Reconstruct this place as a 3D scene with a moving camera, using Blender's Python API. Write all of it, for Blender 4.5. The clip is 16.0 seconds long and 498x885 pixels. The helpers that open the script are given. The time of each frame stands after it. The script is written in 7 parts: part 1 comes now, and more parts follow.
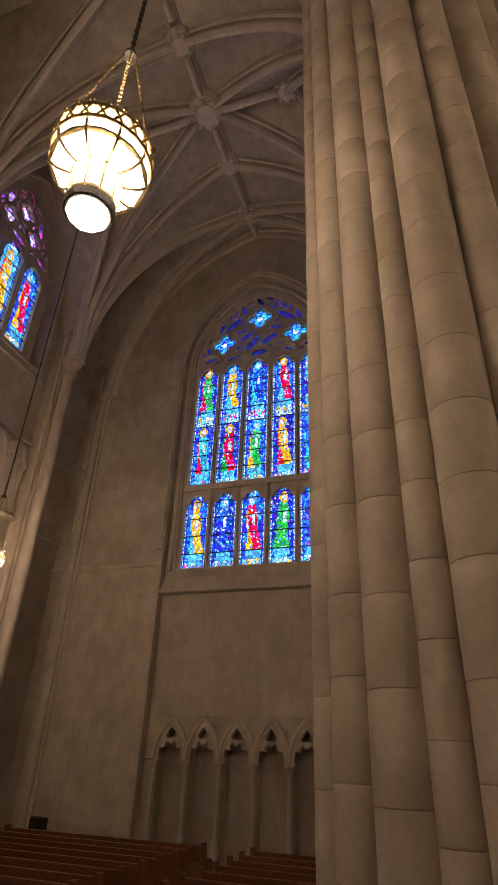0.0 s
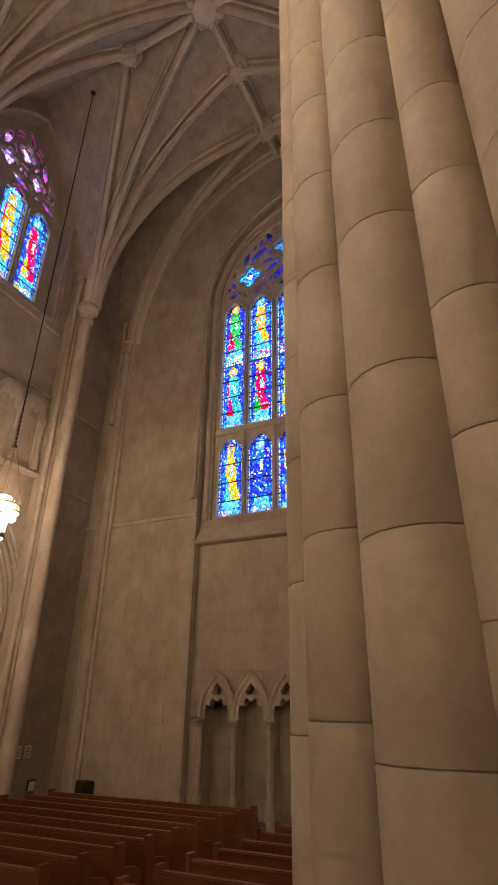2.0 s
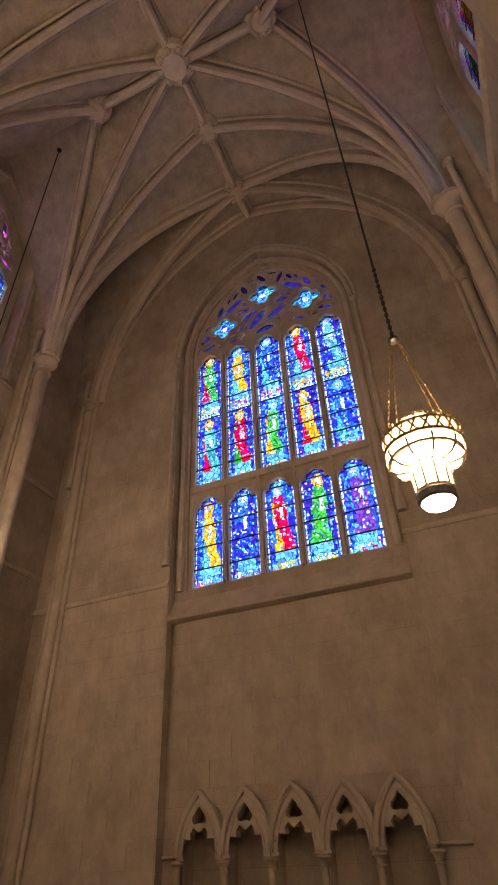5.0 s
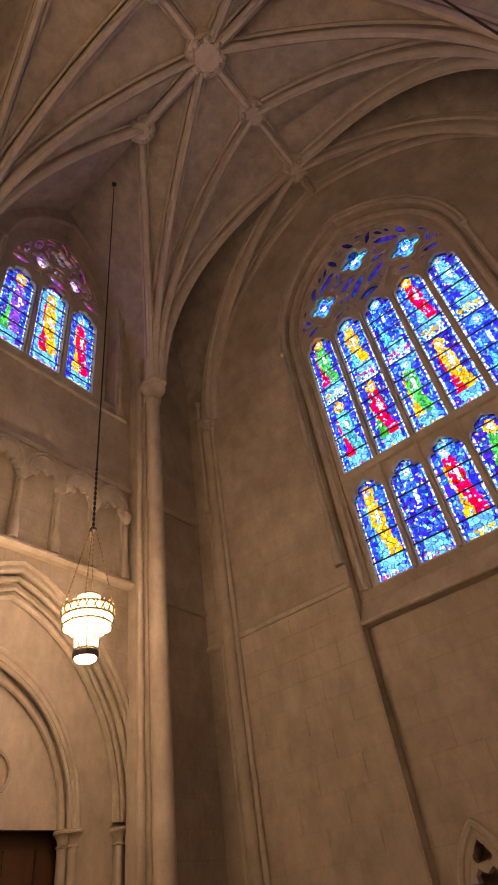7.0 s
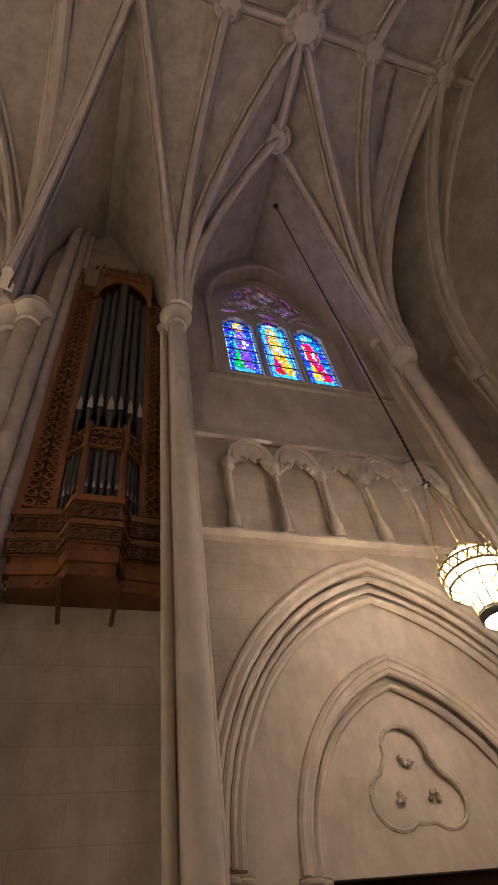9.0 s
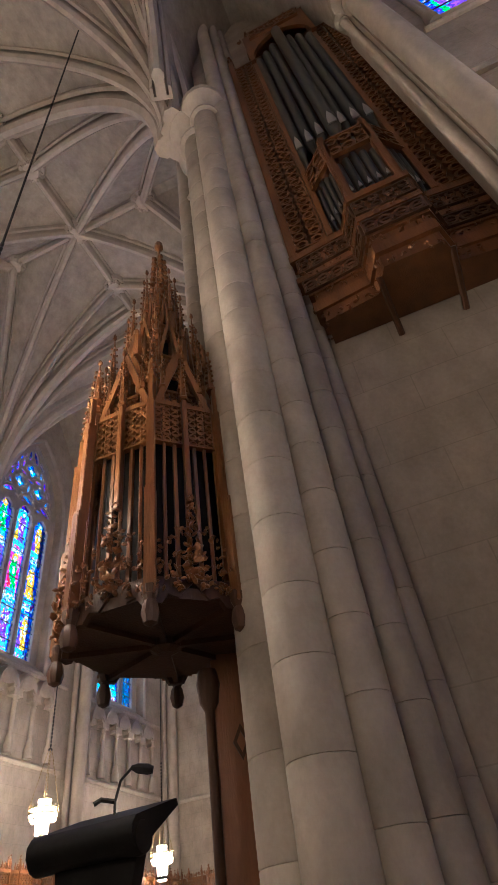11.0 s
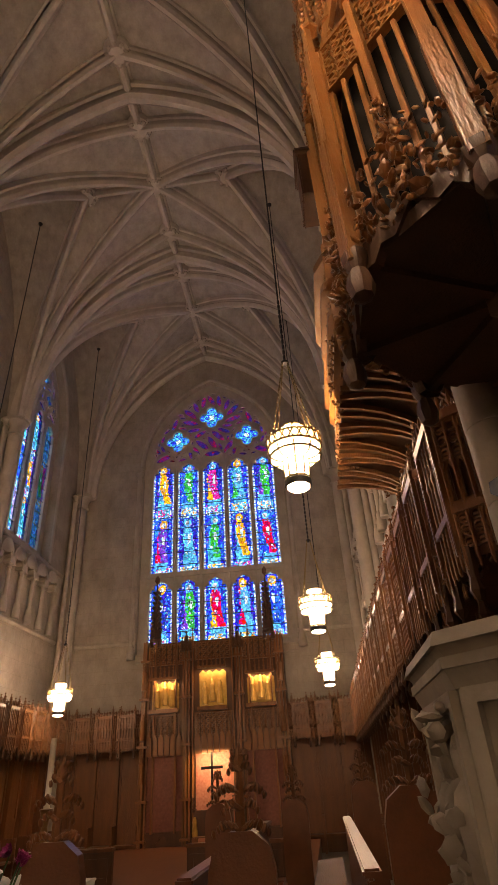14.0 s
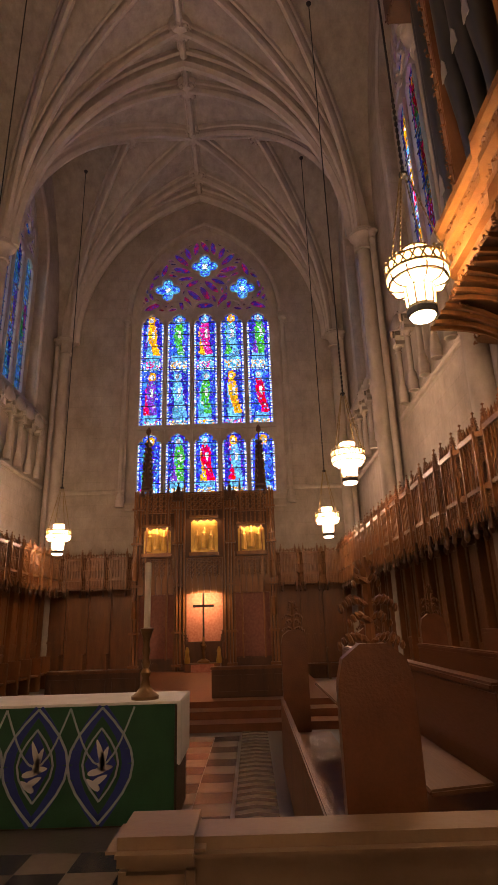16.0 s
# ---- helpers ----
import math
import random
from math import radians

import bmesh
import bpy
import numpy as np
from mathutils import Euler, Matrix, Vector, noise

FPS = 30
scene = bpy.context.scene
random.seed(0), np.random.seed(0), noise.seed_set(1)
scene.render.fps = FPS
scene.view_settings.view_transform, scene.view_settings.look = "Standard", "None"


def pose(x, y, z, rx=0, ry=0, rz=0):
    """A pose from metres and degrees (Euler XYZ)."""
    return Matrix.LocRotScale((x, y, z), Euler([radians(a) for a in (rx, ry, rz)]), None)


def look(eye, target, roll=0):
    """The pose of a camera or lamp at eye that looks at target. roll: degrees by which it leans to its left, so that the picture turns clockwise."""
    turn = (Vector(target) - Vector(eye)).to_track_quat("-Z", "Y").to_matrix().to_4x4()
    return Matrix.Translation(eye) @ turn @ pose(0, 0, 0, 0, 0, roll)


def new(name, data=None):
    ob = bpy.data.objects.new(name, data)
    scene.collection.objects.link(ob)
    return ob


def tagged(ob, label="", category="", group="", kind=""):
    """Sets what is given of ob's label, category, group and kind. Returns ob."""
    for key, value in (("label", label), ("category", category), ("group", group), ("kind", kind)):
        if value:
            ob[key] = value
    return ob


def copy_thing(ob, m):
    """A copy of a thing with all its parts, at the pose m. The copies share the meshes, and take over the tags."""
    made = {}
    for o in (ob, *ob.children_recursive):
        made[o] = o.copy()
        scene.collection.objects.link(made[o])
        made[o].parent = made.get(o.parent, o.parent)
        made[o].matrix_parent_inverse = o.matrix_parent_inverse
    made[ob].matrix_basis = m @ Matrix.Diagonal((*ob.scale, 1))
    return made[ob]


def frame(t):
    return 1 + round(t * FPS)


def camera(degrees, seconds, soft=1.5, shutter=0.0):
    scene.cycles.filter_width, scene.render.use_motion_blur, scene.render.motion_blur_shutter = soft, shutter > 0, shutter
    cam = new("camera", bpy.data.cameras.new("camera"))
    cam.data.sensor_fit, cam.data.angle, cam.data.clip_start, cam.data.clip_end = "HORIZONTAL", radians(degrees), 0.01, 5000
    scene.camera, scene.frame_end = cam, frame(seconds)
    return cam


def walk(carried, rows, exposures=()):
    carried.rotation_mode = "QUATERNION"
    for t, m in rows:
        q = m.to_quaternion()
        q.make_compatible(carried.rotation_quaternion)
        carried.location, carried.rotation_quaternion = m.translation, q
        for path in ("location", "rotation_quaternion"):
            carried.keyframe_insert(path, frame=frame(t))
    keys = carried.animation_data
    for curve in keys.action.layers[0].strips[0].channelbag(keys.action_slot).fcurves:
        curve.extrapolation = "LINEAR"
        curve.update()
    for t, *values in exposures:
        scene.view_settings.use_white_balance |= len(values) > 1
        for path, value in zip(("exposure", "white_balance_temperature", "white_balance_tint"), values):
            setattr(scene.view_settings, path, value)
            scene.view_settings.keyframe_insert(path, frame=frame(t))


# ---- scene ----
cam = camera(48.0, 16.0)
METRES, EYE, TILT, LEAN, TURN = 16.5, 2.0, 0.0, 0.0, 20.0
ROWS = [
    (0.0, 0.0, 0.0, 0.0, -1.25, 29.35, -2.22),
    (0.5, 0.0092, 0.0253, -0.0025, -0.3, 28.76, -1.28),
    (1.0, 0.0204, 0.0522, -0.0046, 0.12, 28.49, -0.58),
    (1.5, 0.0303, 0.0793, -0.0049, 3.02, 27.57, -1.22),
    (2.0, 0.0347, 0.1074, -0.0059, 6.02, 26.17, -0.87),
    (2.5, 0.0351, 0.1348, -0.0068, 6.79, 27.31, -1.13),
    (3.0, 0.0214, 0.1636, -0.0058, 5.69, 30.37, -0.91),
    (3.5, 0.0132, 0.1948, -0.0145, 3.6, 32.89, -0.88),
    (6.0, -0.0329, 0.2838, -0.0037, 9.46, 39.47, 5.18),
    (6.5, -0.0621, 0.3128, 0.0029, 14.69, 40.49, 6.46),
    (7.0, -0.0804, 0.3334, 0.0012, 20.22, 41.38, 7.54),
    (7.5, -0.1033, 0.3579, 0.0005, 29.22, 44.57, 6.73),
    (8.0, -0.1246, 0.3669, -0.0038, 35.97, 47.37, 7.67),
    (8.5, -0.1513, 0.3864, -0.0057, 44.75, 49.8, 6.83),
    (9.0, -0.1889, 0.399, 0.0042, 55.11, 51.15, 7.08),
    (11.5, -0.3653, 0.3863, -0.0021, 96.13, 40.59, 5.68),
    (12.0, -0.391, 0.3611, -0.0026, 92.34, 40.54, 2.59),
    (12.5, -0.416, 0.3392, -0.0027, 88.18, 42.9, 1.88),
    (13.0, -0.4391, 0.312, -0.0031, 81.7, 39.61, 3.4),
    (13.5, -0.4633, 0.2876, -0.0058, 77.86, 36.23, 3.73),
    (14.0, -0.4887, 0.2632, -0.0083, 76.96, 31.36, 3.11),
    (14.5, -0.5081, 0.238, -0.0097, 75.07, 26.99, 3.19),
    (15.0, -0.534, 0.2183, -0.0093, 73.59, 24.45, 2.14),
    (15.5, -0.5524, 0.1899, -0.0128, 71.41, 20.1, 1.22),
    (16.0, -0.5707, 0.1664, -0.0145, 70.29, 17.92, 1.68),
]
EXPOSURES = [(0.0, 0.08, 7050, 12), (0.5, -0.07, 7150, 13), (1.5, 0.33, 7150, 12), (2.0, 0.63, 7150, 12), (2.5, 0.58, 7150, 12), (3.5, 0.48, 7250, 11), (6.0, 0.46, 8350, 23), (7.0, 0.5, 8550, 23), (8.0, 0.53, 7400, 15), (9.0, 0.5, 6200, 9), (11.5, 0.77, 5500, 8), (12.5, 0.55, 5600, 8), (13.5, 0.03, 6300, 11), (14.5, 0.08, 8700, 24), (16.0, 0.03, 8500, 29)]
walk(cam, [(t, pose(0, 0, EYE, TILT, LEAN, TURN) @ pose(METRES * x, METRES * y, METRES * z, 90 + pitch, roll, yaw)) for t, x, y, z, yaw, pitch, roll in ROWS], EXPOSURES)

# ---- light and exposure ----
world = bpy.data.worlds.new("sky")
scene.world = world
world.use_nodes = True
_wn = world.node_tree.nodes
_sky = _wn.new("ShaderNodeTexSky")
_sky.sky_type, _sky.sun_disc = "NISHITA", False
_sky.sun_elevation, _sky.sun_rotation = radians(35), radians(140)
world.node_tree.links.new(_sky.outputs[0], _wn["Background"].inputs[0])
_wn["Background"].inputs[1].default_value = 0.12
GLOW_LANTERN = 45.0
# Strength of the unseen discs added in the lanterns to brighten the vault.
GLOW_VAULT_FILL = 130.0
GLOW_SKY = 1.55


# ---- materials ----
def material(name):
    m = bpy.data.materials.new(name)
    m.use_nodes = True
    return m, m.node_tree, m.node_tree.nodes["Principled BSDF"]


def grained(name, c1, c2, rough=0.8, scale=1.3, fine=30.0, bump=0.3, joints=None, metal=0.0, stretch=(1, 1, 1), vary=0.0, spec=0.5, stains=0.0):
    """A procedural surface: broad blotches, fine grain, optional masonry joints (width, height, depth), shade per object."""
    m, t, b = material(name)
    n, l = t.nodes, t.links
    co = n.new("ShaderNodeNewGeometry").outputs["Position"]
    mp = n.new("ShaderNodeMapping")
    mp.inputs["Scale"].default_value = stretch
    l.new(co, mp.inputs[0])
    big, small = n.new("ShaderNodeTexNoise"), n.new("ShaderNodeTexNoise")
    big.inputs["Scale"].default_value, big.inputs["Detail"].default_value = scale, 5
    small.inputs["Scale"].default_value, small.inputs["Detail"].default_value = fine, 4
    l.new(mp.outputs[0], big.inputs[0]), l.new(mp.outputs[0], small.inputs[0])
    blend = n.new("ShaderNodeMath")
    blend.operation = "MULTIPLY_ADD"
    l.new(small.outputs[0], blend.inputs[0])
    blend.inputs[1].default_value = 0.45
    half = n.new("ShaderNodeMath")
    half.operation = "MULTIPLY_ADD"
    l.new(big.outputs[0], half.inputs[0])
    half.inputs[1].default_value, half.inputs[2].default_value = 1.5, -0.47
    l.new(half.outputs[0], blend.inputs[2])
    mix = n.new("ShaderNodeMix")
    mix.data_type = "RGBA"
    l.new(blend.outputs[0], mix.inputs[0])
    mix.inputs[6].default_value, mix.inputs[7].default_value = (*c1, 1), (*c2, 1)
    colour, height = mix.outputs[2], small.outputs[0]
    if stains:
        st, sm = n.new("ShaderNodeTexNoise"), n.new("ShaderNodeMapRange")
        st.inputs["Scale"].default_value, st.inputs["Detail"].default_value, st.inputs["Roughness"].default_value = 3.1, 9, 0.72
        warp = n.new("ShaderNodeMapping")
        warp.inputs["Scale"].default_value = (1, 1, 0.6)
        l.new(co, warp.inputs[0]), l.new(warp.outputs[0], st.inputs[0])
        sm.inputs[1].default_value, sm.inputs[2].default_value, sm.inputs[3].default_value, sm.inputs[4].default_value = 0.34, 0.64, 1 - stains, 1 + stains * 0.35
        hv = n.new("ShaderNodeHueSaturation")
        l.new(st.outputs[0], sm.inputs[0]), l.new(sm.outputs[0], hv.inputs["Value"]), l.new(colour, hv.inputs["Color"])
        colour = hv.outputs[0]
    if vary:
        ob = n.new("ShaderNodeObjectInfo")
        hs = n.new("ShaderNodeHueSaturation")
        ma = n.new("ShaderNodeMapRange")
        ma.inputs[3].default_value, ma.inputs[4].default_value = 1 - vary, 1 + vary
        l.new(ob.outputs["Random"], ma.inputs[0]), l.new(ma.outputs[0], hs.inputs["Value"]), l.new(colour, hs.inputs["Color"])
        colour = hs.outputs[0]
    if joints:
        w, h, axis = joints
        sep = n.new("ShaderNodeSeparateXYZ")
        l.new(co, sep.inputs[0])
        com = n.new("ShaderNodeCombineXYZ")
        along = n.new("ShaderNodeMath")
        along.operation = "ADD"
        l.new(sep.outputs[0], along.inputs[0]), l.new(sep.outputs[1], along.inputs[1])
        l.new(along.outputs[0], com.inputs[0]), l.new(sep.outputs[2], com.inputs[1])
        br = n.new("ShaderNodeTexBrick")
        br.inputs["Scale"].default_value = 1.0
        br.inputs["Brick Width"].default_value, br.inputs["Row Height"].default_value = w, h
        br.inputs["Mortar Size"].default_value, br.inputs["Mortar Smooth"].default_value = 0.006, 0.4
        br.inputs["Color1"].default_value, br.inputs["Color2"].default_value, br.inputs["Mortar"].default_value = (1, 1, 1, 1), (0.93, 0.93, 0.94, 1), (0.8, 0.79, 0.78, 1)
        l.new(com.outputs[0], br.inputs[0])
        mu = n.new("ShaderNodeMix")
        mu.data_type, mu.blend_type = "RGBA", "MULTIPLY"
        mu.inputs[0].default_value = 1.0
        l.new(colour, mu.inputs[6]), l.new(br.outputs[0], mu.inputs[7])
        colour = mu.outputs[2]
    l.new(colour, b.inputs["Base Color"])
    b.inputs["Roughness"].default_value, b.inputs["Metallic"].default_value = rough, metal
    b.inputs["Specular IOR Level"].default_value = spec
    bp = n.new("ShaderNodeBump")
    bp.inputs["Strength"].default_value, bp.inputs["Distance"].default_value = bump, 0.01
    l.new(height, bp.inputs["Height"]), l.new(bp.outputs[0], b.inputs["Normal"])
    return m


def glowing(name, colour, strength):
    m, t, b = material(name)
    e = t.nodes.new("ShaderNodeEmission")
    e.inputs[0].default_value, e.inputs[1].default_value = (*colour, 1), strength
    t.links.new(e.outputs[0], t.nodes["Material Output"].inputs[0])
    return m


def stained(name):
    """Coloured glass in lead: cames from cell edges, colour from the glazier's drawing held on the faces."""
    m, t, b = material(name)
    n, l = t.nodes, t.links
    at = n.new("ShaderNodeAttribute")
    at.attribute_name = "glass"
    co = n.new("ShaderNodeTexCoord").outputs["Object"]
    vo, ce = n.new("ShaderNodeTexVoronoi"), n.new("ShaderNodeTexVoronoi")
    vo.feature = "DISTANCE_TO_EDGE"
    for v in (vo, ce):
        v.inputs["Scale"].default_value = 12.0
        l.new(co, v.inputs["Vector"])
    ramp = n.new("ShaderNodeMapRange")
    ramp.inputs[1].default_value, ramp.inputs[2].default_value = 0.015, 0.06
    ramp.inputs[3].default_value, ramp.inputs[4].default_value = 0.04, 1.0
    l.new(vo.outputs["Distance"], ramp.inputs[0])
    hs = n.new("ShaderNodeHueSaturation")
    sep = n.new("ShaderNodeSeparateColor")
    l.new(ce.outputs["Color"], sep.inputs[0])
    for k, a, z, name_ in ((0, 0.475, 0.525, "Hue"), (1, 0.5, 1.45, "Value")):
        r = n.new("ShaderNodeMapRange")
        r.inputs[3].default_value, r.inputs[4].default_value = a, z
        l.new(sep.outputs[k], r.inputs[0]), l.new(r.outputs[0], hs.inputs[name_])
    l.new(at.outputs["Color"], hs.inputs["Color"])
    mu = n.new("ShaderNodeMix")
    mu.data_type, mu.blend_type = "RGBA", "MULTIPLY"
    mu.inputs[0].default_value = 1.0
    l.new(hs.outputs[0], mu.inputs[6]), l.new(ramp.outputs[0], mu.inputs[7])
    tr, gl, ad = n.new("ShaderNodeBsdfTransparent"), n.new("ShaderNodeBsdfGlossy"), n.new("ShaderNodeMixShader")
    l.new(mu.outputs[2], tr.inputs[0])
    gl.inputs["Roughness"].default_value = 0.25
    ad.inputs[0].default_value = 0.03
    l.new(tr.outputs[0], ad.inputs[1]), l.new(gl.outputs[0], ad.inputs[2]), l.new(ad.outputs[0], n["Material Output"].inputs[0])
    return m


STONE = grained("limestone_wall", (0.29, 0.24, 0.185), (0.50, 0.428, 0.35), 0.85, 0.7, 24, 0.25, joints=(0.86, 0.43, 0), stains=0.2)
SMOOTH = grained("limestone_dressed", (0.39, 0.33, 0.265), (0.49, 0.425, 0.35), 0.75, 1.1, 28, 0.2, stains=0.2)
DRUM = grained("limestone_drum", (0.30, 0.248, 0.195), (0.45, 0.388, 0.32), 0.7, 1.4, 30, 0.2, vary=0.035, stains=0.2)
WEB = grained("vault_plaster", (0.35, 0.30, 0.245), (0.49, 0.428, 0.362), 0.9, 0.9, 14, 0.35, stains=0.26)
RIB = grained("limestone_rib", (0.45, 0.385, 0.32), (0.55, 0.48, 0.405), 0.8, 1.2, 26, 0.2, stains=0.16)
OAK = grained("carved_oak", (0.085, 0.031, 0.010), (0.22, 0.086, 0.026), 0.42, 2.0, 22, 0.5, stretch=(3, 3, 0.5), vary=0.12)
GOLDOAK = grained("honey_gold_oak", (0.16, 0.062, 0.015), (0.31, 0.137, 0.037), 0.36, 2.0, 22, 0.4, stretch=(3, 3, 0.6), vary=0.1)
STALLOAK = grained("russet_stall_oak", (0.12, 0.044, 0.013), (0.3, 0.12, 0.037), 0.38, 2.0, 22, 0.5, stretch=(3, 3, 0.5), vary=0.14)
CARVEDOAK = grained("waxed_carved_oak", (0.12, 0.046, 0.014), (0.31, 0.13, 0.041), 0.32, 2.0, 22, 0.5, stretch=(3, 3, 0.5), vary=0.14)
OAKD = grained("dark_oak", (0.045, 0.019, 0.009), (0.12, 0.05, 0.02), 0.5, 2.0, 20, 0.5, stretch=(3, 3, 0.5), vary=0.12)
PEWWOOD = grained("polished_pew_oak", (0.10, 0.035, 0.015), (0.19, 0.072, 0.03), 0.3, 1.5, 18, 0.3, stretch=(0.4, 4, 4), vary=0.1)
PIPE = grained("tin_pipe", (0.09, 0.095, 0.095), (0.17, 0.18, 0.175), 0.38, 1.0, 12, 0.1, metal=0.9, stretch=(1, 1, 0.2))
PIPELIP = grained("bright_tin", (0.55, 0.56, 0.55), (0.7, 0.7, 0.68), 0.3, 1.0, 12, 0.1, metal=0.9)
IRON = grained("black_iron", (0.012, 0.011, 0.01), (0.03, 0.027, 0.024), 0.55, 3, 40, 0.3, metal=0.3)
BRONZE = grained("lantern_bronze", (0.20, 0.14, 0.06), (0.36, 0.27, 0.13), 0.4, 5, 40, 0.3, metal=0.85)
LAMPGLASS = glowing("lit_lantern_glass", (1.0, 0.77, 0.56), GLOW_LANTERN)
VAULTGLOW = glowing("added_vault_glow", (1.0, 0.77, 0.56), GLOW_VAULT_FILL)
DOSSALD = grained("dark_brocade", (0.13, 0.04, 0.028), (0.26, 0.11, 0.075), 0.7, 14, 60, 0.4)
PETALG = grained("pale_green_bud", (0.25, 0.32, 0.12), (0.4, 0.45, 0.2), 0.6, 12, 60, 0.2)
DESKWOOD = grained("honey_oak_desk", (0.10, 0.045, 0.018), (0.18, 0.085, 0.036), 0.65, 1.5, 18, 0.3, stretch=(0.4, 4, 4))
RAILSTONE = grained("rail_stone", (0.20, 0.125, 0.07), (0.33, 0.22, 0.13), 0.5, 2.0, 26, 0.2)
OUTSIDE = glowing("overcast_sky", (0.86, 0.93, 1.0), GLOW_SKY)
GLASS = stained("stained_glass")
FLOORSTONE = grained("floor_stone", (0.07, 0.06, 0.05), (0.14, 0.125, 0.105), 0.3, 1.0, 20, 0.15, joints=(0.6, 0.6, 0))
BLACKTILE = grained("black_marble", (0.018, 0.018, 0.017), (0.05, 0.048, 0.045), 0.25, 3, 20, 0.05, vary=0.2)
PALETILE = grained("pale_marble", (0.15, 0.125, 0.1), (0.25, 0.21, 0.165), 0.25, 3, 20, 0.05, vary=0.12)
GREEN = grained("green_silk", (0.004, 0.06, 0.022), (0.008, 0.10, 0.038), 0.6, 4, 90, 0.3)
BLUESILK = grained("blue_silk", (0.012, 0.025, 0.17), (0.02, 0.045, 0.28), 0.6, 5, 90, 0.3)
LINEN = grained("white_linen", (0.6, 0.58, 0.54), (0.75, 0.73, 0.68), 0.85, 4, 120, 0.3)
BRAID = grained("silver_braid", (0.25, 0.3, 0.32), (0.45, 0.5, 0.5), 0.5, 6, 90, 0.3)
WAX = grained("candle_wax", (0.66, 0.58, 0.44), (0.76, 0.68, 0.54), 0.5, 3, 20, 0.05)
BRASS = grained("dark_brass", (0.14, 0.08, 0.035), (0.30, 0.19, 0.09), 0.35, 4, 30, 0.2, metal=0.8)
GILT = grained("gilded_relief", (0.42, 0.25, 0.06), (0.7, 0.46, 0.14), 0.4, 6, 40, 0.3, metal=0.6)
DOSSAL = grained("red_brocade", (0.30, 0.09, 0.06), (0.52, 0.24, 0.17), 0.7, 14, 60, 0.4)
PULPIT = grained("pulpit_stone", (0.27, 0.23, 0.185), (0.38, 0.335, 0.275), 0.75, 1.6, 30, 0.25, stains=0.2)
# Black of the book desk, and painted shade inside the pulpit canopy.
DESK_GAP_BLACK = grained("ebonised_desk_and_gap_shade", (0.008, 0.008, 0.008), (0.022, 0.02, 0.019), 0.55, 3, 30, 0.1, spec=0.06)
BOARD = grained("mahogany_board", (0.23, 0.095, 0.045), (0.37, 0.17, 0.085), 0.4, 2.0, 20, 0.3, stretch=(3, 3, 0.5))
BLOCK = grained("limestone_block", (0.35, 0.295, 0.235), (0.47, 0.40, 0.325), 0.85, 0.9, 24, 0.25, vary=0.03, stains=0.2)
PAPER = grained("paper", (0.55, 0.55, 0.53), (0.68, 0.68, 0.65), 0.8, 4, 50, 0.05)
NAVY = grained("navy_cushion", (0.006, 0.008, 0.02), (0.014, 0.018, 0.04), 0.85, 4, 90, 0.3)
PETALW = grained("white_petal", (0.62, 0.6, 0.55), (0.78, 0.76, 0.72), 0.55, 12, 60, 0.2)
PETALY = grained("yellow_petal", (0.75, 0.36, 0.01), (0.85, 0.52, 0.03), 0.5, 12, 60, 0.2)
PETALM = grained("magenta_petal", (0.22, 0.01, 0.11), (0.38, 0.03, 0.2), 0.55, 14, 60, 0.2)
LEAF = grained("green_leaf", (0.02, 0.055, 0.015), (0.045, 0.11, 0.03), 0.45, 9, 50, 0.2)


# ---- shape helpers ----
from mathutils.geometry import tessellate_polygon


def part(name, bm, mat, parent=None, label="", smooth=False):
    me = bpy.data.meshes.new(name)
    bmesh.ops.recalc_face_normals(bm, faces=bm.faces)
    bm.to_mesh(me)
    bm.free()
    me.materials.append(mat)
    if smooth:
        me.shade_smooth()
        me.set_sharp_from_angle(angle=radians(38))
    ob = new(name, me)
    if parent is not None:
        ob.parent = parent
    if label:
        tagged(ob, label)
    return ob


def setting(name, bm, mat, label, category, smooth=False):
    return tagged(part(name, bm, mat, None, "", smooth), label, category, "", "structure")


def thing(name, m, label, category, group="", kind=""):
    ob = new(name)
    ob.empty_display_size = 0.1
    ob.matrix_basis = m
    return tagged(ob, label, category, group, kind)


def child_of(parent, name, me, m):
    """One more object on shared mesh data."""
    ob = new(name, me)
    ob.parent = parent
    ob.matrix_basis = m
    return ob


I4 = Matrix.Identity(4)


def box(bm, x0, x1, y0, y1, z0, z1, m=I4, bevel=0.0):
    vs = [bm.verts.new(m @ Vector((x, y, z))) for x in (x0, x1) for y in (y0, y1) for z in (z0, z1)]
    fs = [bm.faces.new([vs[i] for i in q]) for q in ((0, 1, 3, 2), (4, 6, 7, 5), (0, 4, 5, 1), (2, 3, 7, 6), (0, 2, 6, 4), (1, 5, 7, 3))]
    if bevel:
        es = list({e for f in fs for e in f.edges})
        bmesh.ops.bevel(bm, geom=es, offset=bevel, segments=2, affect="EDGES")
    return bm


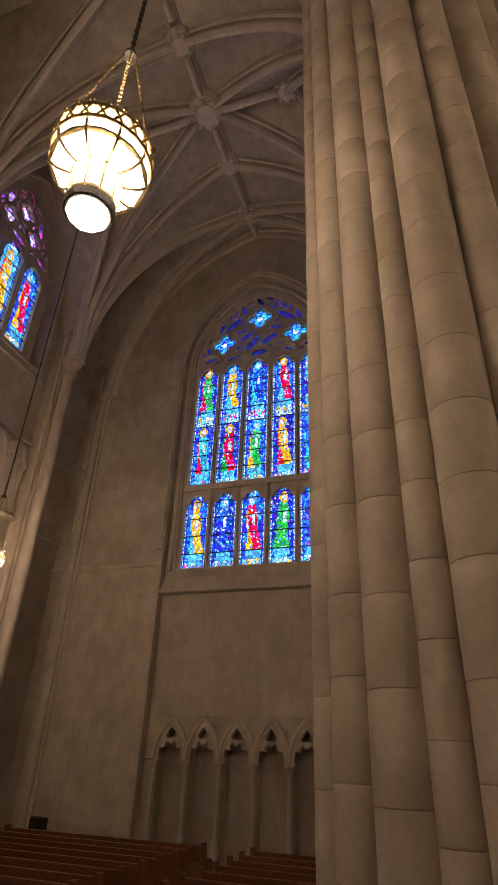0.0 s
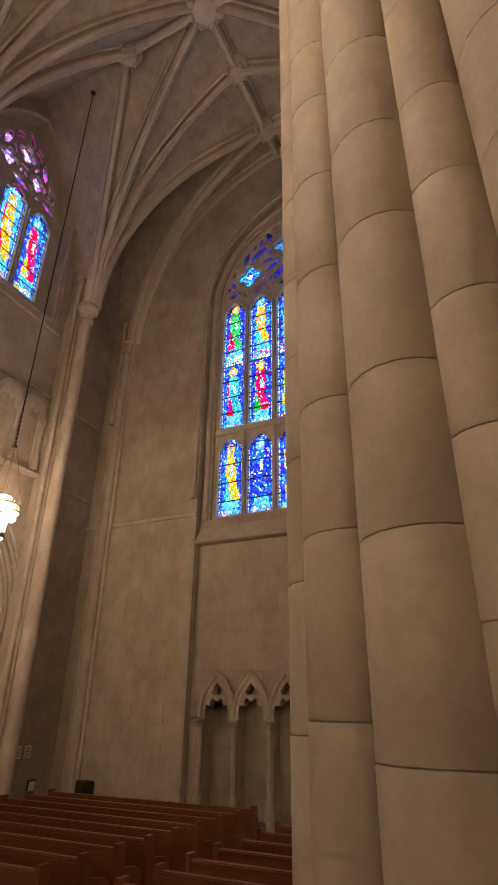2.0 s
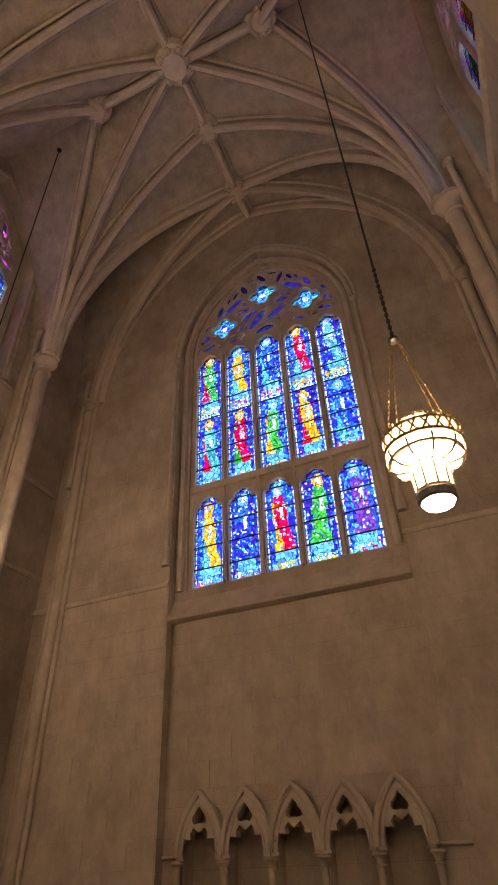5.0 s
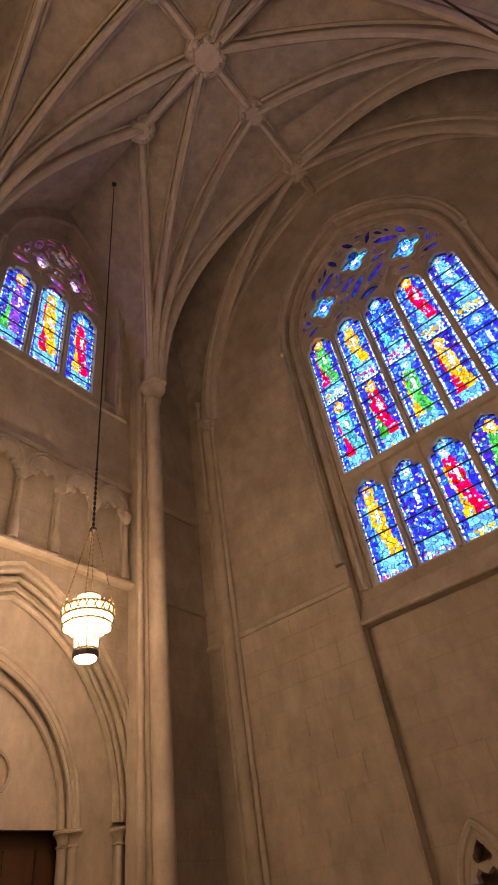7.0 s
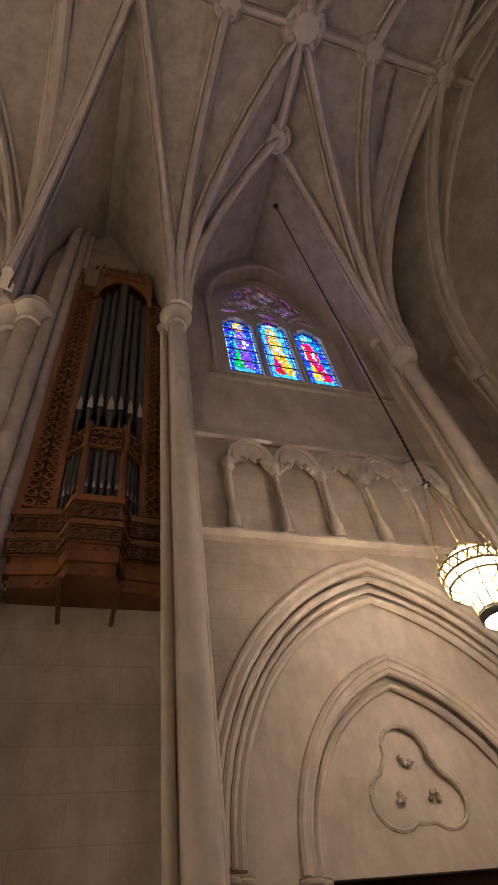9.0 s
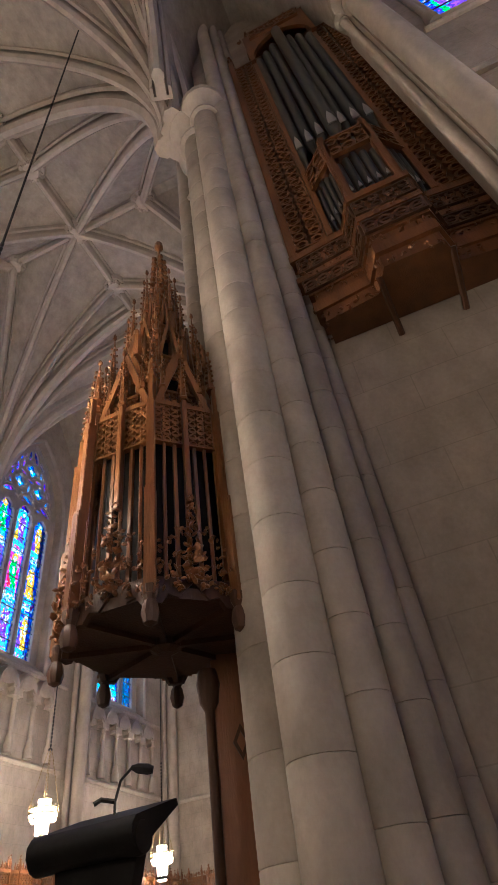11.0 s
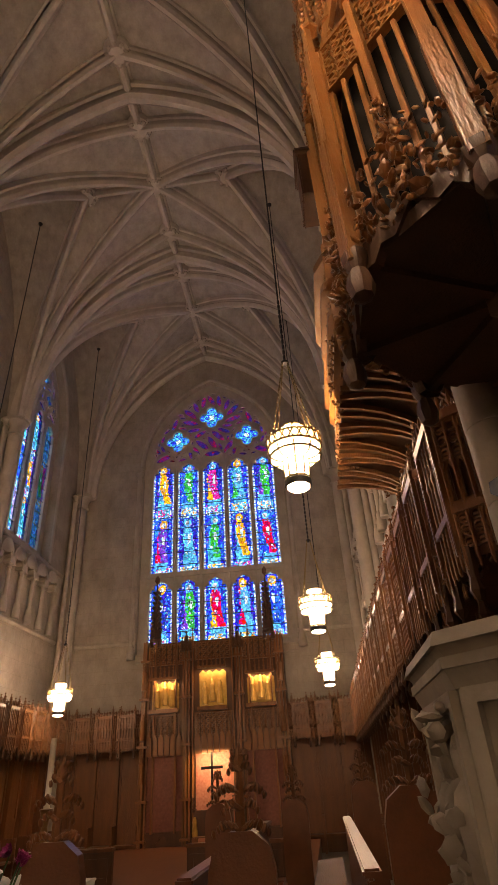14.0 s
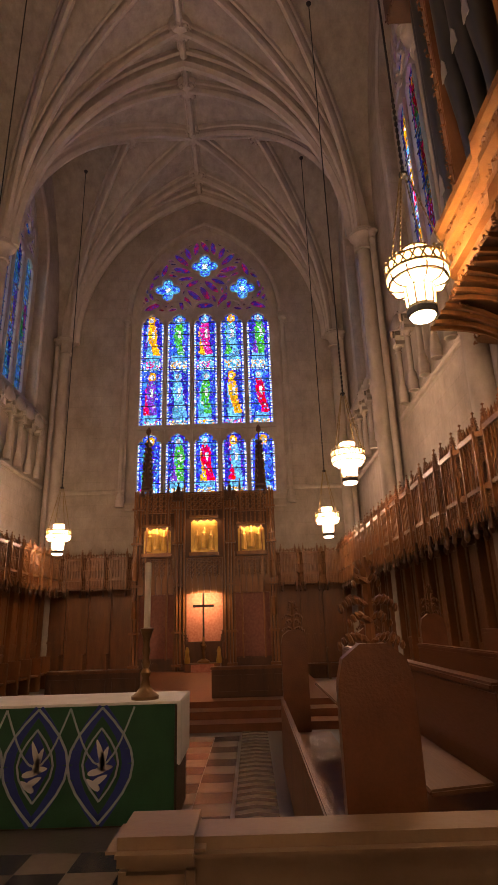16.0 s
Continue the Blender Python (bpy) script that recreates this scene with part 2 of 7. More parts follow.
def slab(bm, outer, holes, w0, w1, m=I4):
    """A plate in the u, v plane with openings cut through it, from depth w0 to w1."""
    loops = [outer] + list(holes)
    pts = [p for lp in loops for p in lp]
    tris = tessellate_polygon([[Vector((u, v, 0)) for u, v in lp] for lp in loops])
    f = [bm.verts.new(m @ Vector((u, v, w1))) for u, v in pts]
    k = [bm.verts.new(m @ Vector((u, v, w0))) for u, v in pts]
    for a, b, c in tris:
        if len({a, b, c}) == 3:
            for s in (f, k):
                try:
                    bm.faces.new((s[a], s[b], s[c]))
                except ValueError:
                    pass
    i = 0
    for lp in loops:
        n = len(lp)
        for j in range(n):
            a, b = i + j, i + (j + 1) % n
            bm.faces.new((f[a], f[b], k[b], k[a]))
        i += n
    return bm


def lathe(bm, prof, m=I4, n=16):
    """A turned body from (radius, height) pairs."""
    rings = []
    for r, z in prof:
        rings.append([bm.verts.new(m @ Vector((r * math.cos(2 * math.pi * i / n), r * math.sin(2 * math.pi * i / n), z))) for i in range(n)])
    for a, b in zip(rings, rings[1:]):
        for i in range(n):
            bm.faces.new((a[i], a[(i + 1) % n], b[(i + 1) % n], b[i]))
    bm.faces.new(rings[0][::-1]), bm.faces.new(rings[-1])
    return bm


def sweep(bm, path, prof, side=None, closed=False):
    """Carry a profile of (side, down) pairs along a path; side is fixed or taken from the plan."""
    rings, n = [], len(path)
    for i, p in enumerate(path):
        d = (path[min(i + 1, n - 1)] - path[max(i - 1, 0)]).normalized()
        s = side
        if s is None:
            s = Vector((d.y, -d.x, 0))
            s = s.normalized() if s.length > 1e-5 else Vector((1, 0, 0))
        dn = d.cross(s).normalized()
        rings.append([bm.verts.new(p + a * s + b * dn) for a, b in prof])
    k = len(prof)
    for a, b in zip(rings, rings[1:]):
        for i in range(k):
            bm.faces.new((a[i], a[(i + 1) % k], b[(i + 1) % k], b[i]))
    bm.faces.new(rings[0][::-1]), bm.faces.new(rings[-1])
    return bm


def tube(bm, path, r, n=6):
    side = None
    d = path[-1] - path[0]
    if abs(d.x) + abs(d.y) < 1e-4:
        side = Vector((1, 0, 0))
    return sweep(bm, path, [(r * math.cos(2 * math.pi * i / n), r * math.sin(2 * math.pi * i / n)) for i in range(n)], side)


def arc_height(s, w, h):
    r = (w * w + h * h) / (2 * w)
    s = min(max(s, 0.0), w)
    return math.sqrt(max(0.0, r * r - (r - s) ** 2))


def pointed(cx, half, bottom, spring, apex, n=10):
    """Outline of a pointed-arch opening, from the lower left round to the lower right."""
    h = apex - spring
    up = [(half * (1 - math.cos(math.pi / 2 * i / n)) , 0) for i in range(n + 1)]
    left = [(cx - half + s, spring + arc_height(s, half, h)) for s, _ in up]
    right = [(2 * cx - u, v) for u, v in left[:-1]][::-1]
    return [(cx - half, bottom)] + left + right + [(cx + half, bottom)]


def cusped(cx, half, bottom, spring, apex):
    """A light with a cusped, pointed head."""
    h = apex - spring
    pts = [(cx - half, bottom), (cx - half, spring)]
    head = [(-1.0, 0.12), (-0.93, 0.3), (-0.78, 0.42), (-0.55, 0.40), (-0.62, 0.55), (-0.55, 0.74), (-0.3, 0.86), (0, 1.0)]
    pts += [(cx + a * half, spring + b * h) for a, b in head]
    pts += [(cx - a * half, spring + b * h) for a, b in head[:-1]][::-1]
    return pts + [(cx + half, spring), (cx + half, bottom)]


def foil(cx, cz, r, k=4, n=7, turn=0.0):
    """A foiled opening of k lobes."""
    pts = []
    for i in range(k):
        a = turn + 2 * math.pi * i / k
        for j in range(n):
            b = a + math.radians(-100 + 200 * j / (n - 1))
            pts.append((cx + 0.52 * r * math.cos(a) + 0.44 * r * math.cos(b), cz + 0.52 * r * math.sin(a) + 0.44 * r * math.sin(b)))
    return pts


def dagger(cx, cz, length, wide, turn):
    pts = []
    for j in range(12):
        a = 2 * math.pi * j / 12
        u, v = length / 2 * math.cos(a), wide / 2 * math.sin(a) * (1 - 0.35 * math.cos(a))
        pts.append((cx + u * math.cos(turn) - v * math.sin(turn), cz + u * math.sin(turn) + v * math.cos(turn)))
    return pts


def face(kind, at):
    """The frame of a wall: u along it, v up, w out into the room."""
    u = {"south": (1, 0, 0), "east": (0, 1, 0), "north": (-1, 0, 0), "west": (0, -1, 0)}[kind]
    w = {"south": (0, -1, 0), "east": (1, 0, 0), "north": (0, 1, 0), "west": (-1, 0, 0)}[kind]
    m = Matrix((u, (0, 0, 1), w)).transposed().to_4x4()
    m.translation = at
    return m


# ---- plan ----
FLOOR_T = -0.42
CX, CY = -4.95, -2.36
XE, XW = -10.85, 0.95
YS, YN = 13.45, -18.2
SPRING, CROWN, CROWN_CH = 12.55, 19.1, 19.95
CH_S, CH_N, CH_E = 3.35, -8.07, -29.9


def bay_height(x, y, b):
    x0, x1, y0, y1 = b
    h = CROWN + (CROWN_CH - CROWN) * min(1.0, max(0.0, (6.25 - y) / 2.8)) - SPRING
    return SPRING + max(arc_height(min(x - x0, x1 - x), (x1 - x0) / 2, h), arc_height(min(y - y0, y1 - y), (y1 - y0) / 2, h))


_half = [(-0.18, -0.08), (-0.18, 0.1), (-0.13, 0.14), (-0.125, -0.02), (-0.085, -0.02), (-0.08, 0.21), (-0.105, 0.24), (-0.105, 0.3), (-0.045, 0.39)]
RIBPROF = _half + [(-a, b) for a, b in _half[::-1]]
BIGRIB = [(a * 1.6, b * 1.35) for a, b in RIBPROF]


def rib_path(p, q, b, n=18, lift=0.0):
    pts = []
    for i in range(n + 1):
        t = (i / n) ** 1.9
        x, y = p[0] + (q[0] - p[0]) * t, p[1] + (q[1] - p[1]) * t
        pts.append(Vector((x, y, bay_height(x, y, b) + lift)))
    return pts


def boss_mesh():
    bm = bmesh.new()
    lathe(bm, [(0.05, -0.30), (0.16, -0.28), (0.2, -0.2), (0.25, -0.19), (0.28, -0.12), (0.27, 0.0), (0.2, 0.05)], I4, 16)
    for i in range(8):
        a = i * math.pi / 4
        bmesh.ops.create_icosphere(bm, subdivisions=1, radius=0.062, matrix=Matrix.Translation((0.19 * math.cos(a), 0.19 * math.sin(a), -0.25)))
    return bm


BOSSES = []


def vault_bay(ceiling, b, over, ridge_axis, centre=None, bosses=True, cross=True, sides=()):
    """Web and ribs of one bay. over: how far the web reaches past the springing line in x and y."""
    x0, x1, y0, y1 = b
    ox, oy = over
    nx, ny = max(10, int((x1 - x0 + 2 * ox) / 0.28)), max(10, int((y1 - y0 + 2 * oy) / 0.28))
    vs = []
    for i in range(nx + 1):
        x = x0 - ox + (x1 - x0 + 2 * ox) * i / nx
        vs.append([(x, y0 - oy + (y1 - y0 + 2 * oy) * j / ny) for j in range(ny + 1)])
    bm = bmesh.new()
    top = [[bm.verts.new((x, y, bay_height(x, y, b) + 0.03)) for x, y in row] for row in vs]
    for i in range(nx):
        for j in range(ny):
            bm.faces.new((top[i][j], top[i][j + 1], top[i + 1][j + 1], top[i + 1][j]))
    part("web", bm, WEB, ceiling, "", True)
    cx, cy = centre or ((x0 + x1) / 2, (y0 + y1) / 2)
    hx, hy = (x1 - x0) / 2, (y1 - y0) / 2
    targets = [(cx, cy)]
    lines = []
    if bosses:
        fx, fy = (0.475, 0.73) if ridge_axis == "y" else (0.66, 0.46)
        tx = [(cx - hx * fx, cy), (cx + hx * fx, cy)]
        ty = [(cx, cy - hy * fy), (cx, cy + hy * fy)]
        BOSSES.extend([*tx, *ty])
    BOSSES.append((cx, cy))
    for sx in (0, 1):
        for sy in (0, 1):
            c = (x1 if sx else x0, y1 if sy else y0)
            lines.append((c, (cx, cy)))
            if bosses:
                lines.append((c, tx[sx])), lines.append((c, ty[sy]))
    if cross:
        across = bosses and ridge_axis == "y"
        along = bosses and ridge_axis == "x"
        lines += [(tx[0] if across else (x0, cy), (cx, cy)), (tx[1] if across else (x1, cy), (cx, cy))] if ridge_axis == "x" or bosses else []
        lines += [(ty[0] if along else (cx, y0), (cx, cy)), (ty[1] if along else (cx, y1), (cx, cy))]
    for p, q in lines:
        bm = bmesh.new()
        sweep(bm, rib_path(p, q, b), RIBPROF)
        part("rib", bm, RIB, ceiling, "", True)
    for side in sides:
        if side in "ns":
            y = y0 if side == "n" else y1
            ends = [((x0, y), ((x0 + x1) / 2, y)), ((x1, y), ((x0 + x1) / 2, y))]
        else:
            x = x0 if side == "e" else x1
            ends = [((x, y0), (x, (y0 + y1) / 2)), ((x, y1), (x, (y0 + y1) / 2))]
        for p, q in ends:
            bm = bmesh.new()
            sweep(bm, rib_path(p, q, b), BIGRIB if bosses else RIBPROF)
            part("rib", bm, RIB, ceiling, "", True)


# ---- vaults ----
vault_transept = thing("ceiling_transept", I4, "ribbed stone vault of tan plaster webs and carved bosses", "ceiling", "", "structure")
TX0, TX1 = -10.15, 0.25
T1 = (TX0, TX1, 6.25, 11.4)
T2 = (TX0, TX1, 11.4, 13.5)
T0 = (TX0, TX1, 3.0, 6.25)
vault_bay(vault_transept, T1, (0.7, 0.0), "y", (CX, 8.62))
vault_bay(vault_transept, T2, (0.7, 0.1), "y", (CX, 12.55), bosses=False, sides="s")
vault_bay(vault_transept, T0, (1.2, 0.0), "y", bosses=False)
vault_crossing = thing("ceiling_crossing", I4, "ribbed stone vault over the crossing", "ceiling", "", "structure")
CR = (-10.9, 1.0, CY - 5.36, 3.0)
vault_bay(vault_crossing, CR, (0.0, 0.0), "x", sides="nsew")
vault_chancel = thing("ceiling_chancel", I4, "pale ribbed vault over the chancel with ridge rib", "ceiling", "", "structure")
CHB = [(-29.75, -23.65), (-23.65, -17.6), (-17.6, -10.9)]
for (x0, x1), edges in zip(CHB, ("ew", "w", "")):
    vault_bay(vault_chancel, (x0, x1, CY - 5.36, CY + 5.36), (0.0, 0.45), "x", sides=edges)
vault_nave = thing("ceiling_nave", I4, "ribbed vault continuing over the nave", "ceiling", "", "structure")
for x0, x1 in ((1.0, 7.0), (7.0, 13.0)):
    vault_bay(vault_nave, (x0, x1, CY - 5.36, CY + 5.36), (0.0, 0.45), "x")
vault_far = thing("ceiling_north_transept", I4, "ribbed vault of the opposite transept", "ceiling", "", "structure")
vault_bay(vault_far, (TX0, TX1, YN, CY - 5.36), (0.7, 0.0), "y")


def in_bay(x, y):
    for b in (T0, T1, T2, CR, (TX0, TX1, YN, CY - 5.36), *[(a, c, CY - 5.36, CY + 5.36) for a, c in CHB], (1, 7, CY - 5.36, CY + 5.36), (7, 13, CY - 5.36, CY + 5.36)):
        if b[0] <= x <= b[1] and b[2] <= y <= b[3]:
            return bay_height(x, y, b)
    return CROWN


bm = boss_mesh()
_boss = part("boss", bm, RIB, vault_transept, "round carved foliage boss", True)
_first = True
for x, y in BOSSES:
    z = in_bay(x, y)
    home = vault_transept if y > 3 else vault_crossing if -10.9 < x < 1 and y > CY - 5.36 else vault_chancel if x < -10 else vault_nave if x > 1 else vault_far
    s = 2.0 if abs(y - 8.62) < 0.1 and abs(x - CX) < 0.1 else 1.45
    m = Matrix.Translation((x, y, z)) @ Matrix.Scale(s, 4)
    if _first:
        _boss.parent, _boss.matrix_basis, _first = home, m, False
    else:
        child_of(home, "boss", _boss.data, m)


# ---- walls ----
def wall(name, m, outer, holes, thick, label="plain tan limestone ashlar wall", mat=None):
    bm = bmesh.new()
    slab(bm, outer, holes, -thick, 0.0, m)
    return setting(name, bm, mat or STONE, label, "wall")


def string_course(parent, m, u0, u1, v, out=0.1, high=0.14):
    bm = bmesh.new()
    path = [m @ Vector((u0, v, 0)), m @ Vector((u1, v, 0))]
    wdir = (m.to_3x3() @ Vector((0, 0, 1))).normalized()
    prof = [(-0.02, -high / 2), (out * 0.6, -high / 2), (out, -high * 0.15), (out, high * 0.15), (out * 0.4, high / 2), (-0.02, high / 2)]
    vs = [[bm.verts.new(p + a * wdir + Vector((0, 0, b))) for a, b in prof] for p in path]
    for i in range(6):
        bm.faces.new((vs[0][i], vs[0][(i + 1) % 6], vs[1][(i + 1) % 6], vs[1][i]))
    bm.faces.new(vs[0][::-1]), bm.faces.new(vs[1])
    return part("string_course", bm, SMOOTH, parent)


def arch_mould(parent, m, cx, half, spring, apex, size, foot=None, mat=None, name="moulding"):
    """A roll moulding that follows a pointed arch (and runs down to foot)."""
    pts = pointed(cx, half, foot if foot is not None else spring, spring, apex, 14)
    path = [m @ Vector((u, v, 0)) for u, v in (pts if foot is not None else pts[1:-1])]
    wdir = (m.to_3x3() @ Vector((0, 0, 1))).normalized()
    bm = bmesh.new()
    n, k = len(path), 8
    rings = []
    for i, p in enumerate(path):
        d = (path[min(i + 1, n - 1)] - path[max(i - 1, 0)]).normalized()
        s = d.cross(wdir).normalized()
        rings.append([bm.verts.new(p + size * (math.cos(2 * math.pi * j / k) * s + math.sin(2 * math.pi * j / k) * wdir)) for j in range(k)])
    for a, b in zip(rings, rings[1:]):
        for j in range(k):
            bm.faces.new((a[j], a[(j + 1) % k], b[(j + 1) % k], b[j]))
    bm.faces.new(rings[0][::-1]), bm.faces.new(rings[-1])
    return part(name, bm, mat or SMOOTH, parent, "", True)


CAPPROF = [(0.19, -0.46), (0.26, -0.44), (0.26, -0.37), (0.2, -0.34), (0.22, -0.17), (0.33, 0.0), (0.38, 0.02), (0.4, 0.1), (0.36, 0.14), (0.38, 0.18), (0.3, 0.2)]


def shaft(parent, x, y, z0, z1, r, cap=True, base=True):
    """A round wall shaft with moulded cap and base."""
    bm = bmesh.new()
    lathe(bm, [(r, z0), (r, z1)], Matrix.Translation((x, y, 0)), 14)
    part("shaft", bm, SMOOTH, parent, "", True)
    if cap:
        bm = bmesh.new()
        k = r / 0.2
        lathe(bm, [(a * k, z1 + b * k) for a, b in CAPPROF], Matrix.Translation((x, y, 0)), 18)
        part("capital", bm, SMOOTH, parent, "", True)
    if base:
        bm = bmesh.new()
        lathe(bm, [(r * 1.9, z0), (r * 1.9, z0 + 0.25), (r * 1.5, z0 + 0.32), (r * 1.55, z0 + 0.4), (r, z0 + 0.5)], Matrix.Translation((x, y, 0)), 14)
        part("base", bm, SMOOTH, parent, "", True)


# ---- stained glass windows ----
PAL = {"blue": (0.01, 0.11, 0.9), "deep": (0.012, 0.03, 0.55), "sky": (0.08, 0.5, 1.0), "red": (0.85, 0.005, 0.1), "rose": (0.75, 0.03, 0.4), "green": (0.01, 0.5, 0.10),
       "gold": (1.0, 0.5, 0.03), "white": (0.7, 0.9, 1.0), "violet": (0.2, 0.06, 0.7), "flesh": (0.55, 0.6, 0.75), "teal": (0.03, 0.5, 0.75), "lilac": (0.5, 0.45, 1.0)}
ROBES = ["green", "gold", "blue", "red", "teal", "violet", "red", "gold", "green", "sky", "gold", "teal"]


def glass_colour(u, v, j, rnd, robe, cloak, ground):
    """The glazier's drawing of one panel: beaded border, canopy, figure, ground. u in -1..1, v in 0..1."""
    a = abs(u)
    if a > 0.74:
        return PAL[("white", "sky", "lilac", "white", "blue", "white", "lilac")[(j + (3 if u > 0 else 0)) % 7]]
    if a > 0.64:
        return PAL["blue" if j % 3 else "deep"]
    if v > 0.93:
        return PAL[rnd.choice(["sky", "white", "white", "blue"])]
    if v < 0.1:
        return PAL[rnd.choice(["white", "sky", "sky", "gold" if len(robe) % 2 else "rose"])]
    lean = 0.1 * math.sin(v * 5 + len(robe) + len(cloak))
    x = u - lean
    if (x / 0.17) ** 2 + ((v - 0.835) / 0.04) ** 2 < 1:
        return PAL["flesh"]
    if (x / 0.32) ** 2 + ((v - 0.84) / 0.075) ** 2 < 1:
        return PAL["gold"] if len(cloak) % 2 else PAL["sky"]
    wide = 0.54 - 0.2 * (v - 0.1) / 0.66 + 0.06 * math.sin(v * 17 + len(ground))
    if v < 0.78 and abs(x) < wide:
        if v < 0.2:
            return PAL["sky"]
        if abs(x - 0.12) < 0.1 and 0.5 < v < 0.64:
            return PAL["white"]
        if rnd.random() < 0.12:
            return PAL[rnd.choice(["sky", "white", "lilac", "sky"])]
        return PAL[robe if x > -0.2 + 0.16 * math.sin(v * 8) else cloak]
    if rnd.random() < 0.16:
        return PAL[rnd.choice(["sky", "violet", "teal", "lilac"])]
    return PAL[ground]


def pane(window, m, u0, u1, v0, v1, panels, rnd, names, eyes=(), dim=1.0):
    """A leaded sheet of stained glass, made of small irregular quarries."""
    nu, nv = max(19, int((u1 - u0) / 0.07)), max(8, int((v1 - v0) / 0.05))
    bm = bmesh.new()
    lay = bm.loops.layers.float_color.new("glass")
    du, dv = (u1 - u0) / nu, (v1 - v0) / nv
    grid = []
    for i in range(nu + 1):
        row = []
        for j in range(nv + 1):
            k = 0.0 if i in (0, nu) or j in (0, nv) else 0.35
            row.append(bm.verts.new((u0 + du * (i + k * rnd.uniform(-1, 1)), v0 + dv * (j + k * rnd.uniform(-1, 1)), 0)))
        grid.append(row)
    for i in range(nu):
        for j in range(nv):
            f = bm.faces.new((grid[i][j], grid[i + 1][j], grid[i + 1][j + 1], grid[i][j + 1]))
            u, v = 2 * (i + 0.5) / nu - 1, (j + 0.5) / nv
            if panels:
                q = min(int(v * panels), panels - 1)
                robe, cloak, ground = names[q % len(names)]
                c = glass_colour(u, v * panels - q, j, rnd, robe, cloak, ground)
            else:
                c = PAL[rnd.choice(names)]
                c = (c[0] * dim, c[1] * dim, c[2] * dim)
                pu, pv = u0 + du * (i + 0.5), v0 + dv * (j + 0.5)
                for eu, ev, er in eyes:
                    d = math.hypot(pu - eu, pv - ev) / er
                    if d < 1:
                        c = PAL["white"] if d < 0.22 else PAL[rnd.choice(["rose", "lilac", "white", "violet"] if names[0] == "rose" else ["sky", "blue", "blue", "teal"])]
            k = rnd.uniform(0.85, 1.1)
            for lp in f.loops:
                lp[lay] = (min(1, c[0] * k), min(1, c[1] * k), min(1, c[2] * k), 1)
    ob = part("pane", bm, GLASS, window)
    ob.matrix_basis = m
    return ob


def make_window(name, m, cx, half, bottom, spring, apex, lights, transom, head_names, label, seed, figure=2, robes=()):
    rnd = random.Random(seed)
    win = thing(name, I4, label, "window", "", "structure")
    pitch = 2 * half / lights
    lw = pitch * 0.425
    holes = []
    for i in range(lights):
        c = cx - half + pitch * (i + 0.5)
        edge = abs(c - cx) / half
        top = spring + (0.05 if lights > 3 else 0.3) - (0.04 if lights > 3 else 0.3) * edge
        low = transom + 0.1 if transom else bottom + 0.03
        holes.append(cusped(c, lw, low, top - 0.55 * pitch, top))
        if transom:
            holes.append(cusped(c, lw, bottom + 0.03, transom - 0.22 - 0.5 * pitch, transom - 0.22))
    rise = apex - spring
    split = spring + (0.12 if lights > 3 else 0.3)
    bm = bmesh.new()
    ring_out = [p for p in pointed(cx, half + 0.5, split, spring, apex + 0.6, 14) if p[1] > split]
    ring_in = [p for p in pointed(cx, half - 0.03, split, spring, apex - 0.04, 14) if p[1] > split]
    slab(bm, [(cx - half - 0.49, split)] + ring_out + [(cx + half + 0.49, split)] + [(cx + half - 0.04, split)] + ring_in[::-1] + [(cx - half + 0.04, split)], [], -0.1, 0.06, m)
    slab(bm, [(cx - half - 0.5, bottom - 0.4), (cx + half + 0.5, bottom - 0.4), (cx + half + 0.5, split), (cx - half - 0.5, split)], holes, -0.1, 0.06, m)
    part("tracery", bm, SMOOTH, win, "pierced stone tracery with cusped lights")

    def inside(u, v):
        return abs(u - cx) < half and v < spring + arc_height(half - abs(u - cx), half, rise)

    def bar(pts, r):
        b2 = bmesh.new()
        run = []
        n = 0
        for u, v in list(pts) + [(None, None)]:
            ok = (u, v) != (None, None) and inside(u, v)
            if ok:
                run.append(m @ Vector((u, v, 0.0)))
            if (not ok or len(run) == len(pts)) and len(run) > 1:
                wd = (m.to_3x3() @ Vector((0, 0, 1))).normalized()
                rings = []
                for i, p in enumerate(run):
                    d = (run[min(i + 1, len(run) - 1)] - run[max(i - 1, 0)]).normalized()
                    sd = d.cross(wd).normalized()
                    rings.append([b2.verts.new(p + a_ * sd + b_ * wd) for a_, b_ in ((-r, -0.08), (r, -0.08), (r, 0.02), (r * 0.4, 0.07), (-r * 0.4, 0.07), (-r, 0.02))])
                for p, q in zip(rings, rings[1:]):
                    for i in range(6):
                        b2.faces.new((p[i], p[(i + 1) % 6], q[(i + 1) % 6], q[i]))
                run = []
            if not ok:
                run = []
        if len(b2.faces):
            part("tracery_bar", b2, SMOOTH, win)
        else:
            b2.free()

    def mandorla(c, v, w, h):
        return [(c + w * math.sin(math.pi * q / 10) * (1 - 0.25 * math.sin(math.pi * q / 10) ** 4), v - h + 2 * h * q / 10) for q in range(11)] + [(c - w * math.sin(math.pi * q / 10) * (1 - 0.25 * math.sin(math.pi * q / 10) ** 4), v + h - 2 * h * q / 10) for q in range(1, 11)]
    thin, thick = 0.045, 0.06
    if lights > 3:
        eyes = ((0, 0.62, 0.22, 0.22), (-0.58, 0.32, 0.21, 0.2), (0.58, 0.32, 0.21, 0.2), (0, 0.89, 0.08, 0.08), (-0.25, 0.36, 0.09, 0.11), (0.25, 0.36, 0.09, 0.11))
    else:
        eyes = ((0, 0.62, 0.26, 0.22), (-0.38, 0.36, 0.24, 0.2), (0.38, 0.36, 0.24, 0.2))
    pierced, taken = [], []
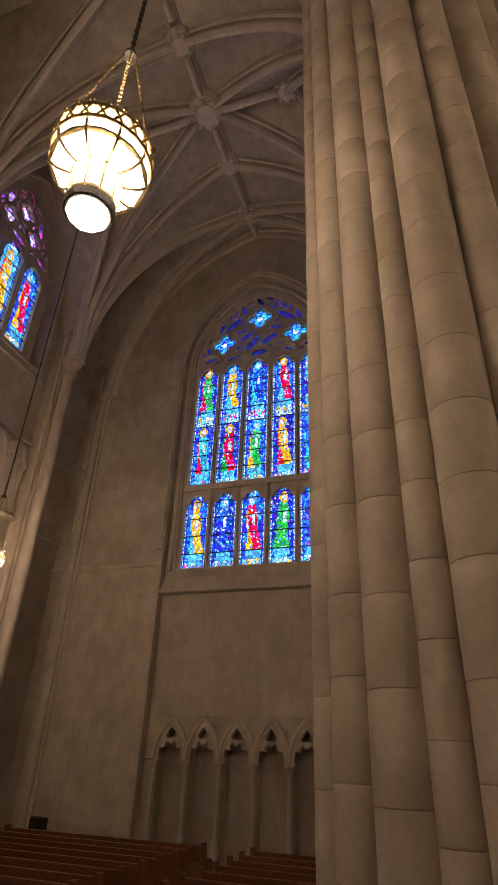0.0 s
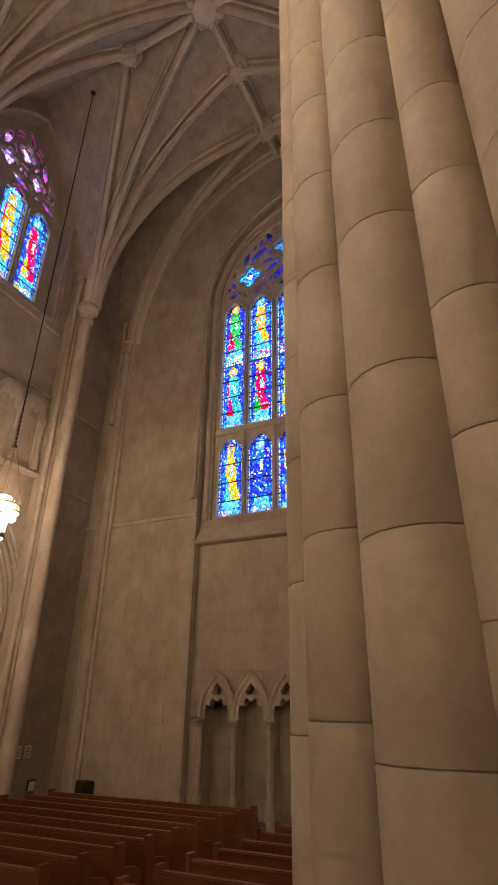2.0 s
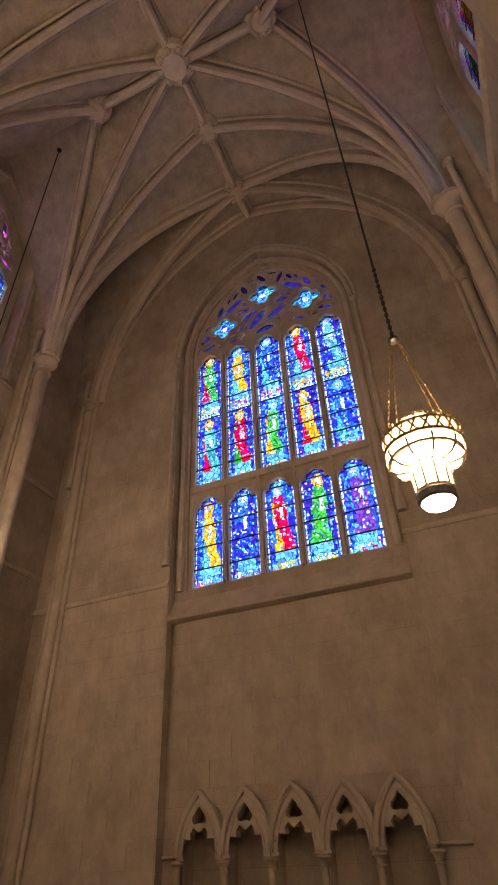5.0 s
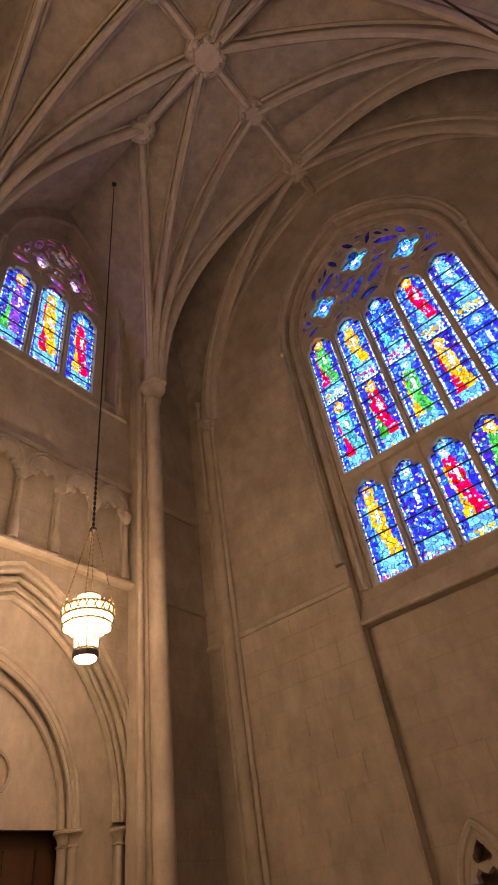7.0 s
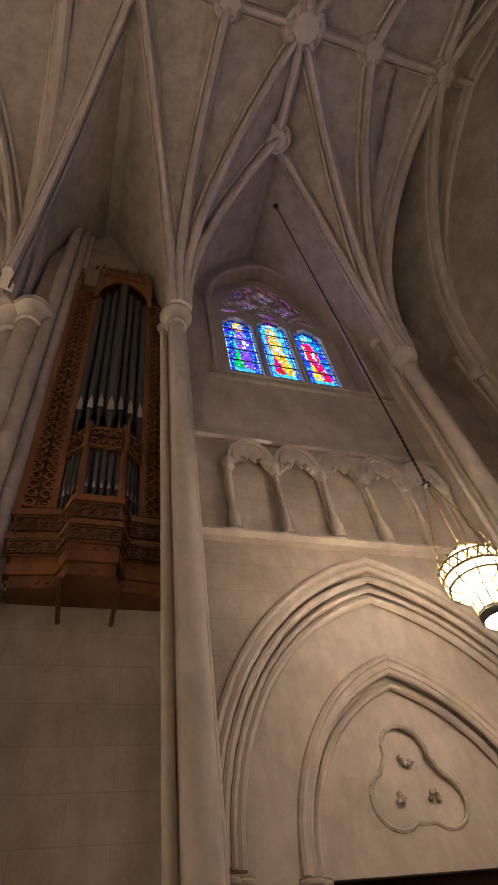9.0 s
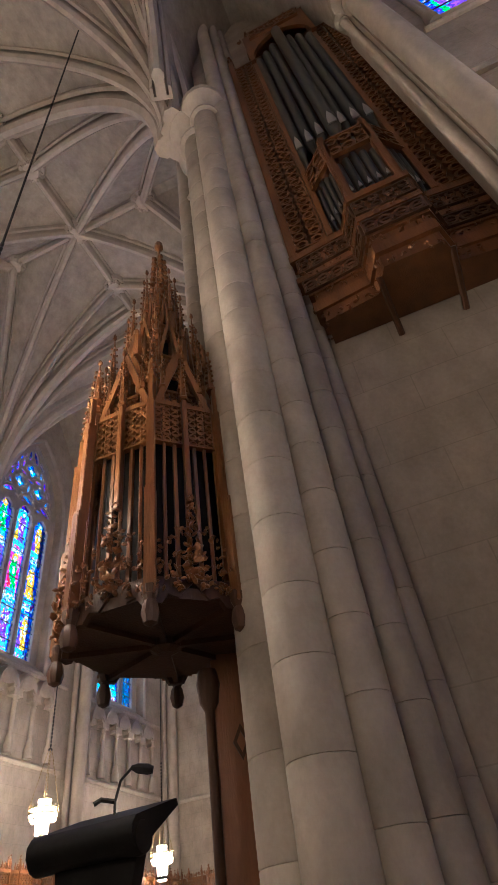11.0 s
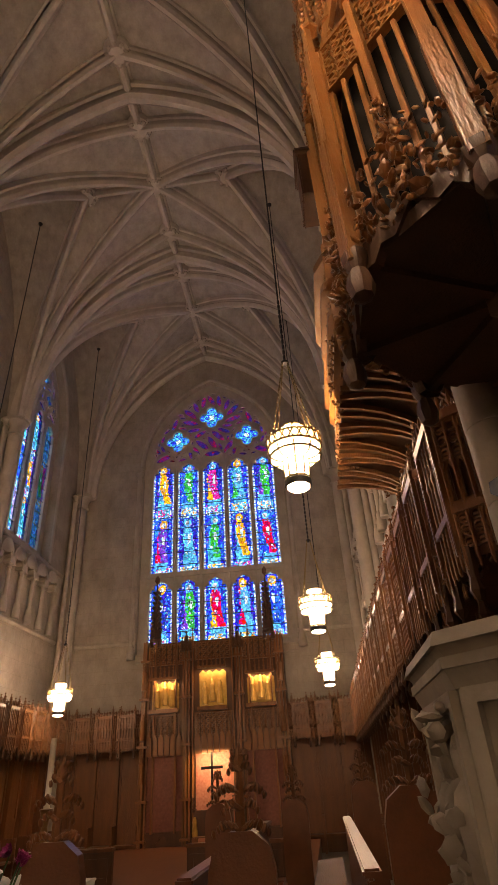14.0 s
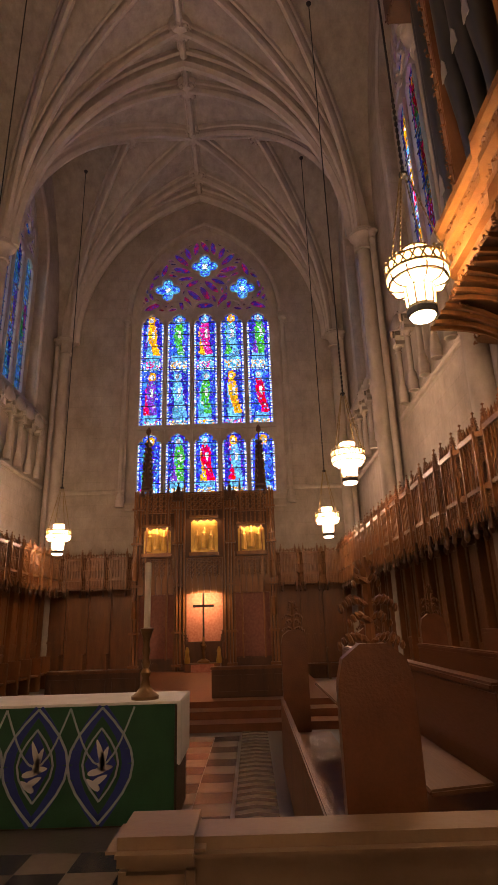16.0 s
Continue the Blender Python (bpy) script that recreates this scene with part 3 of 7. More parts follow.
    for k, (a, b, w, h) in enumerate(eyes):
        if k < 3:
            f = foil(cx + a * half, spring + b * rise, 1.05 * min(w * half, h * rise), 4, 7, 0)
            bar(f + f[:1], thin)
            pierced.append(foil(cx + a * half, spring + b * rise, min(w * half, h * rise), 4, 7, 0))
            taken.append((cx + a * half, spring + b * rise, min(w * half, h * rise)))
    for i in range(lights):
        c = cx - half + pitch * (i + 0.5)
        top = pointed(c, pitch * 0.5, split - 0.1, split - 0.05, split + 0.5 * pitch, 6)
        bar(top, thick)
    # flowing daggers fill the plate between the foils, each turned away from its nearest foil
    centres = list(taken)
    for r in (0.42, 0.34, 0.27, 0.21, 0.16, 0.12, 0.09):
        for iv in range(1, 44):
            for iu in range(0, 40):
                for s_ in ((1, -1) if iu else (1,)):
                    u, v = cx + s_ * iu * half / 30, split + 0.03 + iv * (apex - split) / 44
                    near = min(centres, key=lambda c_: math.hypot(u - c_[0], v - c_[1]))
                    turn = math.atan2(v - near[1], u - near[0]) + (math.pi / 2 if r < 0.25 else 0.5 * s_)
                    du, dv = math.cos(turn), math.sin(turn)
                    spine = [(u + du * r * q_, v + dv * r * q_, r * (0.42 - 0.25 * abs(q_))) for q_ in (-0.9, -0.45, 0, 0.45, 0.9)]
                    fits = all(inside(p_ + a_ * w_, q_ + b_ * w_) and q_ - w_ > split + 0.02 for p_, q_, w_ in spine for a_, b_ in ((-1.4, 0.6), (1.4, 0.6), (0, 1.4)))
                    if fits and all(math.hypot(p_ - u2, q_ - v2) > w_ + r2 + 0.022 for p_, q_, w_ in spine for u2, v2, r2 in taken):
                        taken.extend(spine)
                        pierced.append([(u + a_ * du - b_ * dv, v + a_ * dv + b_ * du) for a_, b_ in mandorla(0, 0, r * 0.4, r)[:-1] for a_, b_ in ((b_, a_),)])
    plate = [(cx - half - 0.2, split)] + [p for p in pointed(cx, half + 0.2, split, spring, apex + 0.25, 14) if p[1] > split] + [(cx + half + 0.2, split)]
    bm = bmesh.new()
    slab(bm, plate, pierced, -0.02, 0.04, m)
    part("tracery_head", bm, SMOOTH, win, "pierced stone tracery head of foils and daggers")
    bm = bmesh.new()
    for i in range(1, lights):
        u = cx - half + pitch * i
        slab(bm, [(u - 0.03, bottom), (u + 0.03, bottom), (u + 0.03, spring - 0.2), (u - 0.03, spring - 0.2)], [], 0.058, 0.14, m)
    part("mullion", bm, SMOOTH, win)
    if transom:
        bm = bmesh.new()
        slab(bm, [(cx - half, transom - 0.12), (cx + half, transom - 0.12), (cx + half, transom + 0.05), (cx - half, transom + 0.05)], [], 0.057, 0.15, m)
        part("transom", bm, SMOOTH, win)
    gm = m @ Matrix.Translation((0, 0, -0.03))
    kinds = list(ROBES)
    for i in range(lights):
        c = cx - half + pitch * (i + 0.5)

        def pick(k):
            if robes:
                return (robes[k][i], ROBES[(i * 5 + k * 3 + seed) % 12], ("blue", "deep")[(i + k) % 2])
            return (kinds[(i * 5 + k * 3 + seed) % 12], kinds[(i * 7 + k * 5 + 3 + seed) % 12], ["blue", "violet", "rose", "blue", "lilac", "deep", "sky"][(i + 3 * k + seed) % 7])
        low = transom + 0.05 if transom else bottom
        pane(win, gm, c - lw - 0.03, c + lw + 0.03, low, spring + 0.18, figure, rnd, [pick(0), pick(1)])
        if transom:
            pane(win, gm, c - lw - 0.03, c + lw + 0.03, bottom, transom - 0.16, 1, rnd, [pick(2)])
    pane(win, gm @ Matrix.Translation((0, 0, 0.005)), cx - half, cx + half, spring + 0.1, apex, 0, rnd, head_names, [(cx + a * half, spring + b * rise, 0.95 * min(w * half, h * rise)) for a, b, w, h in eyes[:3]], 0.3 if lights > 3 else 1.0)
    bm = bmesh.new()
    for i in range(lights):
        c = cx - half + pitch * (i + 0.5)
        v = bottom + 0.45
        while v < spring - 0.3:
            slab(bm, [(c - lw, v - 0.012), (c + lw, v - 0.012), (c + lw, v + 0.012), (c - lw, v + 0.012)], [], -0.02, 0.0, m)
            v += 0.52
    part("saddle_bar", bm, IRON, win)
    bm = bmesh.new()
    slab(bm, [(cx - half - 1.0, bottom - 0.8), (cx + half + 1.0, bottom - 0.8), (cx + half + 1.0, apex + 0.8), (cx - half - 1.0, apex + 0.8)], [], -1.3, -1.25, m)
    setting("backdrop", bm, OUTSIDE, "bright pale sky outside the window", "sky")
    return win


def sill(parent, m, u0, u1, v_low, v_high, deep):
    """A sloping weathered sill with a drip mould."""
    prof = [(0.0, v_low), (0.025, v_low + 0.02), (0.025, v_low + 0.06), (0.0, v_low + 0.09), (-deep, v_high), (-deep, v_low)]
    bm = bmesh.new()
    a = [bm.verts.new(m @ Vector((u0, v, w))) for w, v in prof]
    b = [bm.verts.new(m @ Vector((u1, v, w))) for w, v in prof]
    for i in range(6):
        bm.faces.new((a[i], a[(i + 1) % 6], b[(i + 1) % 6], b[i]))
    bm.faces.new(a[::-1]), bm.faces.new(b)
    return part("window_sill", bm, SMOOTH, parent)


def hood_shell(parent, m, u, v, half, high, out):
    """A rounded canopy hood that stands out from the wall, scalloped below."""
    bm = bmesh.new()
    n, k = 12, 6
    rows = []
    for j in range(k + 1):
        b = math.pi / 2 * j / k
        row = []
        for i in range(n + 1):
            a = math.pi * i / n
            lip = -0.09 * abs(math.cos(a * 3)) if j == 0 else 0.0
            row.append(bm.verts.new(m @ Vector((u - half * math.cos(a) * math.cos(b), v + high * math.sin(b) + lip, out * math.sin(a) * math.cos(b) + 0.004))))
        rows.append(row)
    for r0, r1 in zip(rows, rows[1:]):
        for i in range(n):
            try:
                bm.faces.new((r0[i], r0[i + 1], r1[i + 1], r1[i]))
            except ValueError:
                pass
    bmesh.ops.remove_doubles(bm, verts=bm.verts, dist=0.0005)
    bmesh.ops.solidify(bm, geom=bm.faces[:], thickness=0.05)
    return part("hood", bm, SMOOTH, parent, "rounded stone hood", True)


# transept end wall
WCX, WHALF = -4.82, 2.15
ms = face("south", (0, YS, 0))
hood = pointed(WCX, 2.47, FLOOR_T - 0.2, 13.2, 16.75, 14)
outer = [(XE - 0.4, FLOOR_T - 0.2), (WCX - 2.47, FLOOR_T - 0.2)] + hood[1:-1] + [(WCX + 2.47, FLOOR_T - 0.2), (XW + 0.4, FLOOR_T - 0.2), (XW + 0.4, 20.5), (XE - 0.4, 20.5)]
south = wall("wall_south", ms, outer, [], 0.22, "tan limestone ashlar end wall with tall recess")
ms2 = face("south", (0, YS + 0.222, 0))
opening = pointed(WCX, WHALF + 0.04, 6.4, 13.3, 16.25, 14)
wall("wall_south_recess", ms2, [(WCX - 3.2, FLOOR_T - 0.2), (WCX + 3.2, FLOOR_T - 0.2), (WCX + 3.2, 18.2), (WCX - 3.2, 18.2)], [opening] + [pointed(-6.54 + k * 0.82, 0.37, 0.03, 1.9, 2.62, 8) for k in range(5)], 0.35, "recessed limestone panel behind the blind arcade")
SOUTH_ROBES = [["teal", "red", "green", "gold", "blue"], ["green", "gold", "blue", "red", "sky"], ["gold", "blue", "red", "green", "violet"]]
w1 = make_window("window_1", face("south", (0, YS + 0.36, 0)), WCX, WHALF, 6.44, 13.3, 16.2, 5, 8.9, ["blue", "violet", "deep", "blue", "violet", "deep"], "five-light stained glass window of saints in blue and red", 3, 2, SOUTH_ROBES)
sill(w1, ms, WCX - 2.46, WCX + 2.46, 5.74, 6.44, 0.36)
arch_mould(w1, ms, WCX, 2.5, 13.2, 16.8, 0.07)
arch_mould(w1, ms, WCX, 2.62, 13.2, 16.98, 0.055)
arch_mould(w1, face("south", (0, YS + 0.2, 0)), WCX, 2.33, 13.3, 16.5, 0.08, 6.4)
for s in (-1, 1):
    x = WCX + s * 2.56
    shaft(w1, x, YS - 0.03, 6.95, 13.1, 0.05)
string_course(south, ms, XE, WCX - 2.47, 6.55, 0.06, 0.12)
string_course(south, ms, WCX + 2.47, XW, 6.55, 0.06, 0.12)

# transept long walls: pair of bays each, with arch, gallery arcade and clerestory
EWIN = (9.07, 1.44, 12.45, 15.5, 18.15)


def side_wall(name, kind, x, flip, window_name, seed):
    m = face(kind, (x, 0, 0))

    def U(y):
        return y * flip
    a, b = sorted((U(6.3 if kind == "east" else 4.0), U(YS + 0.3)))
    c = U(9.07)
    op = pointed(c, EWIN[1] + 0.3, 11.9, 15.5, 18.45, 12)
    door = pointed(U(9.05), 2.55, FLOOR_T - 0.2, 3.55, 7.02, 14)
    outer = [(a, FLOOR_T - 0.2), (door[0][0], FLOOR_T - 0.2)] + door[1:-1] + [(door[-1][0], FLOOR_T - 0.2), (b, FLOOR_T - 0.2), (b, 20.5), (a, 20.5)]
    w = wall(name, m, outer, [op], 0.5, "tan limestone transept wall with arch, gallery and clerestory")
    m2 = face(kind, (x - 0.5 * (1 if kind == "east" else -1), 0, 0))
    win = make_window(window_name, m2, c, EWIN[1], EWIN[2], EWIN[3], EWIN[4], 3, None, ["rose", "violet", "lilac", "rose", "deep", "violet", "red", "lilac"], "three-light clerestory window of jewel-coloured stained glass", seed, 1)
    sill(win, m, c - 1.74, c + 1.74, 11.9, 12.45, 0.5)
    string_course(win, m, c - 2.05, c + 2.05, 11.66, 0.07, 0.1)
    arch_mould(win, m, c, EWIN[1] + 0.34, 15.5, 18.5, 0.06, 11.72)
    for s_ in (-1, 1):
        q = m @ Vector((c + s_ * (EWIN[1] + 0.42), 0, 0.03))
        shaft(win, q.x, q.y, 11.72, 15.45, 0.05)
    u0, u1 = sorted((U(6.4), U(11.3)))
    string_course(w, m, u0, u1, 9.62, 0.1, 0.14)
    string_course(w, m, u0, u1, 7.33, 0.2, 0.14)
    v0, v1 = sorted((U(11.5), U(13.4)))
    string_course(w, m, v0, v1, 9.62, 0.08, 0.14)
    string_course(w, m, v0, v1, 7.33, 0.08, 0.14)
    # nested arch orders and the tympanum behind
    for k, (hw, ap, dep, size) in enumerate(((2.62, 7.13, 0.0, 0.05), (2.52, 6.99, -0.03, 0.045), (2.42, 6.86, -0.1, 0.055), (2.32, 6.72, -0.16, 0.04), (2.24, 6.6, -0.22, 0.06))):
        mk = m @ Matrix.Translation((0, 0, dep))
        arch_mould(w, mk, U(9.05), hw, 3.55, ap, size)
    mt = m @ Matrix.Translation((0, 0, -0.3))
    tymp = pointed(U(9.05), 1.52, FLOOR_T - 0.2, 3.45, 5.62, 12)
    o2 = pointed(U(9.05), 2.66, FLOOR_T - 0.2, 3.55, 7.15, 14)
    t = wall(name + "_tympanum", mt, [o2[0], (tymp[0][0], FLOOR_T - 0.2)] + tymp[1:-1] + [(tymp[-1][0], FLOOR_T - 0.2), o2[-1]] + o2[1:-1][::-1], [], 0.25, "smooth stone infill of the great arch", SMOOTH)
    for k, (hw, ap, dep, size) in enumerate(((1.6, 5.76, 0.0, 0.05), (1.5, 5.6, -0.06, 0.045), (1.4, 5.44, -0.14, 0.05))):
        arch_mould(t, mt @ Matrix.Translation((0, 0, dep)), U(9.05), hw, 3.5, ap, size)
    mi = m @ Matrix.Translation((0, 0, -0.5))
    inner = pointed(U(9.05), 1.6, 3.5, 3.52, 5.62, 12)
    # sunk trefoil of three pointed lobes, with carved leaves on its cusps
    tc = (U(9.0), 4.33)
    lobes = foil(tc[0], tc[1], 0.66, 3, 11, math.pi / 2)
    bm = bmesh.new()
    slab(bm, inner, [lobes], -0.09, 0.0, mi)
    part("tympanum", bm, SMOOTH, t, "stone tympanum with sunk trefoil")
    bm = bmesh.new()
    slab(bm, [(tc[0] - 0.75, 3.6), (tc[0] + 0.75, 3.6), (tc[0] + 0.75, 5.1), (tc[0] - 0.75, 5.1)], [], -0.16, -0.07, mi)
    part("tympanum_back", bm, SMOOTH, t)
    bm = bmesh.new()
    ring = [mi @ Vector((a0, b0, 0.0)) for a0, b0 in lobes]
    for p, q in zip(ring, ring[1:] + ring[:1]):
        tube(bm, [p, q], 0.028, 6)
    part("trefoil_roll", bm, SMOOTH, t, "", True)
    rl = random.Random(3)
    for k in range(3):
        a0 = -math.pi / 6 + k * 2 * math.pi / 3 + math.pi / 3
        q = mi @ Vector((tc[0] + 0.25 * math.cos(a0 + math.pi / 3), tc[1] + 0.25 * math.sin(a0 + math.pi / 3), -0.03))
        bm = bmesh.new()
        for _ in range(7):
            bmesh.ops.create_icosphere(bm, subdivisions=1, radius=0.04, matrix=Matrix.Translation((q.x, q.y + rl.uniform(-0.07, 0.07), q.z + rl.uniform(-0.05, 0.05))))
        tagged(part("cusp_leaf", bm, SMOOTH, t, "", True), kind="stuff")
    for uu in (-2.58, -2.42, -2.26, 2.26, 2.42, 2.58, -1.56, -1.44, 1.44, 1.56):
        p = m @ Vector((U(9.05) + uu, 0, -0.04 if abs(uu) > 2.5 else -0.12 if abs(uu) > 2.3 else -0.2 if abs(uu) > 2 else -0.34 if abs(uu) > 1.5 else -0.42))
        shaft(t, p.x, p.y, FLOOR_T, 3.42, 0.07)
    bm = bmesh.new()
    slab(bm, [(U(9.05) - 2.6, FLOOR_T - 0.2), (U(9.05) + 2.6, FLOOR_T - 0.2), (U(9.05) + 2.6, 6.6), (U(9.05) - 2.6, 6.6)], [], -0.85, -0.74, m)
    for k in range(6):
        uu = U(9.05) - 1.25 + k * 0.5
        slab(bm, [(uu - 0.03, FLOOR_T), (uu + 0.03, FLOOR_T), (uu + 0.03, 3.3), (uu - 0.03, 3.3)], [], -0.74, -0.69, m)
    setting("door_1" if kind == "east" else "door_2", bm, OAKD, "tall dark oak doors under a stone lintel", "door")
    # five-bay gallery arcade
    g = thing("gallery_arcade", I4, "blind stone gallery arcade of five hooded arches", "arcade", "", "structure")
    gp = 0.8
    for k in range(5):
        gc = U(9.1) + (k - 2) * gp
        top = [(gc - 0.37 * math.cos(math.pi * q / 12), 8.9 + 0.47 * math.sin(math.pi * q / 12)) for q in range(13)]
        low = [(gc + 0.37, 8.8), (gc + 0.29, 8.76), (gc + 0.22, 8.82), (gc + 0.17, 8.98), (gc + 0.09, 8.93), (gc, 9.06), (gc - 0.09, 8.93), (gc - 0.17, 8.98), (gc - 0.22, 8.82), (gc - 0.29, 8.76), (gc - 0.37, 8.8)]
        bm = bmesh.new()
        slab(bm, top + low, [], 0.09, 0.19, m)
        part("arch_head", bm, SMOOTH, g, "cusped stone arch head")
        for rr, dep, size in ((0.385, 0.17, 0.04), (0.31, 0.2, 0.025)):
            pts = [m @ Vector((gc - rr * math.cos(math.pi * q / 14), 8.9 + (rr + 0.1) * math.sin(math.pi * q / 14), dep)) for q in range(15)]
            bm = bmesh.new()
            wd = (m.to_3x3() @ Vector((0, 0, 1))).normalized()
            rings = []
            for q, p in enumerate(pts):
                d = (pts[min(q + 1, 14)] - pts[max(q - 1, 0)]).normalized()
                sd = d.cross(wd).normalized()
                rings.append([bm.verts.new(p + size * (math.cos(a0 * math.pi / 4) * sd + math.sin(a0 * math.pi / 4) * wd)) for a0 in range(8)])
            for r0, r1 in zip(rings, rings[1:]):
                for a0 in range(8):
                    bm.faces.new((r0[a0], r0[(a0 + 1) % 8], r1[(a0 + 1) % 8], r1[a0]))
            part("arch_roll", bm, SMOOTH, g, "", True)
        bm = bmesh.new()
        slab(bm, top + [(gc + 0.33, 8.9)] + [(gc + 0.32 * math.cos(math.pi * q / 12), 8.9 + 0.42 * math.sin(math.pi * q / 12)) for q in range(13)] + [(gc - 0.33, 8.9)], [], 0.0, 0.09, m)
        part("niche_vault", bm, SMOOTH, g)
        rl = random.Random(k)
        for uu in (gc - 0.19, gc + 0.19):
            q = m @ Vector((uu, 0, 0.19))
            bm = bmesh.new()
            for _ in range(6):
                bmesh.ops.create_icosphere(bm, subdivisions=1, radius=0.04, matrix=Matrix.Translation((q.x, q.y + rl.uniform(-0.05, 0.05), 8.84 + rl.uniform(-0.05, 0.05))))
            tagged(part("cusp_carving", bm, SMOOTH, g, "", True), kind="stuff")
    for k in range(6):
        p = m @ Vector((U(9.1) + (k - 2.5) * gp, 0, 0.11))
        shaft(g, p.x, p.y, 7.4, 8.72, 0.05)
        bm = bmesh.new()
        slab(bm, [(U(9.1) + (k - 2.5) * gp - 0.07, 7.4), (U(9.1) + (k - 2.5) * gp + 0.07, 7.4), (U(9.1) + (k - 2.5) * gp + 0.07, 8.9), (U(9.1) + (k - 2.5) * gp - 0.07, 8.9)], [], 0.0, 0.07, m)
        part("jamb", bm, SMOOTH, g)
        bm = bmesh.new()
        lathe(bm, [(0.06, 8.68), (0.1, 8.72), (0.12, 8.8), (0.13, 8.84), (0.11, 8.9)], Matrix.Translation((p.x, p.y, 0)), 14)
        part("impost", bm, SMOOTH, g, "", True)
    return w


side_wall("wall_east", "east", XE, 1, "window_2", 5)
side_wall("wall_west", "west", XW, -1, "window_3", 8)
bm = bmesh.new()
box(bm, -11.7, -11.25, 3.4, 6.3, FLOOR_T - 0.2, 20.5)
setting("wall_east_bay", bm, STONE, "tan limestone wall set back beside the pier", "wall")

# wall shafts of the transept
shafts = thing("wall_shafts", I4, "clustered limestone wall shafts with moulded capitals", "column", "", "structure")
for x, s in ((TX0 - 0.05, 1), (TX1 + 0.05, -1)):
    for y in (6.25, 11.4):
        shaft(shafts, x + s * 0.04, y, FLOOR_T, 12.45, 0.165)
        for d in (-0.2, 0.2):
            shaft(shafts, x - s * 0.22, y + d, FLOOR_T, 13.6 if d * (9 - y) > 0 else 12.45, 0.07)
        bm = bmesh.new()
        box(bm, min(x - s * 0.65, x - s * 0.12), max(x - s * 0.65, x - s * 0.12), y - 0.12, y + 0.12, FLOOR_T, 12.6)
        part("pilaster", bm, SMOOTH, shafts)
    shaft(shafts, x + s * 0.02, 13.36, FLOOR_T, 12.5, 0.12)
    shaft(shafts, x - s * 0.16, 13.3, 9.7, 13.4, 0.05)
    shaft(shafts, x - s * 0.14, 13.36, FLOOR_T, 9.55, 0.065)
    shaft(shafts, x + s * 0.2, 13.4, FLOOR_T, 12.5, 0.055)

# ---- crossing piers ----
def pier(name, cx, cy, core, ring, detail):
    """A compound pier of round shafts built in drums round a core."""
    p = thing(name, Matrix.Translation((cx, cy, 0)), "massive clustered limestone pier of round shafts in drum courses", "pier", "crossing piers", "structure")
    bm = bmesh.new()
    lathe(bm, [(core, -0.3), (core, 13.5)], Matrix.Rotation(math.pi / 8, 4, "Z"), 8)
    part("core", bm, SMOOTH, p)
    rnd = random.Random(7)
    n = 20
    for wx, wy, r in ring:
        a, b = wx - cx, wy - cy
        z = 0.5
        if detail:
            heights = [0.5, 0.44, 0.6, 0.54, 0.48]
            z -= rnd.uniform(0.0, 0.4)
            while z < 11.6:
                h = rnd.choice(heights)
                key = (round(r, 3), h)
                if key not in DRUMS:
                    bm = bmesh.new()
                    lathe(bm, [(r - 0.007, 0.0), (r - 0.0015, 0.0025), (r, 0.007), (r, h - 0.007), (r - 0.0015, h - 0.0025), (r - 0.007, h)], I4, n)
                    ob = part("drum", bm, DRUM, p, "", True)
                    ob.matrix_basis = Matrix.Translation((a, b, z))
                    DRUMS[key] = ob.data
                else:
                    child_of(p, "drum", DRUMS[key], Matrix.Translation((a, b, z)) @ Matrix.Rotation(rnd.uniform(0, 6), 4, "Z"))
                z += h
        bm = bmesh.new()
        lathe(bm, [(r, z if detail else 0.3), (r, 12.5)], Matrix.Translation((a, b, 0)), n)
        part("shaft", bm, DRUM, p, "", True)
        bm = bmesh.new()
        lathe(bm, [(r * 1.5, -0.3), (r * 1.5, 0.12), (r * 1.3, 0.2), (r * 1.35, 0.3), (r, 0.5)], Matrix.Translation((a, b, 0)), n)
        part("base", bm, DRUM, p, "", True)
        bm = bmesh.new()
        k = r / 0.2
        if r > 0.19:
            lathe(bm, [(q * k, 12.5 + v * k) for q, v in CAPPROF], Matrix.Translation((a, b, 0)), 18)
            part("capital", bm, SMOOTH, p, "carved leaf capital", True)
        else:
            lathe(bm, [(r, 12.5), (r * 0.9, 19.3)], Matrix.Translation((a, b, 0)), n)
            part("upper_shaft", bm, SMOOTH, p, "", True)
    return p


DRUMS = {}
WEST = [(-0.76, 3.92, 0.14), (-0.57, 3.65, 0.16), (-0.3, 3.45, 0.185), (-0.06, 3.4, 0.15), (0.24, 3.26, 0.2), (0.58, 3.3, 0.17), (0.9, 3.5, 0.22), (1.2, 3.8, 0.18), (-0.72, 4.35, 0.15), (-0.62, 4.75, 0.2), (-0.3, 5.1, 0.18)]
EAST = [(-11.75, 3.1, 0.18), (-11.35, 3.16, 0.22), (-10.95, 3.26, 0.25), (-10.68, 3.52, 0.2), (-10.76, 3.8, 0.15), (-10.96, 4.0, 0.13), (-11.15, 4.13, 0.1), (-12.15, 2.85, 0.2), (-12.0, 2.5, 0.15)]
pier("pier_west", 0.35, 4.45, 0.95, WEST, True)
pier("pier_east", -11.4, 3.68, 0.5, EAST, True)
pier("pier_north_west", 0.35, 2 * CY - 4.0, 0.95, [(x, 2 * CY - y + 0.4, r) for x, y, r in WEST], False)
pier("pier_north_east", -11.55, 2 * CY - 3.95, 0.85, [(x, 2 * CY - y, r) for x, y, r in EAST], False)

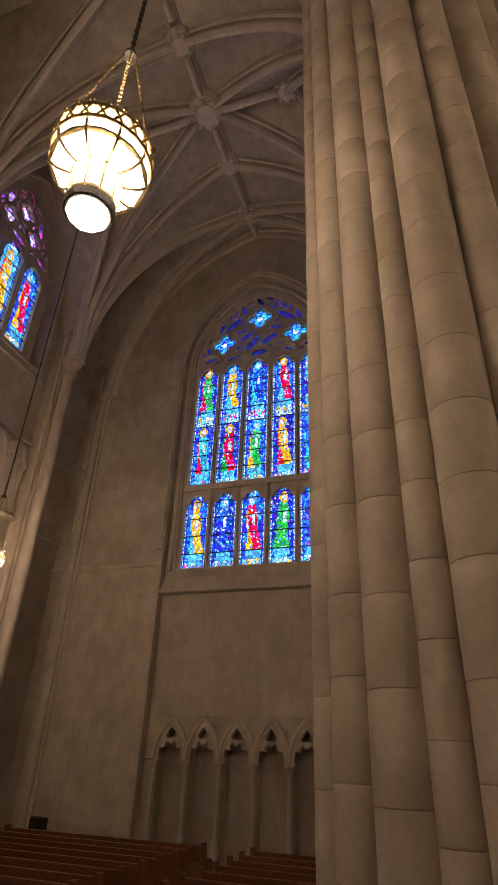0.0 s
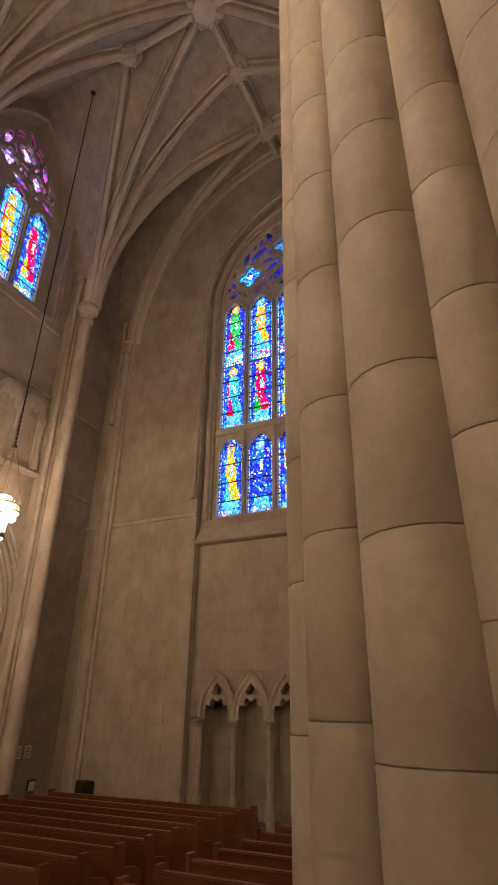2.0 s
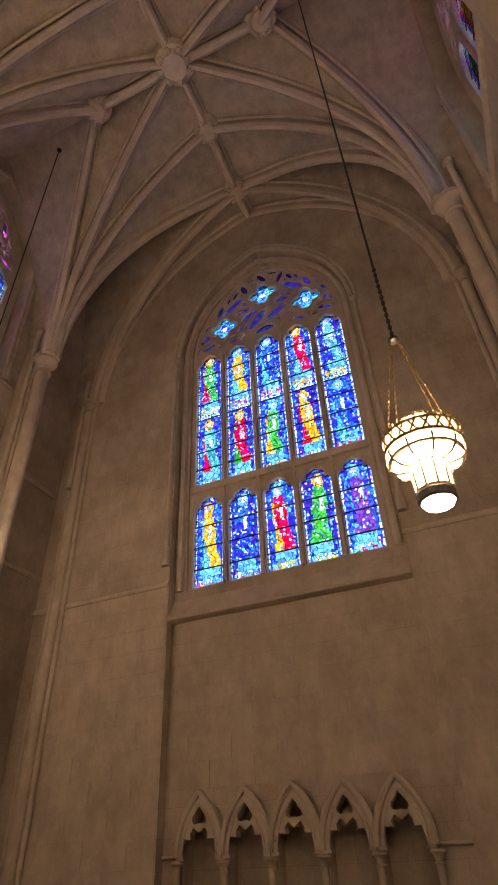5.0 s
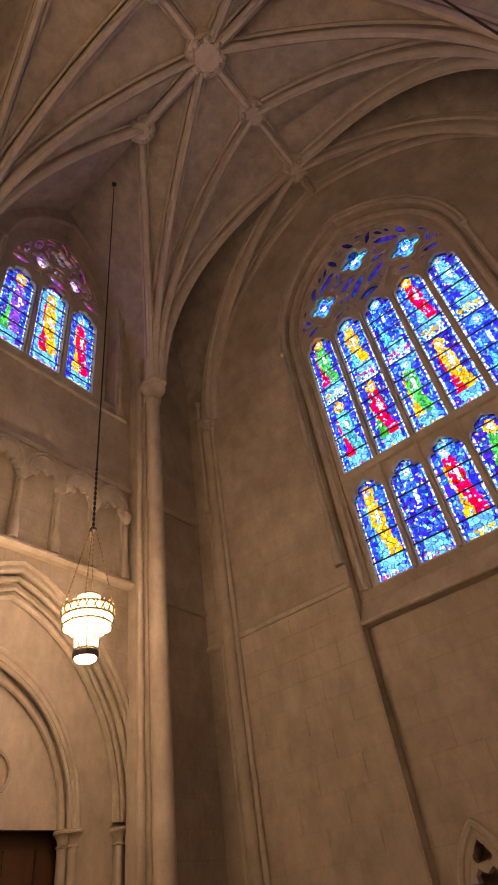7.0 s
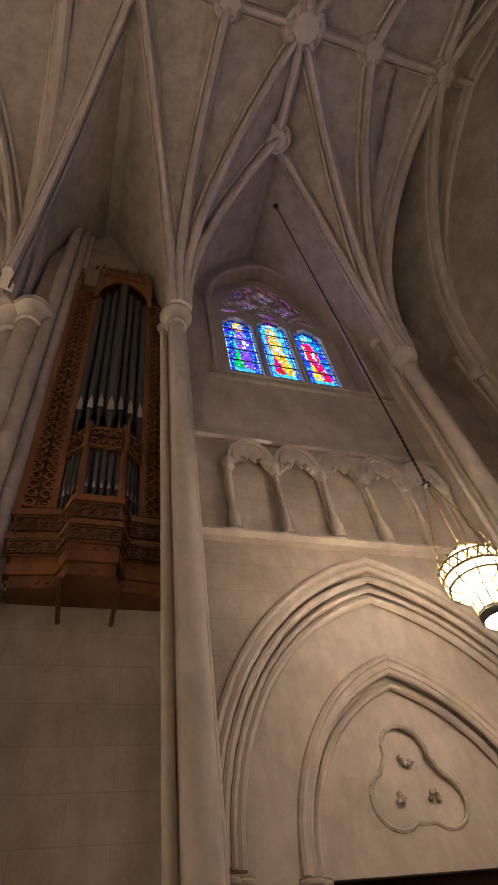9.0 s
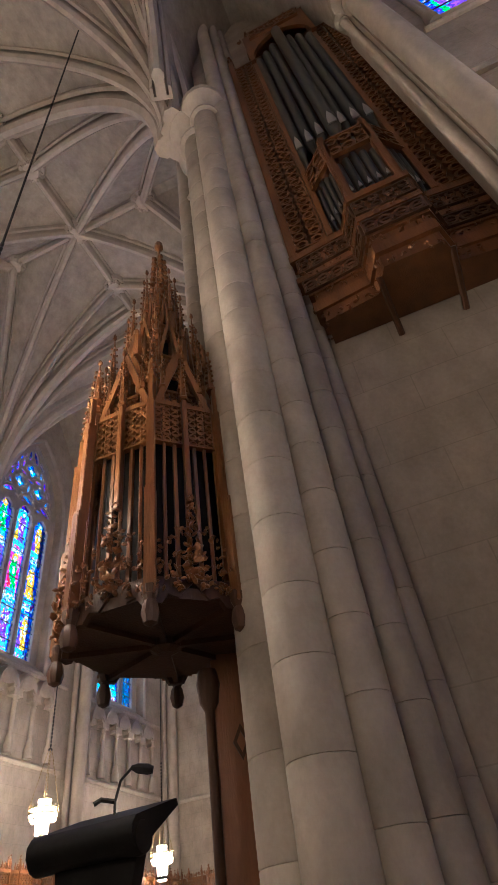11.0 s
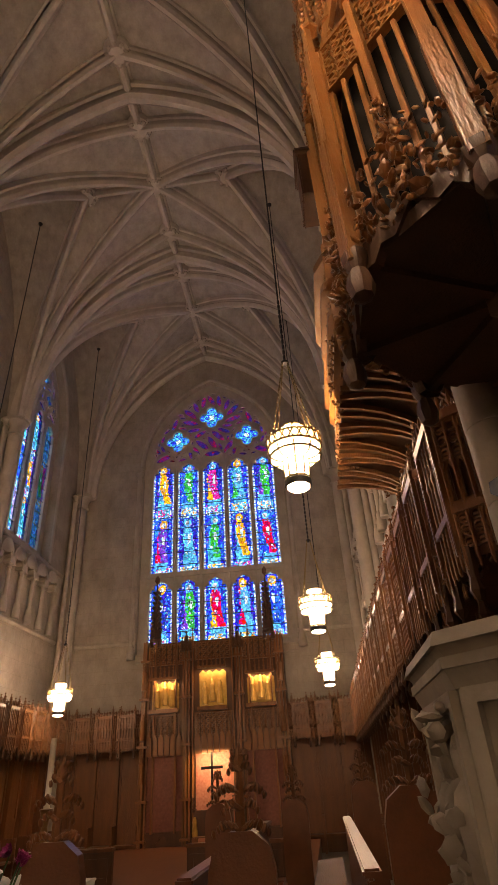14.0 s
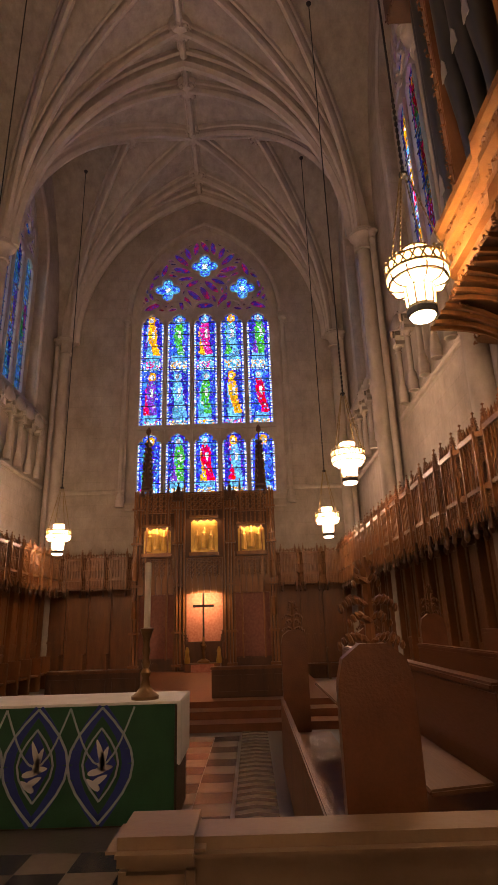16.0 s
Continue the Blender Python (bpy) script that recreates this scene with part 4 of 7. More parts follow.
# ---- chancel walls ----
mce = face("east", (CH_E + 0.0, 0, 0))
CWC, CWH = -2.2, 2.7
op = pointed(CWC, CWH + 0.3, 6.08, 13.9, 18.15, 14)
east_end = wall("wall_chancel_east", mce, [(CH_N - 0.3, -0.3), (CH_S + 0.3, -0.3), (CH_S + 0.3, 20.5), (CH_N - 0.3, 20.5)], [op], 0.5, "grey-tan limestone chancel end wall")
EAST_ROBES = [["violet", "sky", "green", "gold", "red"], ["gold", "green", "rose", "sky", "green"], ["deep", "green", "red", "sky", "blue"]]
wce = make_window("window_4", face("east", (CH_E - 0.3, 0, 0)), CWC, CWH, 6.4, 14.0, 17.75, 5, 9.05, ["deep", "red", "violet", "deep", "red", "deep"], "five-light chancel window of saints in bright stained glass", 6, 2, EAST_ROBES)
sill(wce, mce, CWC - 2.95, CWC + 2.95, 5.75, 6.45, 0.3)
arch_mould(wce, mce, CWC, CWH + 0.36, 13.9, 18.25, 0.08)
for s in (-1, 1):
    shaft(wce, CH_E + 0.02, CWC + s * (CWH + 0.45), 5.9, 13.5, 0.085)
string_course(east_end, mce, CH_N, CWC - 3.0, 6.5, 0.08, 0.16)
string_course(east_end, mce, CWC + 3.0, CH_S, 6.5, 0.08, 0.16)


def chancel_side(name, kind, y, flip, first, lights, seed):
    m = face(kind, (0, y, 0))
    holes, wins = [], []
    for k, (x0, x1) in enumerate(CHB):
        c = flip * ((x0 + x1) / 2 + 0.3)
        holes.append(pointed(c, 1.62, 9.15, 14.7, 18.0, 12))
    a, b = sorted((flip * -30.2, flip * -10.9))
    w = wall(name, m, [(a, -0.3), (b, -0.3), (b, 20.5), (a, 20.5)], holes, 0.5, "grey-tan limestone chancel side wall")
    m2 = m @ Matrix.Translation((0, 0, -0.4))
    for k, (x0, x1) in enumerate(CHB):
        c = flip * ((x0 + x1) / 2 + 0.3)
        win = make_window("window_%d" % (first + k), m2, c, 1.36, 9.55, 14.7, 17.8, lights, None, ["blue", "blue", "rose", "deep", "deep", "sky"], "tall three-light stained glass window in blue and red", seed + k, 3 if lights > 2 else 2)
        sill(win, m, c - 1.62, c + 1.62, 9.15, 9.55, 0.4)
        arch_mould(win, m, c, 1.68, 14.7, 18.06, 0.07, 9.2)
        u0, u1 = sorted((flip * (x0 + 0.5), flip * (x1 - 0.5)))
        string_course(w, m, u0, u1, 9.08, 0.1, 0.14)
        string_course(w, m, u0, u1, 6.6, 0.1, 0.14)
        g = thing("triforium_arcade", I4, "pale stone triforium arcade of hooded arches", "arcade", "", "structure")
        for q in range(5):
            gc = c + (q - 2) * 0.82
            bm = bmesh.new()
            ring = [(gc - 0.4, 8.2)] + pointed(gc, 0.4, 8.2, 8.4, 8.98, 8)[1:-1] + [(gc + 0.4, 8.2)]
            hole = [(gc - 0.2, 8.2), (gc - 0.25, 8.32), (gc - 0.17, 8.42), (gc - 0.2, 8.56), (gc, 8.76), (gc + 0.2, 8.56), (gc + 0.17, 8.42), (gc + 0.25, 8.32), (gc + 0.2, 8.2)]
            slab(bm, ring[1:-1] + [ring[-1]] + hole[::-1] + [ring[0]], [], 0.0, 0.24, m)
            part("arch", bm, SMOOTH, g, "", True)
            hood_shell(g, m, gc, 8.45, 0.4, 0.55, 0.4)
        for q in range(6):
            p = m @ Vector((c + (q - 2.5) * 0.82, 0, 0.14))
            shaft(g, p.x, p.y, 6.7, 8.2, 0.065)
    return w


chancel_side("wall_chancel_north", "north", CH_N, -1, 5, 3, 11)
chancel_side("wall_chancel_south", "south", CH_S, 1, 8, 3, 21)
for x in (-29.6, -23.65, -17.6):
    for y, s in ((CH_N + 0.4, 1), (CH_S - 0.4, -1)):
        shaft(shafts, x, y, 0.0, 12.45, 0.2)
        for d in (-0.25, 0.25):
            shaft(shafts, x + d, y - s * 0.22, 0.0, 12.45, 0.09)

# closing walls of nave and far transept
bm = bmesh.new()
box(bm, 1.5, 13.2, 4.3, 4.7, -0.3, 20.5), box(bm, 1.5, 13.2, -9.2, -8.8, -0.3, 20.5), box(bm, 13.0, 13.4, -9, 4.5, -0.3, 20.5)
setting("wall_nave", bm, STONE, "plain limestone nave walls", "wall")
bm = bmesh.new()
box(bm, XE - 0.4, XE, YN, -9.0, -0.3, 20.5), box(bm, XW, XW + 0.4, YN, -9.0, -0.3, 20.5), box(bm, XE - 0.4, XW + 0.4, YN - 0.4, YN, -0.3, 20.5)
setting("wall_north", bm, STONE, "plain limestone walls of the opposite transept", "wall")

# ---- floors ----
bm = bmesh.new()
box(bm, -31, 14, -19, 5.6, -0.5, 0.0)
setting("floor", bm, FLOORSTONE, "dark polished stone floor", "floor")
bm = bmesh.new()
box(bm, -12, 2, 5.6, 14.2, -0.6, FLOOR_T)
setting("floor_transept", bm, FLOORSTONE, "dark stone floor under the transept pews", "floor")
bm = bmesh.new()
box(bm, XE, XW, 5.602, 5.95, FLOOR_T, -0.15)
setting("step_1", bm, FLOORSTONE, "stone step down into the transept", "step")
bm = bmesh.new()
box(bm, -31, 14, -19, 15, 20.45, 20.8)
setting("roof", bm, WEB, "plain roof slab above the vaults", "roof")

# ---- blind arcade of the end wall ----
niche_back = bmesh.new()
box(niche_back, -7.3, -2.4, YS + 0.56, YS + 0.75, -0.3, 3.0)
setting("wall_niche_back", niche_back, STONE, "shaded stone back of the arcade niches", "wall")
arcade = thing("blind_arcade", I4, "blind stone arcade of five cusped arches on slim shafts", "arcade", "", "structure")
ma = face("south", (0, YS + 0.222, 0))
for k in range(5):
    c = -6.54 + k * 0.82
    bm = bmesh.new()
    o = pointed(c, 0.4, 1.86, 1.9, 2.72, 10)
    h = [(c - 0.27, 1.86), (c - 0.3, 1.95), (c - 0.33, 2.05), (c - 0.27, 2.13), (c - 0.15, 2.12), (c - 0.16, 2.2), (c - 0.1, 2.27), (c, 2.2),
         (c + 0.1, 2.27), (c + 0.16, 2.2), (c + 0.15, 2.12), (c + 0.27, 2.13), (c + 0.33, 2.05), (c + 0.3, 1.95), (c + 0.27, 1.86)]
    slab(bm, o + h[::-1], [foil(c, 2.42, 0.15, 3, 6, math.pi / 2)], 0.0, 0.16, ma)
    part("arch", bm, SMOOTH, arcade)
    arch_mould(arcade, ma @ Matrix.Translation((0, 0, 0.16)), c, 0.41, 1.9, 2.76, 0.055)
    arch_mould(arcade, ma @ Matrix.Translation((0, 0, 0.15)), c, 0.31, 1.9, 2.58, 0.022)
for k in range(6):
    shaft(arcade, -6.95 + k * 0.82, YS + 0.11, 0.0, 1.8, 0.055)
bm = bmesh.new()
box(bm, -7.28, -2.36, YS - 0.02, YS + 0.2, FLOOR_T, 0.02)
part("plinth", bm, SMOOTH, arcade)
for u0, u1 in ((-7.26, -6.98), (-2.82, -2.36)):
    string_course(arcade, ma, u0, u1, 1.9, 0.1, 0.06)


# ---- lanterns ----
def lantern(m, drop):
    """Hanging bronze lantern: crown, main drum, lower cup, chains to a ring and a cable up to the vault."""
    t = thing("hanging_lantern", m, "lit bronze lantern with pierced crown hanging on chains", "lantern", "hanging lanterns")
    for nm, prof, lab in (("upper_glass", [(0.13, 0.32), (0.17, 0.34), (0.17, 0.52), (0.12, 0.55)], "glowing upper cup"), ("main_glass", [(0.17, -0.02), (0.3, 0.0), (0.36, 0.05), (0.375, 0.12), (0.37, 0.2), (0.2, 0.3)], "glowing faceted drum"), ("lower_glass", [(0.05, -0.46), (0.14, -0.44), (0.165, -0.4), (0.175, -0.2), (0.185, 0.0)], "glowing lower cup")):
        bm = bmesh.new()
        lathe(bm, prof, I4, 10)
        part(nm, bm, LAMPGLASS, t, lab)
    bm = bmesh.new()
    lathe(bm, [(0.385, 0.16), (0.395, 0.17), (0.395, 0.19), (0.37, 0.2), (0.37, 0.17)], I4, 20)
    lathe(bm, [(0.385, 0.3), (0.395, 0.31), (0.395, 0.33), (0.37, 0.34), (0.37, 0.31)], I4, 20)
    for i in range(40):
        a = 2 * math.pi * i / 40
        b = 2 * math.pi * (i + (1 if i % 2 else -1) * 1.1) / 40
        tube(bm, [Vector((0.387 * math.cos(a), 0.387 * math.sin(a), 0.19)), Vector((0.387 * math.cos(b), 0.387 * math.sin(b), 0.31))], 0.012, 5)
    for i in range(20):
        a = 2 * math.pi * i / 20
        bmesh.ops.create_icosphere(bm, subdivisions=1, radius=0.022, matrix=Matrix.Translation((0.385 * math.cos(a), 0.385 * math.sin(a), 0.36)))
    part("crown", bm, BRONZE, t, "pierced bronze crown band", True)
    for i in range(10):
        a = 2 * math.pi * i / 10
        c, s = math.cos(a), math.sin(a)
        bm = bmesh.new()
        tube(bm, [Vector((r * c, r * s, z)) for r, z in ((0.168, -0.4), (0.185, -0.1), (0.19, -0.026), (0.302, -0.008), (0.368, 0.046), (0.383, 0.12), (0.378, 0.18))], 0.014, 6)
        part("glazing_rib", bm, BRONZE, t)
    for z, r in ((-0.02, 0.2), (-0.3, 0.182), (0.53, 0.178), (0.42, 0.176), (0.06, 0.374)):
        bm = bmesh.new()
        lathe(bm, [(r - 0.012, z - 0.016), (r, z - 0.014), (r, z + 0.014), (r - 0.012, z + 0.016)], I4, 20)
        part("band", bm, BRONZE, t, "", True)
    bm = bmesh.new()
    lathe(bm, [(0.17, -0.41), (0.182, -0.4), (0.185, -0.33), (0.178, -0.32)], I4, 20)
    part("lower_band", bm, IRON, t, "dark lower band")
    # Added emissive ring behind the crown, unseen from below, brightens the vault.
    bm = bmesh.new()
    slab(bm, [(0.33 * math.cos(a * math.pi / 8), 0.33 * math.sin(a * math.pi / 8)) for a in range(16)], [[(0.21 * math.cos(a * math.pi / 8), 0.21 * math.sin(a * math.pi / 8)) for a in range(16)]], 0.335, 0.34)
    part("vault_fill", bm, VAULTGLOW, t, "hidden glowing disc added to brighten the vault")
    top = 1.75
    for i in range(4):
        a = math.pi / 4 + math.pi / 2 * i
        bm = bmesh.new()
        p, q = Vector((0.38 * math.cos(a), 0.38 * math.sin(a), 0.33)), Vector((0.05 * math.cos(a), 0.05 * math.sin(a), top))
        n = 34
        for k in range(n):
            c = p.lerp(q, (k + 0.5) / n)
            d = (q - p).normalized()
            rot = d.to_track_quat("Z", "Y").to_matrix().to_4x4() @ Matrix.Rotation(math.pi / 2 * (k % 2), 4, "Z")
            box(bm, -0.011, 0.011, -0.004, 0.004, -0.024, 0.024, Matrix.Translation(c) @ rot)
        part("chain", bm, BRONZE, t)
    bm = bmesh.new()
    lathe(bm, [(0.02, top - 0.03), (0.06, top - 0.02), (0.06, top + 0.02), (0.02, top + 0.06)], I4, 12)
    part("swivel", bm, IRON, t)
    for k in range(12):
        z = top + 0.06 + k * 0.11
        bm = bmesh.new()
        lathe(bm, [(0.012, z), (0.024, z + 0.03), (0.024, z + 0.07), (0.012, z + 0.1)], I4, 6)
        part("link", bm, IRON, t)
    bm = bmesh.new()
    tube(bm, [Vector((0, 0, top + 1.3)), Vector((0, 0, drop))], 0.016, 6)
    lathe(bm, [(0.02, drop - 0.12), (0.07, drop - 0.05), (0.08, drop)], I4, 10)
    part("cable", bm, IRON, t, "thin dark suspension cable")
    return t


LZ = 5.3
LANTERNS = [(-9.1, 9.1), (-1.47, 8.15), (-1.9, 1.95), (-9.5, 1.35), (-15.25, 1.35), (-20.9, 1.45), (-26.0, 1.65), (-26.1, -6.2), (-20.4, -6.2), (-15.0, -6.1), (-9.5, -6.1), (-1.9, -6.1), (4.0, -6.1), (4.0, 1.6), (10.0, -6.1), (10.0, 1.6), (-9.0, -13.5), (-1.5, -13.5)]
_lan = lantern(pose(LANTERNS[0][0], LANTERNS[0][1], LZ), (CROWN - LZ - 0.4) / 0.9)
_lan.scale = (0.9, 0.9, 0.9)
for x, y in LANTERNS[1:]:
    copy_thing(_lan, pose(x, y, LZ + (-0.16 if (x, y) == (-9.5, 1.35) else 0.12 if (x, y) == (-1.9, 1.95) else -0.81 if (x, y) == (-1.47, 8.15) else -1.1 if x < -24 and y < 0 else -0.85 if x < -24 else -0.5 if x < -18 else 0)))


# ---- pews of the transept ----
def pew(m, length):
    t = thing("pew", m, "long polished dark oak pew with panelled end", "pew", "transept pews")
    bm = bmesh.new()
    box(bm, 0, length, -0.03, 0.02, 0.42, 0.86, Matrix.Rotation(radians(0), 4, "X"), 0.008)
    part("backrest", bm, PEWWOOD, t)
    bm = bmesh.new()
    box(bm, 0, length, -0.05, 0.05, 0.862, 0.9, I4, 0.012)
    part("top_rail", bm, PEWWOOD, t)
    bm = bmesh.new()
    box(bm, 0, length, 0.03, 0.42, 0.4, 0.44, I4, 0.01)
    part("seat", bm, PEWWOOD, t)
    for x in (0, length):
        bm = bmesh.new()
        pts = [(-0.07, 0), (0.46, 0), (0.46, 0.6), (0.4, 0.66), (0.12, 0.7), (0.07, 0.95), (-0.07, 0.95)]
        mm = Matrix(((0, 0, 1, x), (1, 0, 0, 0), (0, 1, 0, 0), (0, 0, 0, 1)))
        slab(bm, pts, [], -0.03, 0.03, mm)
        part("pew_end", bm, PEWWOOD, t)
    return t


_pw = pew(pose(-9.6, 12.2, FLOOR_T), 4.6)
for k in range(1, 9):
    copy_thing(_pw, pose(-9.6, 12.2 - 0.62 * k, FLOOR_T))
for k in range(0, 9):
    copy_thing(_pw, pose(-4.0, 12.2 - 0.62 * k, FLOOR_T))


# ---- ashlar of the end wall, block by block ----
BLOCKS = {}


def ashlar(parent, m, u0, u1, v0, v1, high, wide, seed):
    rnd = random.Random(seed)
    v, row = v0, 0
    while v < v1 - 0.05:
        h = min(high, v1 - v)
        u = u0
        first = True
        while u < u1 - 0.02:
            w = wide * (0.5 if first and row % 2 else 1.0)
            w = min(w, u1 - u)
            if u1 - u - w < 0.2:
                w = u1 - u
            key = (round(w, 2), round(h, 2))
            place = m @ Matrix.Translation((u, v, rnd.uniform(0.0, 0.0025)))
            if key not in BLOCKS:
                bm = bmesh.new()
                g = 0.003
                f = [bm.verts.new(c) for c in ((g, g, 0.006), (w - g, g, 0.006), (w - g, h - g, 0.006), (g, h - g, 0.006))]
                k = [bm.verts.new(c) for c in ((g * 0.5, g * 0.5, 0.0), (w - g * 0.5, g * 0.5, 0.0), (w - g * 0.5, h - g * 0.5, 0.0), (g * 0.5, h - g * 0.5, 0.0))]
                bm.faces.new(f)
                for i in range(4):
                    bm.faces.new((k[i], k[(i + 1) % 4], f[(i + 1) % 4], f[i]))
                ob = part("block", bm, BLOCK, parent)
                ob.matrix_basis = place
                BLOCKS[key] = ob.data
            else:
                child_of(parent, "block", BLOCKS[key], place)
            u += w
            first = False
        v += h
        row += 1


recess = bpy.data.objects["wall_south_recess"]
ashlar(recess, face("south", (0, YS + 0.221, 0)), WCX - 2.46, WCX + 2.46, 2.82, 5.72, 0.415, 0.85, 1)
ashlar(south, face("south", (0, YS - 0.001, 0)), XE + 0.75, WCX - 2.5, FLOOR_T, 6.48, 0.435, 0.9, 2)
ashlar(south, face("south", (0, YS - 0.001, 0)), WCX + 2.5, XW - 0.75, FLOOR_T, 6.48, 0.435, 0.9, 3)


# ---- carved oak helpers ----
def spike(bm, x, y, z, h, r, crockets=3, n=6):
    """A crocketed pinnacle."""
    m = Matrix.Translation((x, y, z))
    lathe(bm, [(r, 0), (r * 1.15, h * 0.03), (r * 0.8, h * 0.06), (r * 0.12, h * 0.86), (r * 0.5, h * 0.9), (r * 0.45, h * 0.95), (r * 0.05, h)], m, n)
    for k in range(crockets):
        q = 0.18 + 0.62 * k / max(1, crockets)
        rr = r * (0.8 - 0.68 * q) + r * 0.22
        for i in range(4):
            a = math.pi / 2 * i + math.pi / 4
            c = Matrix.Translation((x + rr * math.cos(a), y + rr * math.sin(a), z + h * q))
            s = r * 0.34
            bmesh.ops.create_icosphere(bm, subdivisions=1, radius=s, matrix=c)


def leafy(bm, x, y, z, s, rnd, n=9, flat=0.5):
    """A clump of carved foliage."""
    for _ in range(n):
        c = Vector((rnd.uniform(-1, 1), rnd.uniform(-1, 1) * flat, rnd.uniform(-1, 1))) * s
        m = Matrix.Translation(Vector((x, y, z)) + c) @ Euler((rnd.uniform(0, 3), rnd.uniform(0, 3), rnd.uniform(0, 3))).to_matrix().to_4x4() @ Matrix.Diagonal((1, 0.55, 1.5, 1))
        bmesh.ops.create_icosphere(bm, subdivisions=1, radius=s * rnd.uniform(0.28, 0.45), matrix=m)


def fretwork(bm, u0, u1, v0, v1, m, bar=0.022, cell=0.16, deep=0.04):
    """Pierced panel: frame, crossing bars and small foils."""
    slab(bm, [(u0, v0), (u1, v0), (u1, v1), (u0, v1)], [[(u0 + bar, v0 + bar), (u1 - bar, v0 + bar), (u1 - bar, v1 - bar), (u0 + bar, v1 - bar)]], 0, deep, m)
    nu, nv = max(1, round((u1 - u0) / cell)), max(1, round((v1 - v0) / cell))
    du, dv = (u1 - u0) / nu, (v1 - v0) / nv
    for i in range(nu):
        for j in range(nv):
            cu, cv = u0 + du * (i + 0.5), v0 + dv * (j + 0.5)
            r = min(du, dv) * 0.5
            ring = [(cu + r * math.cos(a * math.pi / 4), cv + r * math.sin(a * math.pi / 4)) for a in range(8)]
            inner = [(cu + r * 0.62 * math.cos(a * math.pi / 4 + 0.3), cv + r * 0.62 * math.sin(a * math.pi / 4 + 0.3)) for a in range(8)]
            slab(bm, ring, [inner], 0.004, deep * 0.8, m)
            slab(bm, [(cu - r * 0.6, cv - 0.01), (cu + r * 0.6, cv - 0.01), (cu + r * 0.6, cv + 0.01), (cu - r * 0.6, cv + 0.01)], [], 0.006, deep * 0.6, m)


def side_frame(a, b):
    """Frame of an upright face from plan point a to b: u along it, v up, w to its right-hand side out."""
    d = Vector((b[0] - a[0], b[1] - a[1], 0)).normalized()
    w = d.cross(Vector((0, 0, 1)))
    m = Matrix((d, (0, 0, 1), w)).transposed().to_4x4()
    m.translation = (a[0], a[1], 0)
    return m


def octagon(cx, cy, r, k=8, turn=math.pi / 8):
    return [(cx + r * math.cos(turn + 2 * math.pi * i / k), cy + r * math.sin(turn + 2 * math.pi * i / k)) for i in range(k)]


def prism(bm, pts, z0, z1, scale_top=1.0):
    cx, cy = sum(p[0] for p in pts) / len(pts), sum(p[1] for p in pts) / len(pts)
    a = [bm.verts.new((x, y, z0)) for x, y in pts]
    b = [bm.verts.new((cx + (x - cx) * scale_top, cy + (y - cy) * scale_top, z1)) for x, y in pts]
    n = len(pts)
    for i in range(n):
        bm.faces.new((a[i], a[(i + 1) % n], b[(i + 1) % n], b[i]))
    bm.faces.new(a[::-1]), bm.faces.new(b)


